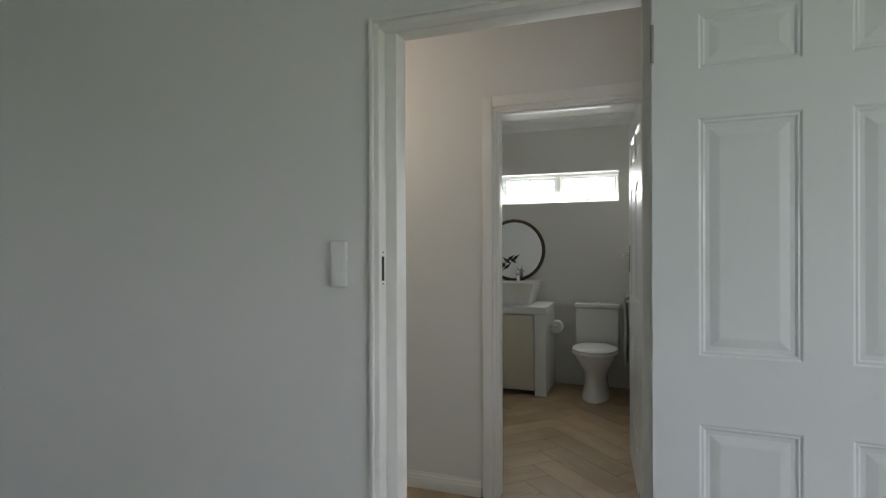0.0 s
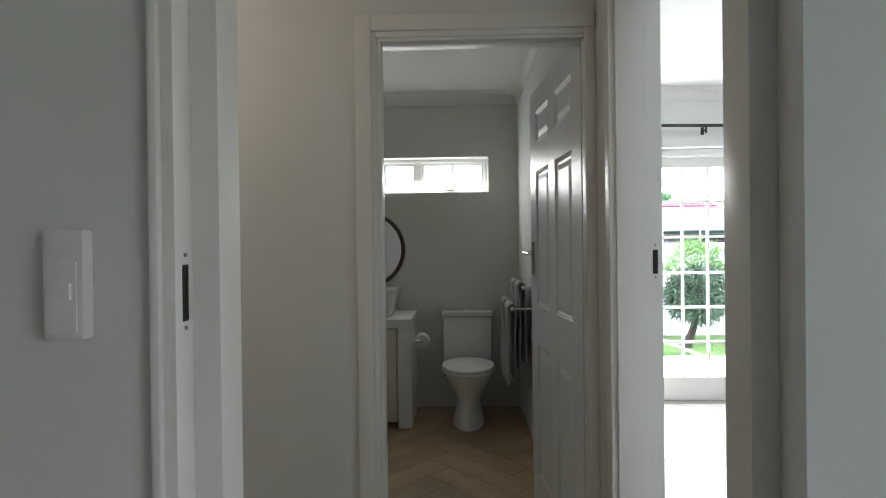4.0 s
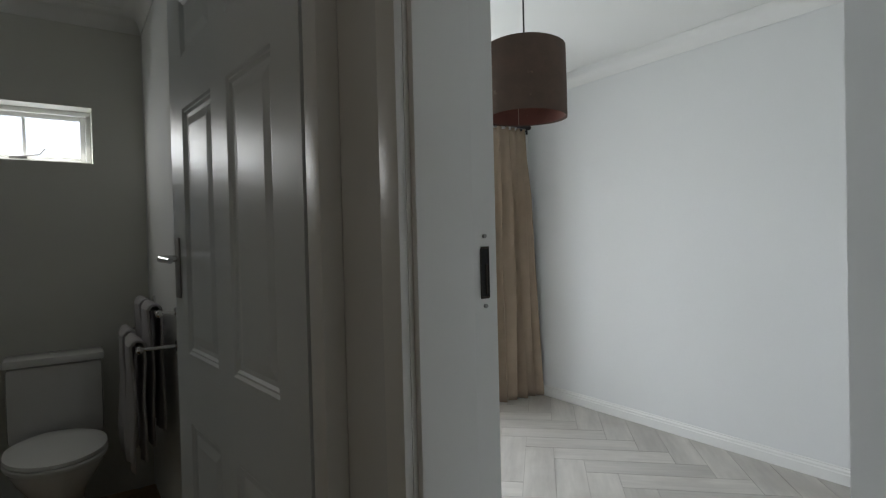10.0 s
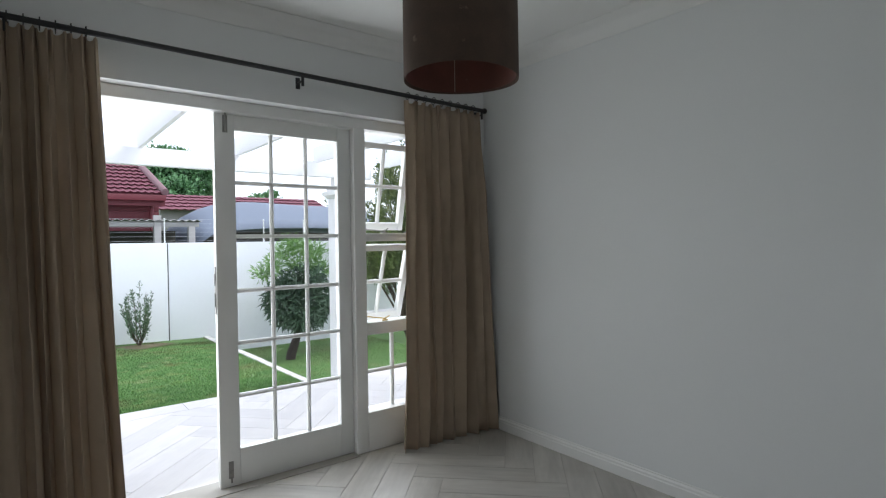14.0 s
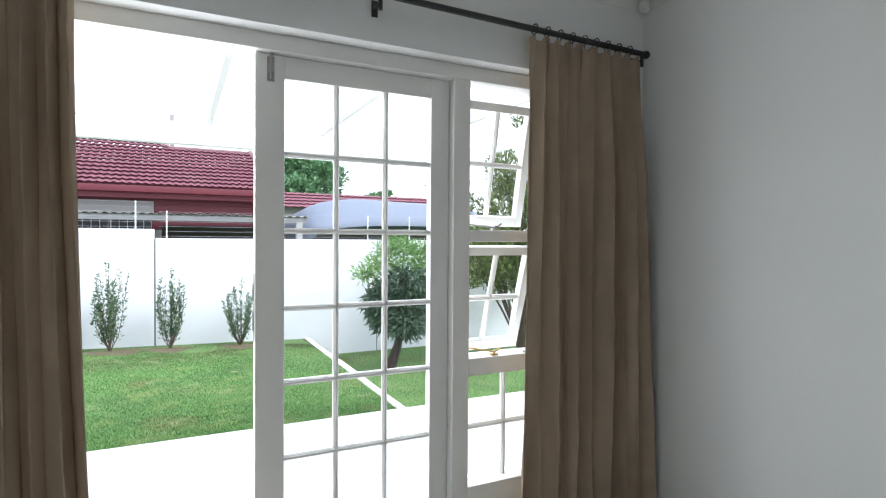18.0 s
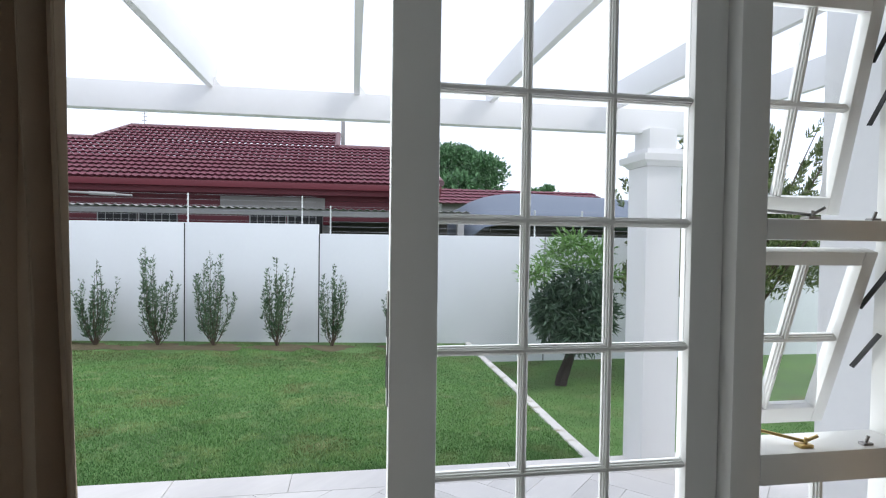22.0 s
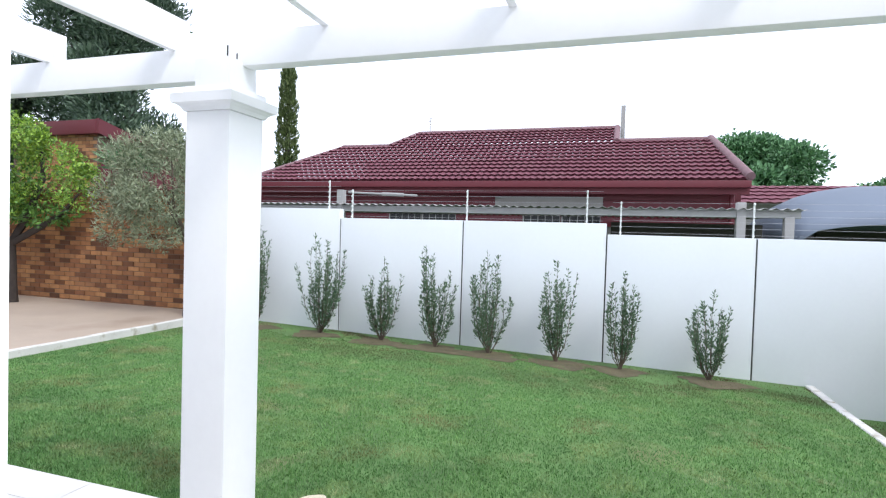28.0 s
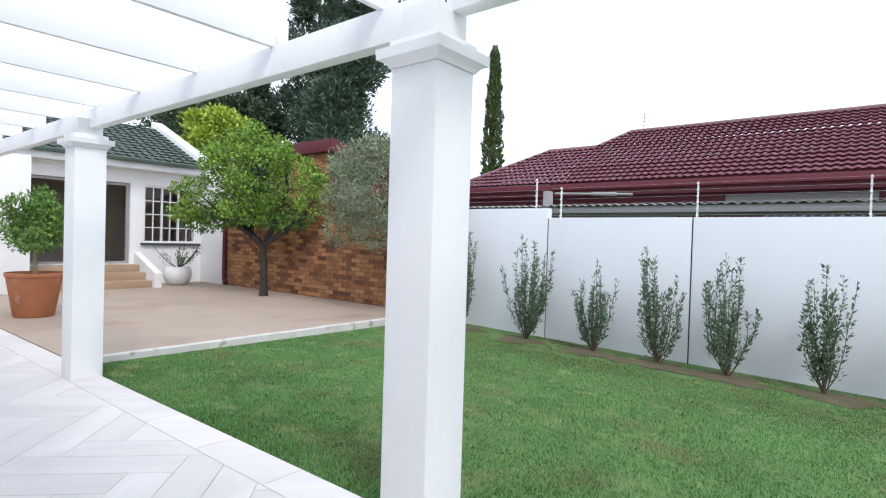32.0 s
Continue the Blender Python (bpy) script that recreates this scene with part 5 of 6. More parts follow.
def rosette_tree():
    rng = np.random.default_rng(11)
    root = thing("cabbage_tree", "small leaning tree with a dense dark crown and fresh green tips", "tree", at=(3.50, 10.6, -0.57))
    limbs("trunk", [[(0, 0, -0.02, 0.085), (0.02, 0, 0.10, 0.07), (0.10, 0, 0.32, 0.062), (0.16, 0, 0.55, 0.06), (0.14, 0, 1.25, 0.04)], [(0.14, 0, 0.5, 0.04), (0.35, 0.1, 0.8, 0.025), (0.5, 0.1, 1.1, 0.012)], [(0.14, 0, 0.5, 0.04), (-0.15, 0.05, 0.85, 0.025), (-0.3, 0, 1.1, 0.012)]], M["bark_dark"], root)
    blobs = [(0.13, 0, 0.92, 0.47, 0.45, 0.46, 3), (-0.18, -0.1, 0.92, 0.29, 0.28, 0.36, 1), (0.42, -0.1, 0.92, 0.28, 0.28, 0.38, 1), (0.1, -0.3, 0.66, 0.35, 0.22, 0.24, 0.8), (0.15, -0.2, 1.25, 0.38, 0.3, 0.24, 0.8)]
    p, v = clumps(rng, 5200, blobs, 0.55)
    leaves("crown", p, v * 0.8 + rng.normal(0, 0.45, p.shape) + (0, 0, -0.35), 0.13, 0.026, M["leaf_dark"], root, 5)
    centres = [(0.1, -0.05, 1.50), (-0.22, 0, 1.48), (0.40, 0, 1.52), (0.60, 0.05, 1.38), (-0.36, 0.05, 1.36), (0.25, 0.1, 1.72), (-0.05, 0.1, 1.68), (0.5, 0.1, 1.70), (0.1, 0, 1.80)]
    pts, ways = [], []
    for c in centres:
        for _ in range(260):
            d = rng.normal(size=3)
            d /= np.linalg.norm(d)
            d[2] = d[2] * 0.7 + 0.1
            r = rng.uniform(0.05, 0.26)
            pts.append(np.array(c) + d * r)
            ways.append(d + rng.normal(0, 0.25, 3))
    leaves("new_growth", np.array(pts), np.array(ways), 0.095, 0.021, M["leaf_new"], root, 6)


rosette_tree()


def bottlebrush():
    rng = np.random.default_rng(13)
    root = thing("bottlebrush_bush", "tall bottlebrush bush with olive-green tufts", "shrub", at=(5.75, 10.6, -0.57))
    paths, pts, ways = [], [], []
    for k in range(38):
        a = rng.uniform(0, 2 * math.pi)
        lean, top = rng.uniform(0.2, 1.5), rng.uniform(1.6, 3.75)
        path = [(lean * s ** 1.3 * math.cos(a), lean * s ** 1.3 * math.sin(a), top * s, 0.03 * (1 - 0.85 * s)) for s in np.linspace(0, 1, 6)]
        paths.append(path)
        for _ in range(9):
            s = rng.uniform(0.5, 1.0)
            c = np.array((lean * s ** 1.3 * math.cos(a), lean * s ** 1.3 * math.sin(a), top * s)) + rng.normal(0, 0.10, 3)
            way = np.array((math.cos(a) * 0.5, math.sin(a) * 0.5, 1.0)) + rng.normal(0, 0.3, 3)
            way /= np.linalg.norm(way)
            for u in rng.uniform(0, 0.36, 44):
                d = rng.normal(size=3)
                d -= way * (d @ way)
                d /= np.linalg.norm(d) + 1e-6
                q = d * 0.8 + way * 0.8
                pts.append(c + way * u + d * 0.03)
                ways.append(q)
    body = [(0, 0, 1.45, 0.7, 0.6, 0.45, 1.0), (-0.35, -0.1, 1.75, 0.6, 0.5, 0.5, 1.2), (0.4, 0.1, 1.85, 0.62, 0.5, 0.55, 1.2), (0.0, 0, 2.35, 0.5, 0.5, 0.65, 1.0), (-0.25, 0, 2.95, 0.22, 0.25, 0.42, 0.3), (0.35, 0, 3.0, 0.22, 0.25, 0.40, 0.3), (-0.75, 0, 1.35, 0.30, 0.3, 0.28, 0.4), (0.8, 0, 1.55, 0.35, 0.35, 0.35, 0.4)]
    body = [(b[0] * 1.5, b[1], b[2], b[3] * 1.3, b[4], b[5], b[6]) for b in body]
    more, out = clumps(rng, 20000, body, 0.25)
    pts += list(more)
    ways += list(out * 0.6 + rng.normal(0, 0.45, out.shape) + (0, 0, 0.7))
    limbs("branchwork", paths, M["bark"], root, n=6)
    leaves("foliage", np.array(pts), np.array(ways), 0.10, 0.024, M["leaf_brush"], root, 7)


bottlebrush()


def big_tree(name, label, at, blobs, n, leaf, material, trunk, seed, shell=0.6, up=0.2):
    rng = np.random.default_rng(seed)
    root = thing(name, label, "tree", at=at)
    limbs("trunk", trunk, M["bark_dark"], root)
    p, v = clumps(rng, n, blobs, shell)
    leaves("crown", p, v + rng.normal(0, 0.5, p.shape) + (0, 0, up), leaf[0], leaf[1], material, root, seed)
    return root


def stem(h, r):
    return [[(0, 0, 0, r), (0.05, 0, h * 0.3, r * 0.8), (0, 0, h * 0.65, r * 0.6), (0.05, 0, h, r * 0.15)]]



def lumpy(cx, cz, rx, rz, n, seed, base=0.5):
    """Blobs spread over a round crown."""
    q = random.Random(seed)
    out = [(cx, 0, cz, rx * 0.75, rx * 0.75, rz * 0.75, 2)]
    for _ in range(n):
        a, e = q.uniform(0, 6.28), q.uniform(-0.5, 1.4)
        k = q.uniform(0.25, 0.42)
        out.append((cx + rx * 0.72 * math.cos(a) * math.cos(e), rx * 0.72 * math.sin(a) * math.cos(e), cz + rz * 0.72 * math.sin(e), rx * k, rx * k, rz * k, k * 2))
    return out


big_tree("round_tree", "large round green tree behind the red-roofed house", (5.9, 31, -0.6), lumpy(0, 4.1, 3.3, 2.2, 20, 1), 20000, (0.22, 0.12), M["leaf_far"], stem(5, 0.3), 31)
big_tree("sparse_tree", "thin leafy treetop over the roofs", (13.0, 38, -0.6), lumpy(0, 4.4, 1.6, 0.9, 6, 2), 700, (0.28, 0.12), M["leaf_far"], stem(5, 0.15), 32, 0.2)
big_tree("cypress", "slim columnar cypress behind the house", (-12.75, 25, -0.6), [(0.03 * math.sin(k * 2.1), 0, 0.8 + 0.62 * k, 0.46 * (1 - (k / 16) ** 2.4) + 0.07, 0.46 * (1 - (k / 16) ** 2.4) + 0.07, 0.55, 1) for k in range(15)], 9000, (0.20, 0.07), M["leaf_cypress"], stem(9, 0.15), 33, 0.75, 1.2)


def conifer(at, h, r, seed, label="tall dark conifer behind the walls"):
    q = random.Random(seed)
    blobs = []
    for k in range(26):
        s = k / 25
        rad = r * (1 - 0.55 * s) * q.uniform(0.75, 1.05)
        a = q.uniform(0, 6.28)
        blobs.append((rad * 0.55 * math.cos(a), rad * 0.55 * math.sin(a), h * (0.12 + 0.84 * s), rad * 0.55, rad * 0.55, h * 0.07, 1))
    return big_tree("conifer", label, at, blobs, 32000, (0.26, 0.07), M["leaf_conifer"], stem(h * 0.95, 0.3), seed, 0.5, 0.6)


conifer((-16.3, 20.5, -0.6), 12.5, 3.3, 51)
conifer((-19.6, 21.0, -0.6), 13.0, 3.2, 52)
conifer((-21.2, 19.0, -0.6), 8.5, 2.4, 53)
big_tree("yellow_green_tree", "yellow-green leafy tree behind the brick outbuilding", (-13.5, 13.0, -0.1), lumpy(0, 3.7, 1.1, 0.8, 12, 5), 6000, (0.13, 0.06), M["leaf_yellow"], stem(3.6, 0.1), 57, 0.4)
big_tree("leafy_tree", "broad green tree behind the green-roofed wing", (-22.0, 17.5, -0.6), lumpy(0, 5.5, 3.2, 2.3, 14, 3), 15000, (0.20, 0.09), M["leaf_grey"], stem(5, 0.25), 54)
fan = thing("palm_tuft", "green fan-palm tuft over the brick wall", "palm", at=(-9.6, 14.4, -0.6))
rng = np.random.default_rng(77)
d = rng.normal(size=(420, 3))
d /= np.linalg.norm(d, axis=1, keepdims=True)
d[:, 2] = abs(d[:, 2])
leaves("fronds", np.array((0, 0, 3.05)) + d * rng.uniform(0.15, 0.6, (420, 1)), d, 0.42, 0.04, M["leaf_far"], fan, 9)
limbs("trunk", [[(0, 0, 0, 0.14), (0, 0, 1.5, 0.12), (0, 0, 3.05, 0.10)]], M["bark"], fan)

# ---- tree stump ----
M["stumpbark"] = mat("pale_bark", (0.34, 0.27, 0.19), 0.9, vary=0.25, scale=20, fine=90, bump=0.6)
st = thing("tree_stump", "pale sawn tree stump in the lawn", "tree stump", at=(-0.785, 7.40, lawn_z(-0.785, 7.40) - 0.075))
bm = bmesh.new()
rings = []
for s, (r, z) in enumerate(((0.105, 0), (0.092, 0.04), (0.088, 0.085), (0.085, 0.098))):
    rings.append([bm.verts.new((r * (1 + 0.06 * math.sin(3 * a) + 0.03 * math.sin(7 * a)) * math.cos(a) + 0.25 * z, r * (1 + 0.06 * math.sin(3 * a)) * math.sin(a), z + 0.2 * z * math.cos(a))) for a in (2 * math.pi * k / 28 for k in range(28))])
for p, q in zip(rings, rings[1:]):
    for k in range(28):
        bm.faces.new((p[k], p[(k + 1) % 28], q[(k + 1) % 28], q[k]))
part("bark", bm, M["stumpbark"], st, smooth=True)
bm = bmesh.new()
top = [bm.verts.new(0.985 * Vector(v) + Vector((0, 0, 0.003))) for v in [(0.085 * (1 + 0.06 * math.sin(3 * a) + 0.03 * math.sin(7 * a)) * math.cos(a) + 0.0245, 0.085 * (1 + 0.06 * math.sin(3 * a)) * math.sin(a), 0.0995 + 0.0196 * math.cos(a)) for a in (2 * math.pi * k / 28 for k in range(28))]]
bm.faces.new(top)
M["cutwood"] = mat("sawn_wood", (0.66, 0.58, 0.43), 0.85, vary=0.2, scale=25, fine=120, bump=0.3)
part("sawn_face", bm, M["cutwood"], st, "pale sawn wood")

# ---- electric fence posts on the wall ----
for k, (x, z0) in enumerate(((-4.52, 1.545), (-3.29, 1.545), (-2.93, 1.42), (-1.29, 1.42), (0.21, 1.42), (0.60, 1.29), (2.0, 1.29), (3.6, 1.29), (4.35, 1.29), (5.4, 1.29), (6.6, 1.20))):
    fp = thing("fence_post", "white electric-fence post with insulators on the wall", "fence post", "electric fence posts", (x, 11.99, z0 - 0.005))
    bm = bmesh.new()
    box(bm, -0.008, 0.008, -0.010, 0.010, 0, 0.40, 0.002)
    part("post", bm, M["switch"], fp)
    for j in range(6):
        bm = bmesh.new()
        tube(bm, (0, -0.012, 0.03 + 0.07 * j), (0, -0.030, 0.03 + 0.07 * j), 0.014, 0.010, n=10)
        part("insulator", bm, M["switch"], fp, smooth=True)
M["wire"] = mat("fence_wire", (0.45, 0.45, 0.46), 0.4, metal=1.0)
fw = thing("fence_wires", "thin steel electric-fence wires", "wire")
for j in range(6):
    bm = bmesh.new()
    for a, b, z in ((-4.9, -3.1, 1.545), (-3.05, 0.4, 1.42), (0.5, 6.6, 1.29)):
        tube(bm, (a, 11.96, z + 0.03 + 0.07 * j), (b, 11.96, z + 0.03 + 0.07 * j), 0.0012, n=4)
    part("strand", bm, M["wire"], fw)

# ---- neighbouring house ----
M["redtile"] = mat("maroon_roof_tile", (0.185, 0.068, 0.089), 0.75, spec=0.22, vary=0.16, scale=3, fine=30, bump=0.3, stain=((0.20, 0.095, 0.105), 1.2, 0.55, 0.8))
M["maroon"] = mat("maroon_boards", (0.115, 0.012, 0.020), 0.55, vary=0.08, scale=2, fine=20)
M["greyboard"] = mat("grey_carport_metal", (0.33, 0.32, 0.31), 0.6, vary=0.08)
# near-black fill that stands for deep shade, not for real boarding
M["darkvoid"] = mat("dark_shade_fill", (0.05, 0.045, 0.04), 0.9, vary=0.2)
M["ridge"] = mat("grey_ridge_cap", (0.20, 0.115, 0.125), 0.7, vary=0.15)
M["greentile"] = mat("green_roof_tile", (0.055, 0.085, 0.065), 0.6, vary=0.2, scale=3, fine=30, bump=0.3)
M["net"] = mat("grey_blue_shade_net", (0.16, 0.19, 0.24), 0.8, vary=0.06, scale=2, fine=120, bump=0.1)
M["greywall"] = mat("grey_house_wall", (0.26, 0.25, 0.235), 0.8, vary=0.05)


def roof_slope(root, corner, along, up, n_along, n_up, material, outline=None, wave=0.028, lap=0.050, name="tile_course"):
    """Courses of wavy tiles on a slope: corner at the eave, along: a course's run, up: eave to ridge. outline(v): start and end of the course, 0..1."""
    c, a, u = Vector(corner), Vector(along), Vector(up)
    nrm = a.cross(u).normalized()
    if nrm.z < 0:
        nrm = -nrm
    for j in range(n_up):
        v0, v1 = j / n_up, (j + 1.12) / n_up
        s0, s1 = outline((j + 0.5) / n_up) if outline else (0, 1)
        bm = bmesh.new()
        cols = max(4, int(n_along * 5 * (s1 - s0)))
        rows = []
        for i in range(cols + 1):
            s = s0 + (s1 - s0) * i / cols
            h = wave * (0.5 + 0.5 * math.sin(2 * math.pi * s * n_along)) ** 1.3
            lo, hi = c + a * s + u * v0 + nrm * (h + lap), c + a * s + u * min(1, v1) + nrm * h * 0.8
            rows.append((bm.verts.new(lo - nrm * (lap + 0.01) + u.normalized() * 0.05), bm.verts.new(lo), bm.verts.new(hi)))
        for p, q in zip(rows, rows[1:]):
            bm.faces.new((p[0], q[0], q[1], p[1]))
            bm.faces.new((p[1], q[1], q[2], p[2]))
        me_ob = part(name, bm, material, root)
        me_ob.data.shade_smooth()
        me_ob.data.set_sharp_from_angle(angle=radians(50))


nh = thing("neighbour_house", "low house with a maroon tiled roof behind the wall", "house")
# lower roof, eave at y 17, ridge at y 19.3; upper part to y 20.3
def lower(v):
    return (1.55 * v / 11.56, 1 - 0.41 * v / 11.56)
roof_slope(nh, (-8.60, 17.0, 2.45), (11.56, 0, 0), (0, 2.30, 1.20), 76, 11, M["redtile"], lower)
roof_slope(nh, (-5.72, 19.28, 3.640), (6.19, 0, 0), (0, 1.02, 0.532), 41, 5, M["redtile"], lambda v: (0.11 * v, 1.0))
bm = bmesh.new()
tube(bm, (-5.10, 20.30, 4.18), (0.47, 20.30, 4.18), 0.06)
tube(bm, (-7.05, 19.31, 3.66), (-5.60, 19.31, 3.66), 0.06)
tube(bm, (0.45, 19.31, 3.66), (2.57, 19.31, 3.66), 0.06)
tube(bm, (-7.05, 19.31, 3.65), (-8.60, 17.0, 2.50), 0.05)
tube(bm, (-5.62, 19.31, 3.66), (-5.10, 20.30, 4.17), 0.06)
part("ridge_cap", bm, M["ridge"], nh, smooth=True)
bm = bmesh.new()
tube(bm, (2.57, 19.31, 3.67), (2.97, 16.98, 2.52), 0.09)
part("verge_tile", bm, M["ridge"], nh, smooth=True)
bm = bmesh.new()
tube(bm, (0.47, 20.30, 4.18), (0.47, 19.25, 3.64), 0.08)
part("verge_tile", bm, M["ridge"], nh, smooth=True)
boxes("gable_wall", M["greywall"], nh, (-7.0, 2.5, 20.6, 20.8, 2.0, 3.4))
boxes("gutter", M["maroon"], nh, (-8.7, 2.98, 16.90, 17.05, 2.30, 2.44), bevel=0.02)
boxes("fascia", M["maroon"], nh, (-8.7, 2.98, 17.06, 17.12, 2.18, 2.49))
for k in range(4):
    boxes("board", M["maroon"], nh, (-8.5, 2.90, 17.40 + 0.004 * (k % 2), 17.44, 1.50 + 0.19 * k, 1.685 + 0.19 * k), bevel=0.004)
boxes("house_wall", M["greywall"], nh, (-8.5, 2.9, 17.45, 20.6, -0.6, 2.40))
boxes("grey_infill", M["greywall"], nh, (-2.1, 0.25, 17.34, 17.398, 1.78, 2.13))
# white window frames, given grey so they look dim under the roof
for wx in (-4.70, -3.85, -1.46, -0.61):
    win = boxes("window", M["greyboard"], nh, (wx, wx + 0.82, 17.34, 17.39, 0.9, 1.76))
    for k in range(5):
        bm = bmesh.new()
        box(bm, wx + 0.03 + 0.16 * k, wx + 0.17 + 0.16 * k, 17.325, 17.338, 0.95, 1.71)
        part("pane", bm, M["dark"], win)
bm = bmesh.new()
tube(bm, (2.72, 17.3, 0.2), (2.72, 17.3, 2.3), 0.05)
part("downpipe", bm, M["maroon"], nh, smooth=True)
bm = bmesh.new()
box(bm, 0.55, 0.66, 20.22, 20.32, 3.4, 4.74, 0.005)
part("flue", bm, M["greyboard"], nh, "slim grey flue pipe")
bm = bmesh.new()
tube(bm, (-4.75, 20.3, 4.15), (-4.75, 20.3, 4.62), 0.010, n=6)
for z in (4.32, 4.42, 4.52, 4.60):
    tube(bm, (-4.82, 20.3, z), (-4.68, 20.3, z + 0.02), 0.008, n=6)
part("aerial", bm, M["greyboard"], nh, "thin roof aerial")

cp = thing("carport", "grey metal carport with corrugated roofing beside the house", "carport")
boxes("roof_beam", M["greyboard"], cp, (-9.0, 3.0, 13.95, 14.05, 1.60, 1.70), bevel=0.006)
bm = bmesh.new()
n = 352
rows = []
for i in range(n + 1):
    x = -9.05 + 12.1 * i / n
    z = 1.725 + 0.016 * math.sin(2 * math.pi * i / 4)
    rows.append((bm.verts.new((x, 13.88, z)), bm.verts.new((x, 16.9, z - 0.02))))
for p, q in zip(rows, rows[1:]):
    bm.faces.new((p[0], q[0], q[1], p[1]))
sheet = part("corrugated_roof", bm, M["greyboard"], cp)
so = sheet.modifiers.new("thickness", "SOLIDIFY")
so.thickness = 0.006
for x, top in ((-4.19, 1.98), (2.25, 1.82), (2.86, 1.62), (-8.8, 1.62)):
    boxes("post", M["greyboard"], cp, (x - 0.06, x + 0.06, 13.93, 14.06, -0.6, top), bevel=0.005)
# added dark sheet: stands for the shade beneath the carport roof
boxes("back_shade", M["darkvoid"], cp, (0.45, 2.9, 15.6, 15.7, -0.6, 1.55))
bm = bmesh.new()
tube(bm, (-4.0, 13.9, 1.93), (-2.7, 13.9, 1.88), 0.018, n=8)
tube(bm, (-3.35, 13.9, 1.905), (-2.95, 13.9, 1.89), 0.03, n=8)
part("lamp_arm", bm, M["greyboard"], cp, "slim pole lamp", smooth=True)

r2 = thing("far_house", "further house with a low maroon roof", "house")
roof_slope(r2, (4.0, 24, 2.45), (7.0, 0, 0), (0, 2.2, 0.75), 24, 5, M["redtile"])
boxes("house_wall", M["greywall"], r2, (4.2, 10.8, 24.4, 26.2, -0.6, 2.5))

net = thing("shade_net_carport", "domed blue-grey shade-net carport", "carport")
bm = bmesh.new()
rows = []
for i in range(25):
    u = i / 24
    row = []
    for j in range(13):
        v = j / 12
        x = 3.4 + 7.6 * u
        y = 15.6 + 3.6 * v
        arch = math.sin(math.pi * u ** 0.62) ** 0.6
        z = 1.26 + 1.12 * arch * (0.18 + 0.82 * math.sin(math.pi * (0.06 + 0.94 * v))) + 0.05 * math.sin(4 * math.pi * u) * math.sin(math.pi * v)
        row.append(bm.verts.new((x - 0.5 * v * (1 - u), y, z)))
    rows.append(row)
for p, q in zip(rows, rows[1:]):
    for j in range(12):
        bm.faces.new((p[j], q[j], q[j + 1], p[j + 1]))
ob = part("net", bm, M["net"], net, smooth=True)
ob.data.shade_smooth()
so = ob.modifiers.new("thickness", "SOLIDIFY")
so.thickness = 0.01
for x, y in ((3.6, 15.65), (7.2, 15.65), (10.6, 15.65), (3.3, 19.1), (10.6, 19.1)):
    bm = bmesh.new()
    tube(bm, (x, y, -0.6), (x, y, 1.27), 0.04, n=10)
    part("post", bm, M["greyboard"], net, smooth=True)
# added dark sheets that paint the gloom under the net
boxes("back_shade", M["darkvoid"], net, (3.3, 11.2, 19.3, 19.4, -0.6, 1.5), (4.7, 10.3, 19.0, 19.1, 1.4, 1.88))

# ---- own house: garden front and the far wing ----
fw_wall = structure(boxes("wall_house_outside", M["plaster"], None, (-12.6, -2.2, 5.20, 5.43, -0.3, 2.7)), "white-plastered house wall under the pergola")
structure(boxes("wall_house_outside_2", M["plaster"], None, (-2.2, 0.198, 5.402, 5.42, 0.0, 1.69), (-2.2, 0.198, 5.402, 5.42, 1.99, 2.75), (-2.2, -1.405, 5.402, 5.42, 1.69, 1.99), (-0.275, 0.198, 5.402, 5.42, 1.69, 1.99), (2.327, 4.2, 5.402, 5.42, 0.0, 2.75), (0.198, 2.327, 5.402, 5.42, 2.035, 2.75)), "white-plastered outside face of the house wall")
structure(boxes("wall_house_return", M["plaster"], None, (2.74, 4.2, 5.422, 6.05, -0.3, 2.75)), "white-plastered return wall of the house")
structure(boxes("wall_house_east", M["plaster"], None, (3.2, 4.2, 5.2, 5.42, -0.3, 2.7)), "white-plastered house wall")
structure(boxes("roof_slab", M["plaster"], None, (-12.6, 4.2, -3.2, 5.5, 2.62, 2.80)), "house roof edge")

wing = thing("house_wing", "white house wing with green tiled roof and glass door", "house")
WX = -11.65
def wallx_part(name, x0, x1, y0, y1, z0, z1, holes, material, root):
    bm = bmesh.new()
    cut = sorted({y0, y1, *(h[0] for h in holes), *(h[1] for h in holes)})
    for a, b in zip(cut, cut[1:]):
        z = z0
        for lo, hi in sorted((h[2], h[3]) for h in holes if h[0] <= a and h[1] >= b):
            if lo > z:
                box(bm, x0, x1, a, b, z, lo)
            z = hi
        if z < z1:
            box(bm, x0, x1, a, b, z, z1)
    bmesh.ops.remove_doubles(bm, verts=bm.verts, dist=1e-5)
    return part(name, bm, material, root)
wallx_part("front_wall", WX - 0.22, WX, 7.2, 11.72, -0.1, 2.40, [(8.35, 10.22, 0.42, 2.06), (10.48, 11.60, 0.85, 2.05)], M["plaster"], wing)
boxes("return_wall", M["plaster"], wing, (WX, -10.72, 11.72, 11.95, -0.1, 2.75), bevel=0.006)
# added shallow room behind the glass; its dark colours stand for dim indoor light
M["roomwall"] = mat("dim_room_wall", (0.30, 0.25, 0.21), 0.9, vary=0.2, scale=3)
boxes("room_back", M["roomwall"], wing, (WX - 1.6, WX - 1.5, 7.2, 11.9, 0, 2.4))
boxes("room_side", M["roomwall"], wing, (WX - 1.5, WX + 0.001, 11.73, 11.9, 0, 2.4))
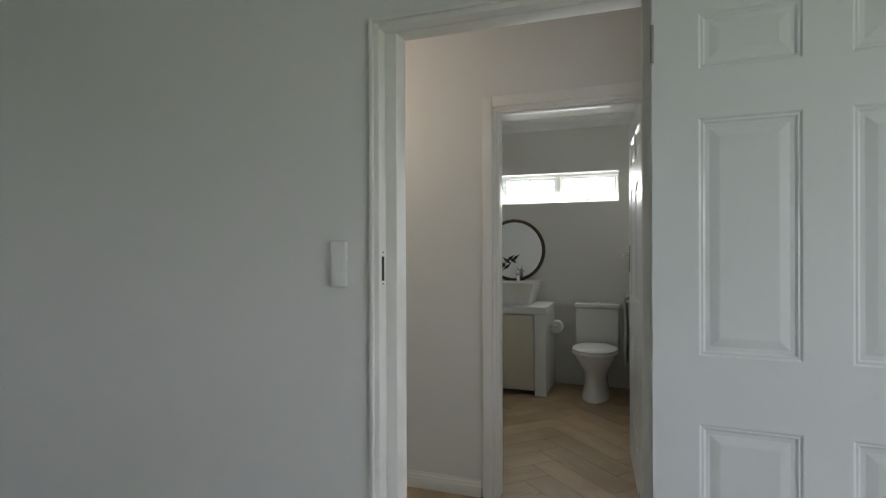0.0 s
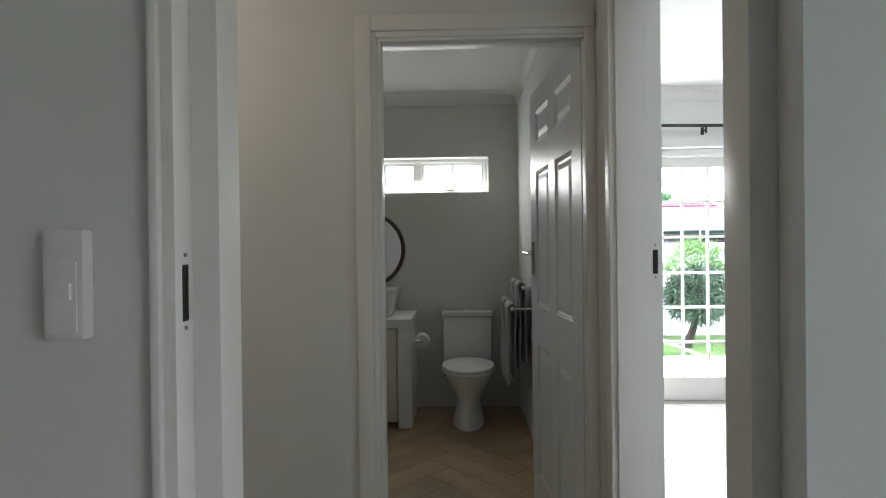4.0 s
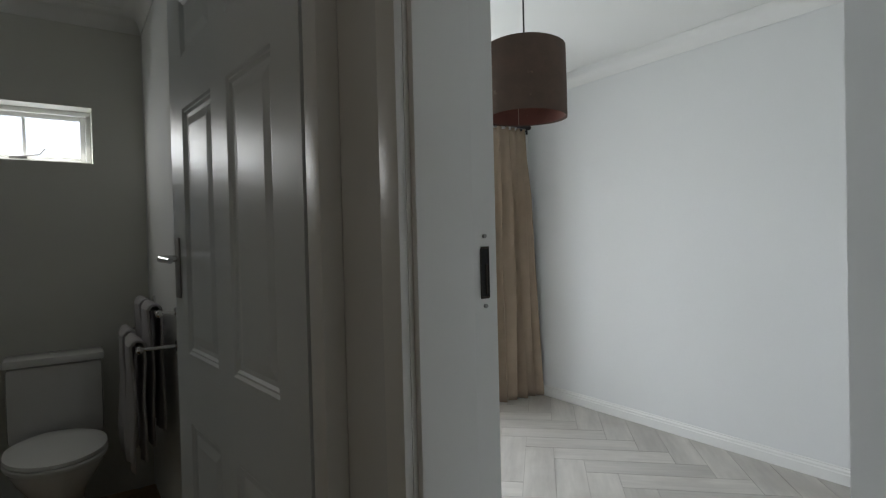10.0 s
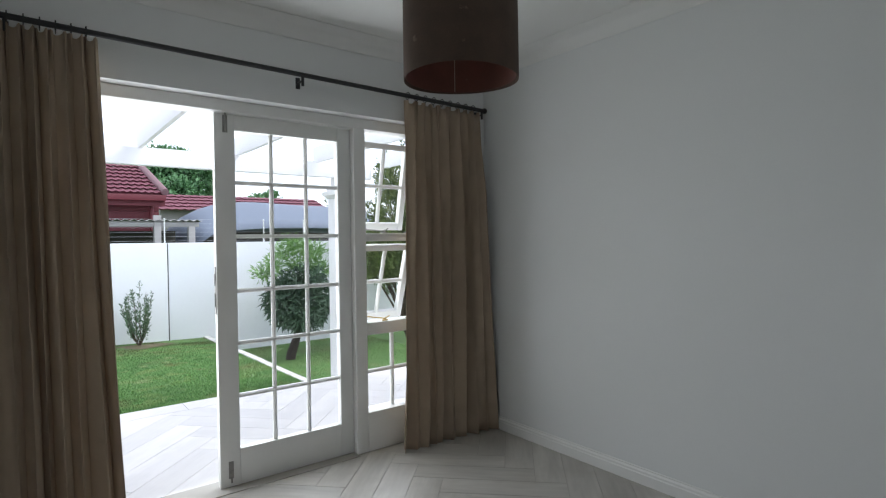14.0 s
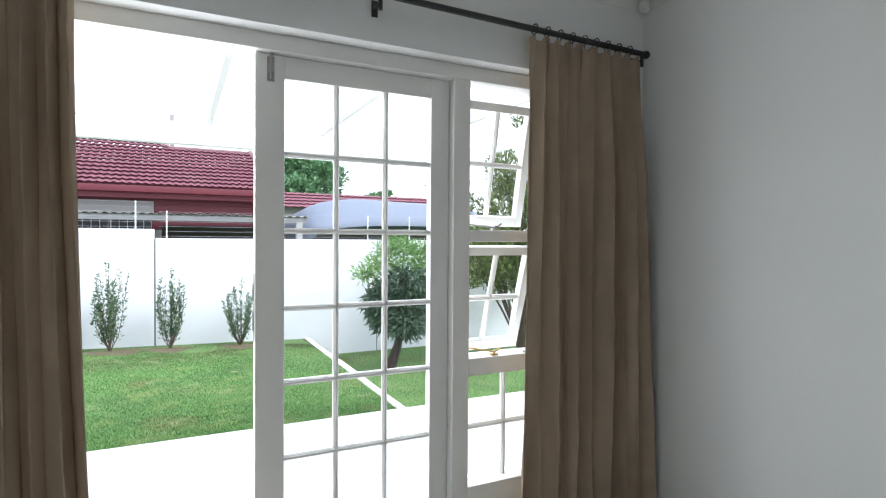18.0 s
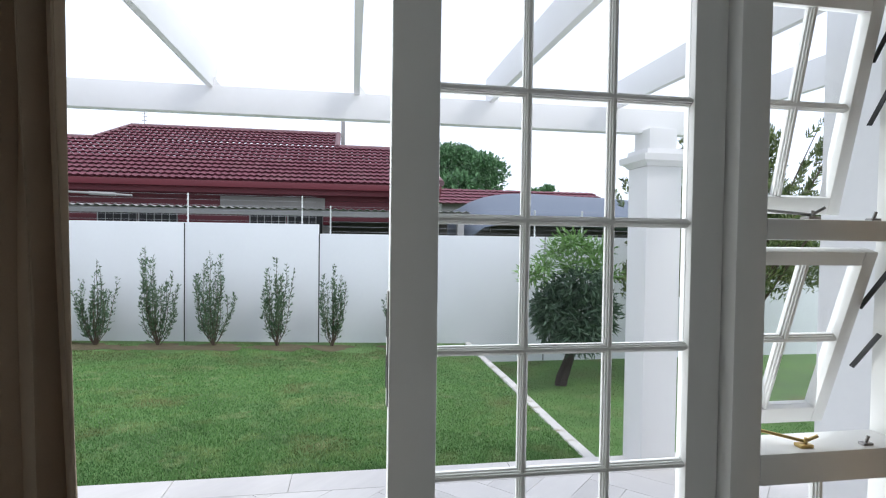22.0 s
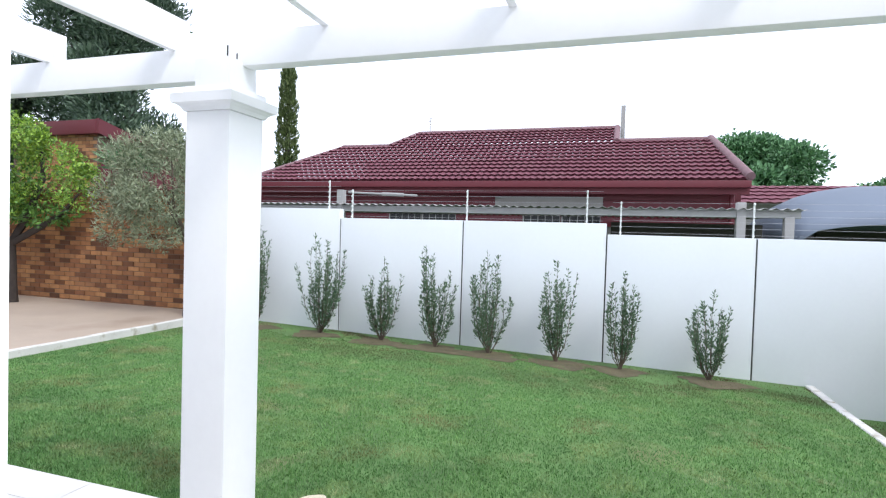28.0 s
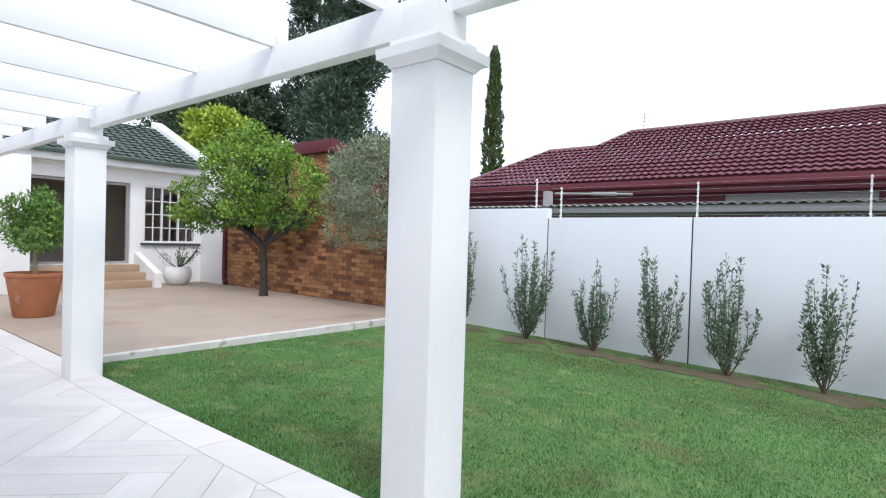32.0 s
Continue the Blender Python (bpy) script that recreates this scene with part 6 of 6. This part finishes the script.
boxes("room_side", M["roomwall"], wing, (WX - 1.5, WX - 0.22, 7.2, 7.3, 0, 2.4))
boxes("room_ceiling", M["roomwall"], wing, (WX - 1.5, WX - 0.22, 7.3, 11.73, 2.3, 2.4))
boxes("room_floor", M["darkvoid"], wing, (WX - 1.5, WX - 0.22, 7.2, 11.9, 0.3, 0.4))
door = wallx_part("sliding_door", WX - 0.10, WX - 0.04, 8.35, 10.22, 0.42, 2.06, [(8.41, 9.72, 0.47, 2.0), (9.78, 10.16, 0.47, 2.0)], M["greyboard"], wing)
door["label"] = "aluminium-framed glass sliding door"
bm = bmesh.new()
box(bm, WX - 0.075, WX - 0.07, 9.78, 10.16, 0.47, 2.0)
part("pane", bm, M["glass"], door)
win = wallx_part("window", WX - 0.09, WX - 0.03, 10.48, 11.60, 0.85, 2.05, [(10.52, 10.85, 0.89, 2.01), (10.88, 11.20, 0.89, 2.01), (11.23, 11.56, 0.89, 2.01)], M["frame"], wing)
win["label"] = "white steel window with small panes"
bm = bmesh.new()
for k in range(1, 4):
    box(bm, WX - 0.07, WX - 0.05, 10.52, 11.56, 0.89 + 0.28 * k - 0.009, 0.89 + 0.28 * k + 0.009)
for y in (10.69, 11.04, 11.40):
    box(bm, WX - 0.071, WX - 0.049, y - 0.009, y + 0.009, 0.89, 2.01)
part("glazing_bars", bm, M["frame"], win)
bm = bmesh.new()
box(bm, WX - 0.062, WX - 0.058, 10.52, 11.56, 0.89, 2.01)
part("pane", bm, M["glass"], win)
M["tealsill"] = mat("dark_sill_tiles", (0.05, 0.07, 0.08), 0.4)
boxes("window_sill", M["tealsill"], wing, (WX - 0.03, WX + 0.06, 10.42, 11.66, 0.80, 0.85), bevel=0.006)
boxes("eave_fascia", M["plaster"], wing, (WX - 0.02, WX + 0.30, 7.2, 11.60, 2.34, 2.48), bevel=0.01)
roof_slope(wing, (WX + 0.34, 11.60, 2.49), (0, -4.5, 0), (-2.6, 0, 1.15), 24, 14, M["greentile"], wave=0.022, lap=0.028)
boxes("gutter", M["greentile"], wing, (WX + 0.33, WX + 0.42, 7.2, 11.60, 2.465, 2.535), bevel=0.02, label="dark green gutter")
boxes("roof_infill", M["greentile"], wing, (WX - 0.2, WX + 0.25, 7.2, 11.60, 2.42, 2.50))
bm = bmesh.new()
v = [bm.verts.new(c) for c in ((WX + 0.36, 11.60, 2.40), (WX - 2.4, 11.60, 3.62), (WX - 2.4, 11.60, 3.30), (WX + 0.36, 11.60, 2.10), (WX + 0.36, 11.86, 2.40), (WX - 2.4, 11.86, 3.62), (WX - 2.4, 11.86, 3.30), (WX + 0.36, 11.86, 2.10))]
for f in ((0, 1, 2, 3), (7, 6, 5, 4), (0, 4, 5, 1), (1, 5, 6, 2), (2, 6, 7, 3), (3, 7, 4, 0)):
    bm.faces.new([v[k] for k in f])
for q in v:
    if q.co.z > 0:
        q.co.z += 0.22
part("parapet", bm, M["plaster"], wing)
boxes("side_block", M["plaster"], wing, (-11.0, -10.8, 5.43, 8.34, -0.1, 2.30), bevel=0.006)
M["steptile"] = mat("tan_step_tile", (0.42, 0.30, 0.20), 0.6, vary=0.12)
steps = thing("garden_steps", "three tan-tiled steps with a white side wall", "steps")
for k in range(3):
    boxes("step", M["steptile"], steps, (WX, WX + 0.30 * (3 - k), 8.2, 10.30, -0.02 + 0.14 * k, 0.13 + 0.14 * k), bevel=0.006)
bm = bmesh.new()
pts = [(WX, -0.02), (WX + 1.0, -0.02), (WX + 1.0, 0.28), (WX, 0.66)]
a = [bm.verts.new((x, 10.30, z)) for x, z in pts]
b = [bm.verts.new((x, 10.43, z)) for x, z in pts]
for k in range(4):
    bm.faces.new((a[k], a[(k + 1) % 4], b[(k + 1) % 4], b[k]))
bm.faces.new(a[::-1])
bm.faces.new(b)
part("side_wall", bm, M["plaster"], steps)

# brick building behind the yard wall
M["brick"] = mat("brown_face_brick", (0.29, 0.135, 0.065), 0.9, vary=0.22, scale=10, fine=70, bump=0.5)
n, l = M["brick"].node_tree.nodes, M["brick"].node_tree.links
info, geo, mixed, tone = n.new("ShaderNodeObjectInfo"), n.new("ShaderNodeNewGeometry"), n.new("ShaderNodeMath"), n.new("ShaderNodeValToRGB")
mixed.operation = "ADD"
wrapped = n.new("ShaderNodeMath")
wrapped.operation = "FRACT"
l.new(info.outputs["Random"], mixed.inputs[0])
l.new(geo.outputs["Random Per Island"], mixed.inputs[1])
l.new(mixed.outputs[0], wrapped.inputs[0])
l.new(wrapped.outputs[0], tone.inputs[0])
for k, c in enumerate(((0.40, 0.38, 0.42), (0.80, 0.72, 0.70), (1.15, 1.10, 1.0), (1.65, 1.75, 1.5), (2.2, 2.5, 2.3))):
    e = tone.color_ramp.elements[k] if k in (0, 1) and k < len(tone.color_ramp.elements) - 1 else tone.color_ramp.elements.new(min(1.0, 0.25 * k))
    e.position, e.color = 0.25 * k if k < 4 else 0.96, (*c, 1)
bs = n["Principled BSDF"]
tinted = n.new("ShaderNodeMix")
tinted.data_type, tinted.blend_type = "RGBA", "MULTIPLY"
tinted.inputs[0].default_value = 1.0
l.new(bs.inputs["Base Color"].links[0].from_socket, tinted.inputs[6])
l.new(tone.outputs[0], tinted.inputs[7])
l.new(tinted.outputs[2], bs.inputs["Base Color"])
M["mortar"] = mat("brown_mortar", (0.16, 0.11, 0.08), 0.95, vary=0.15, scale=20)
by = structure(boxes("wall_brick", M["mortar"], None, (-10.68, -4.97, 11.775, 11.99, -0.1, 1.78)), "brown face-brick yard wall")
bp = thing("brick_outbuilding", "brick outbuilding with a maroon fascia", "building")
rows = bmesh.new()
for j in range(22):
    for i in range(13):
        x0, z0 = -14.12 + 0.232 * i + (0.116 if j % 2 else 0), 1.50 + 0.086 * j
        if x0 > -14.0 and x0 + 0.222 < -11.19:
            box(rows, x0, x0 + 0.222, 14.988, 15.05, z0, z0 + 0.075)
tagged(part("brickwork", rows, M["brick"], bp), kind="stuff")
boxes("wall", M["mortar"], bp, (-14.0, -11.2, 15.0, 18.0, -0.3, 3.55), label="brown brick wall")
boxes("fascia", M["maroon"], bp, (-14.1, -11.1, 14.85, 15.0, 3.35, 3.68), bevel=0.01)
bm = bmesh.new()
v = [bm.verts.new(c) for c in ((-11.12, 14.86, 3.36), (-11.12, 18.0, 2.6), (-11.12, 18.0, 2.95), (-11.12, 14.86, 3.70), (-11.02, 14.86, 3.36), (-11.02, 18.0, 2.6), (-11.02, 18.0, 2.95), (-11.02, 14.86, 3.70))]
for f in ((0, 1, 2, 3), (7, 6, 5, 4), (0, 4, 5, 1), (1, 5, 6, 2), (2, 6, 7, 3), (3, 7, 4, 0)):
    bm.faces.new([v[k] for k in f])
part("side_fascia", bm, M["maroon"], bp)
boxes("side_wall", M["maroon"], bp, (-11.19, -11.13, 15.0, 18.0, 1.5, 3.0))
pipe = thing("downpipe", "maroon downpipe at the corner of the wing", "pipe")
bm = bmesh.new()
tube(bm, (-10.66, 11.73, 0.10), (-10.66, 11.73, 2.3), 0.045, n=14)
tube(bm, (-10.66, 11.73, 0.12), (-10.55, 11.70, 0.03), 0.045, n=14)
part("pipe", bm, M["maroon"], pipe, smooth=True)

# ---- pots ----
M["terracotta"] = mat("terracotta", (0.39, 0.145, 0.065), 0.8, vary=0.14, scale=6, fine=60, bump=0.2, stain=((0.55, 0.36, 0.28), 5, 0.62, 0.8))
pot = thing("terracotta_pot", "large terracotta pot on the paved yard", "pot", at=(-7.86, 7.66, -0.004))
bm = bmesh.new()
lathe(bm, [(0.20, 0), (0.215, 0.02), (0.288, 0.49), (0.302, 0.50), (0.306, 0.53), (0.300, 0.545), (0.282, 0.545), (0.272, 0.52), (0.258, 0.48)], 40)
part("bowl", bm, M["terracotta"], pot, smooth=True)
bm = bmesh.new()
lathe(bm, [(0.0001, 0.515), (0.266, 0.512)], 30)
part("soil", bm, M["bark_dark"], pot)
pt = thing("potted_citrus", "clipped round citrus bush growing in the pot", "shrub", at=(-7.86, 7.66, 0.48))
limbs("trunk", [[(0, 0, 0, 0.025), (0.01, 0, 0.2, 0.02), (0, 0, 0.5, 0.012)]], M["stumpbark"], pt)
rng = np.random.default_rng(19)
p, v = clumps(rng, 5200, [(0, 0, 0.58, 0.36, 0.36, 0.28, 1.3), (-0.28, 0.05, 0.50, 0.24, 0.24, 0.24, 0.7), (0.24, 0.1, 0.70, 0.24, 0.24, 0.26, 0.8), (0.05, -0.2, 0.82, 0.2, 0.2, 0.2, 0.5), (0.22, 0.0, 0.95, 0.16, 0.16, 0.18, 0.3), (-0.12, 0.1, 0.86, 0.18, 0.18, 0.16, 0.3), (-0.42, 0.0, 0.62, 0.14, 0.14, 0.14, 0.2), (0.38, -0.1, 0.48, 0.15, 0.15, 0.16, 0.25)], 0.4)
leaves("crown", p, v + rng.normal(0, 0.6, p.shape) + (0, 0, 0.2), 0.055, 0.027, M["leaf_pot"], pt, 20)
wp = thing("white_pot", "round white pot beside the steps", "pot", at=(-11.1, 10.95, -0.004))
bm = bmesh.new()
lathe(bm, [(0.15, 0), (0.22, 0.05), (0.275, 0.18), (0.27, 0.30), (0.23, 0.38), (0.22, 0.38), (0.21, 0.33)], 36)
part("bowl", bm, M["plaster"], wp, smooth=True)
bm = bmesh.new()
lathe(bm, [(0.0001, 0.335), (0.215, 0.335)], 24)
part("soil", bm, M["bark_dark"], wp)
ws = thing("potted_succulent", "sparse bare-stemmed plant in the white pot", "plant", at=(-11.1, 10.95, 0.33))
stems, pts, ways = [], [], []
for k in range(16):
    a = rng.uniform(0, 6.28)
    l = rng.uniform(0.25, 0.55)
    stems.append([(l * s * math.cos(a), l * s * math.sin(a), 0.5 * l * s + 0.25 * s * s * l * 2, 0.010 * (1 - 0.6 * s)) for s in (0, 0.35, 0.7, 1.0)])
    for _ in range(16):
        s = rng.uniform(0.45, 1.0)
        pts.append(np.array((l * s * math.cos(a), l * s * math.sin(a), 0.5 * l * s + 0.5 * s * s * l)) + rng.normal(0, 0.03, 3))
        ways.append(rng.normal(0, 1, 3) + (0, 0, 0.6))
limbs("branchwork", stems, M["bark"], ws, n=5)
leaves("foliage", np.array(pts), np.array(ways), 0.06, 0.022, M["leaf_shrub"], ws, 22)

# ---- floor tiles, last ----
herringbone(floor, "tile", 0.076, 2.75, 1.80, 5.28, 0.165, 0.66, 0.0, (0.1, 0.0))
herringbone(floor, "tile_warm", -2.06, -0.046, 2.82, 5.2, 0.165, 0.66, 0.0, (0.0, 0.0))
herringbone(floor, "tile_warm", -1.6, 0.076, 1.64, 2.82, 0.165, 0.66, 0.0, (0.0, 0.0))
herringbone(patio, "patio", -12.0, 4.2, 5.43, 6.95, 0.2, 0.8, -0.012, (0.0, 0.0))
for k in range(27):
    bm = bmesh.new()
    box(bm, -12.0 + 0.6 * k + 0.002, -11.4 + 0.6 * k - 0.002, 6.954, 7.168, -0.022, -0.012)
    part("border_tile", bm, M["patio"], patio)

# ---- bricks of the yard wall ----
rb = random.Random(6)
bl, bh = 0.222, 0.073
pl = bpy.data.meshes.new("brick")
bm = bmesh.new()
box(bm, 0, bl - 0.010, -0.006, 0.02, 0, bh - 0.010)
bm.to_mesh(pl)
bm.free()
pl.materials.append(M["brick"])
rest = bmesh.new()
for j in range(25):
    for i in range(26):
        x = -10.66 + i * bl + (0.5 * bl if j % 2 else 0)
        if x + bl > -4.97:
            continue
        z = -0.06 + j * bh
        if i % 26 >= 12 and 1 <= j <= 21:
            ob = new("brick", pl)
            ob.location = (x, 11.772 + rb.uniform(-0.002, 0.002), z)
            ob.parent = by
        else:
            box(rest, x, x + bl - 0.010, 11.766, 11.79, z, z + bh - 0.010)
tagged(part("brickwork", rest, M["brick"], by), kind="stuff")

# ---- grass ----
SHRUB_X = (-4.15, -3.17, -2.27, -1.54, -0.86, -0.06, 0.65, 1.56)
soil_bm = bmesh.new()
for k, sx in enumerate(SHRUB_X):
    ring = []
    for q in range(22):
        a = 2 * math.pi * q / 22
        r = 0.25 * (1 + 0.22 * math.sin(3 * a + k) + 0.12 * math.sin(7 * a + 2 * k))
        px, py = sx + 0.05 * math.sin(3 * k) + r * (1.5 + 0.3 * math.sin(5 * k)) * math.cos(a), min(11.92, 11.46 + r * math.sin(a))
        ring.append(soil_bm.verts.new((px, py, lawn_z(px, py) + 0.0066)))
    soil_bm.faces.new(ring)
tagged(part("bare_soil", soil_bm, M["soil"]), "bare brown soil round the young shrubs", "soil", kind="stuff")


def grass_mat():
    """Blades between two greens, with paler and browner patches across the lawn."""
    m = leaf_mat("grass_blade", (0.075, 0.20, 0.045), (0.20, 0.375, 0.115), 0.7)
    n, l = m.node_tree.nodes, m.node_tree.links
    bs, geo = n["Principled BSDF"], n.new("ShaderNodeNewGeometry")
    src = bs.inputs["Base Color"].links[0].from_socket
    for scale, lo, hi, tint in ((0.9, 0.45, 0.70, (0.065, 0.175, 0.045)), (3.2, 0.53, 0.70, (0.30, 0.37, 0.14)), (1.5, 0.57, 0.70, (0.22, 0.18, 0.08)), (9.0, 0.56, 0.72, (0.055, 0.15, 0.04)), (4.6, 0.60, 0.72, (0.40, 0.42, 0.22))):
        noise, cut, mix = n.new("ShaderNodeTexNoise"), n.new("ShaderNodeMapRange"), n.new("ShaderNodeMix")
        noise.inputs["Scale"].default_value, noise.inputs["Detail"].default_value = scale, 6
        l.new(geo.outputs["Position"], noise.inputs["Vector"])
        cut.inputs[1].default_value, cut.inputs[2].default_value, cut.inputs[4].default_value = lo, hi, 0.75
        l.new(noise.outputs[0], cut.inputs[0])
        mix.data_type = "RGBA"
        mix.inputs[7].default_value = (*tint, 1)
        l.new(cut.outputs[0], mix.inputs[0])
        l.new(src, mix.inputs[6])
        src = mix.outputs[2]
    # drier grass towards the wall, its brown darkened to include the shade there
    split, run, dry_shaded, noise, mul = n.new("ShaderNodeSeparateXYZ"), n.new("ShaderNodeMapRange"), n.new("ShaderNodeMix"), n.new("ShaderNodeTexNoise"), n.new("ShaderNodeMath")
    l.new(geo.outputs["Position"], split.inputs[0])
    l.new(split.outputs[1], run.inputs[0])
    run.inputs[1].default_value, run.inputs[2].default_value = 9.9, 11.6
    noise.inputs["Scale"].default_value, noise.inputs["Detail"].default_value = 2.1, 6
    spread = n.new("ShaderNodeMapRange")
    spread.inputs[1].default_value, spread.inputs[2].default_value, spread.inputs[3].default_value = 0.42, 0.62, 0.12
    l.new(noise.outputs[0], spread.inputs[0])
    l.new(geo.outputs["Position"], noise.inputs["Vector"])
    mul.operation = "MULTIPLY"
    l.new(run.outputs[0], mul.inputs[0])
    l.new(spread.outputs[0], mul.inputs[1])
    dry_shaded.data_type = "RGBA"
    dry_shaded.inputs[7].default_value = (0.105, 0.075, 0.034, 1)
    l.new(mul.outputs[0], dry_shaded.inputs[0])
    l.new(src, dry_shaded.inputs[6])
    l.new(dry_shaded.outputs[2], bs.inputs["Base Color"])
    return m


def grass(n, seed):
    rng = np.random.default_rng(seed)
    y = 7.18 + 4.72 * rng.uniform(0, 1, n) ** 1.35
    x = -4.82 + (kerb_x(7.18) + 4.78 + 0.22 * (y - 7.18) / 4.72) * rng.uniform(0, 1, n)
    extra = rng.uniform(0, 1, n) < 0.16
    x = np.where(extra, rng.uniform(2.64, 5.5, n), x)
    z = np.array([lawn_z(a, b) for a, b in zip(x, y)])
    patchy = np.sin(1.7 * x + 0.6 * np.sin(2.3 * y)) * np.sin(1.9 * y + 0.8 * np.sin(1.3 * x))
    keep_it = np.ones(n, bool)
    for k, sx in enumerate(SHRUB_X):
        d = np.hypot((x - sx - 0.05 * np.sin(3 * k)) / (1.5 + 0.3 * math.sin(5 * k)), y - 11.46)
        keep_it &= (d > 0.27 + 0.07 * np.sin(9 * x + 4 * y)) | (rng.uniform(0, 1, n) < 0.12)
    bare = np.sin(3.1 * x + 1.3 * np.sin(2.7 * y)) + np.sin(5.3 * x + 2.1) * 0.5 + (y - 11.28) * 2.6
    keep_it &= ~((bare > 0.8) & (rng.uniform(0, 1, n) < 0.85) & (x < 2.5))
    x, y, z, patchy = x[keep_it], y[keep_it], z[keep_it], patchy[keep_it]
    n = len(x)
    h = 0.016 * rng.uniform(0.5, 1.3, n) * (1 + 0.10 * patchy)
    a = rng.uniform(0, 2 * np.pi, n)
    lean = rng.uniform(0.1, 0.9, n) * h
    w = 0.0034
    p0 = np.stack([x - w * np.sin(a), y + w * np.cos(a), z - 0.002], 1)
    p1 = np.stack([x + w * np.sin(a), y - w * np.cos(a), z - 0.002], 1)
    p2 = np.stack([x + lean * np.cos(a), y + lean * np.sin(a), z + h], 1)
    verts = np.stack([p0, p1, p2], 1).reshape(-1, 3)
    me = bpy.data.meshes.new("grass")
    me.vertices.add(3 * n)
    me.vertices.foreach_set("co", verts.ravel())
    me.loops.add(3 * n)
    me.loops.foreach_set("vertex_index", np.arange(3 * n, dtype=np.int32))
    me.polygons.add(n)
    me.polygons.foreach_set("loop_start", np.arange(0, 3 * n, 3, dtype=np.int32))
    me.update(calc_edges=True)
    me.materials.append(grass_mat())
    return tagged(new("grass", me), "short mown green grass", "grass", kind="stuff")


grass(400000, 3)
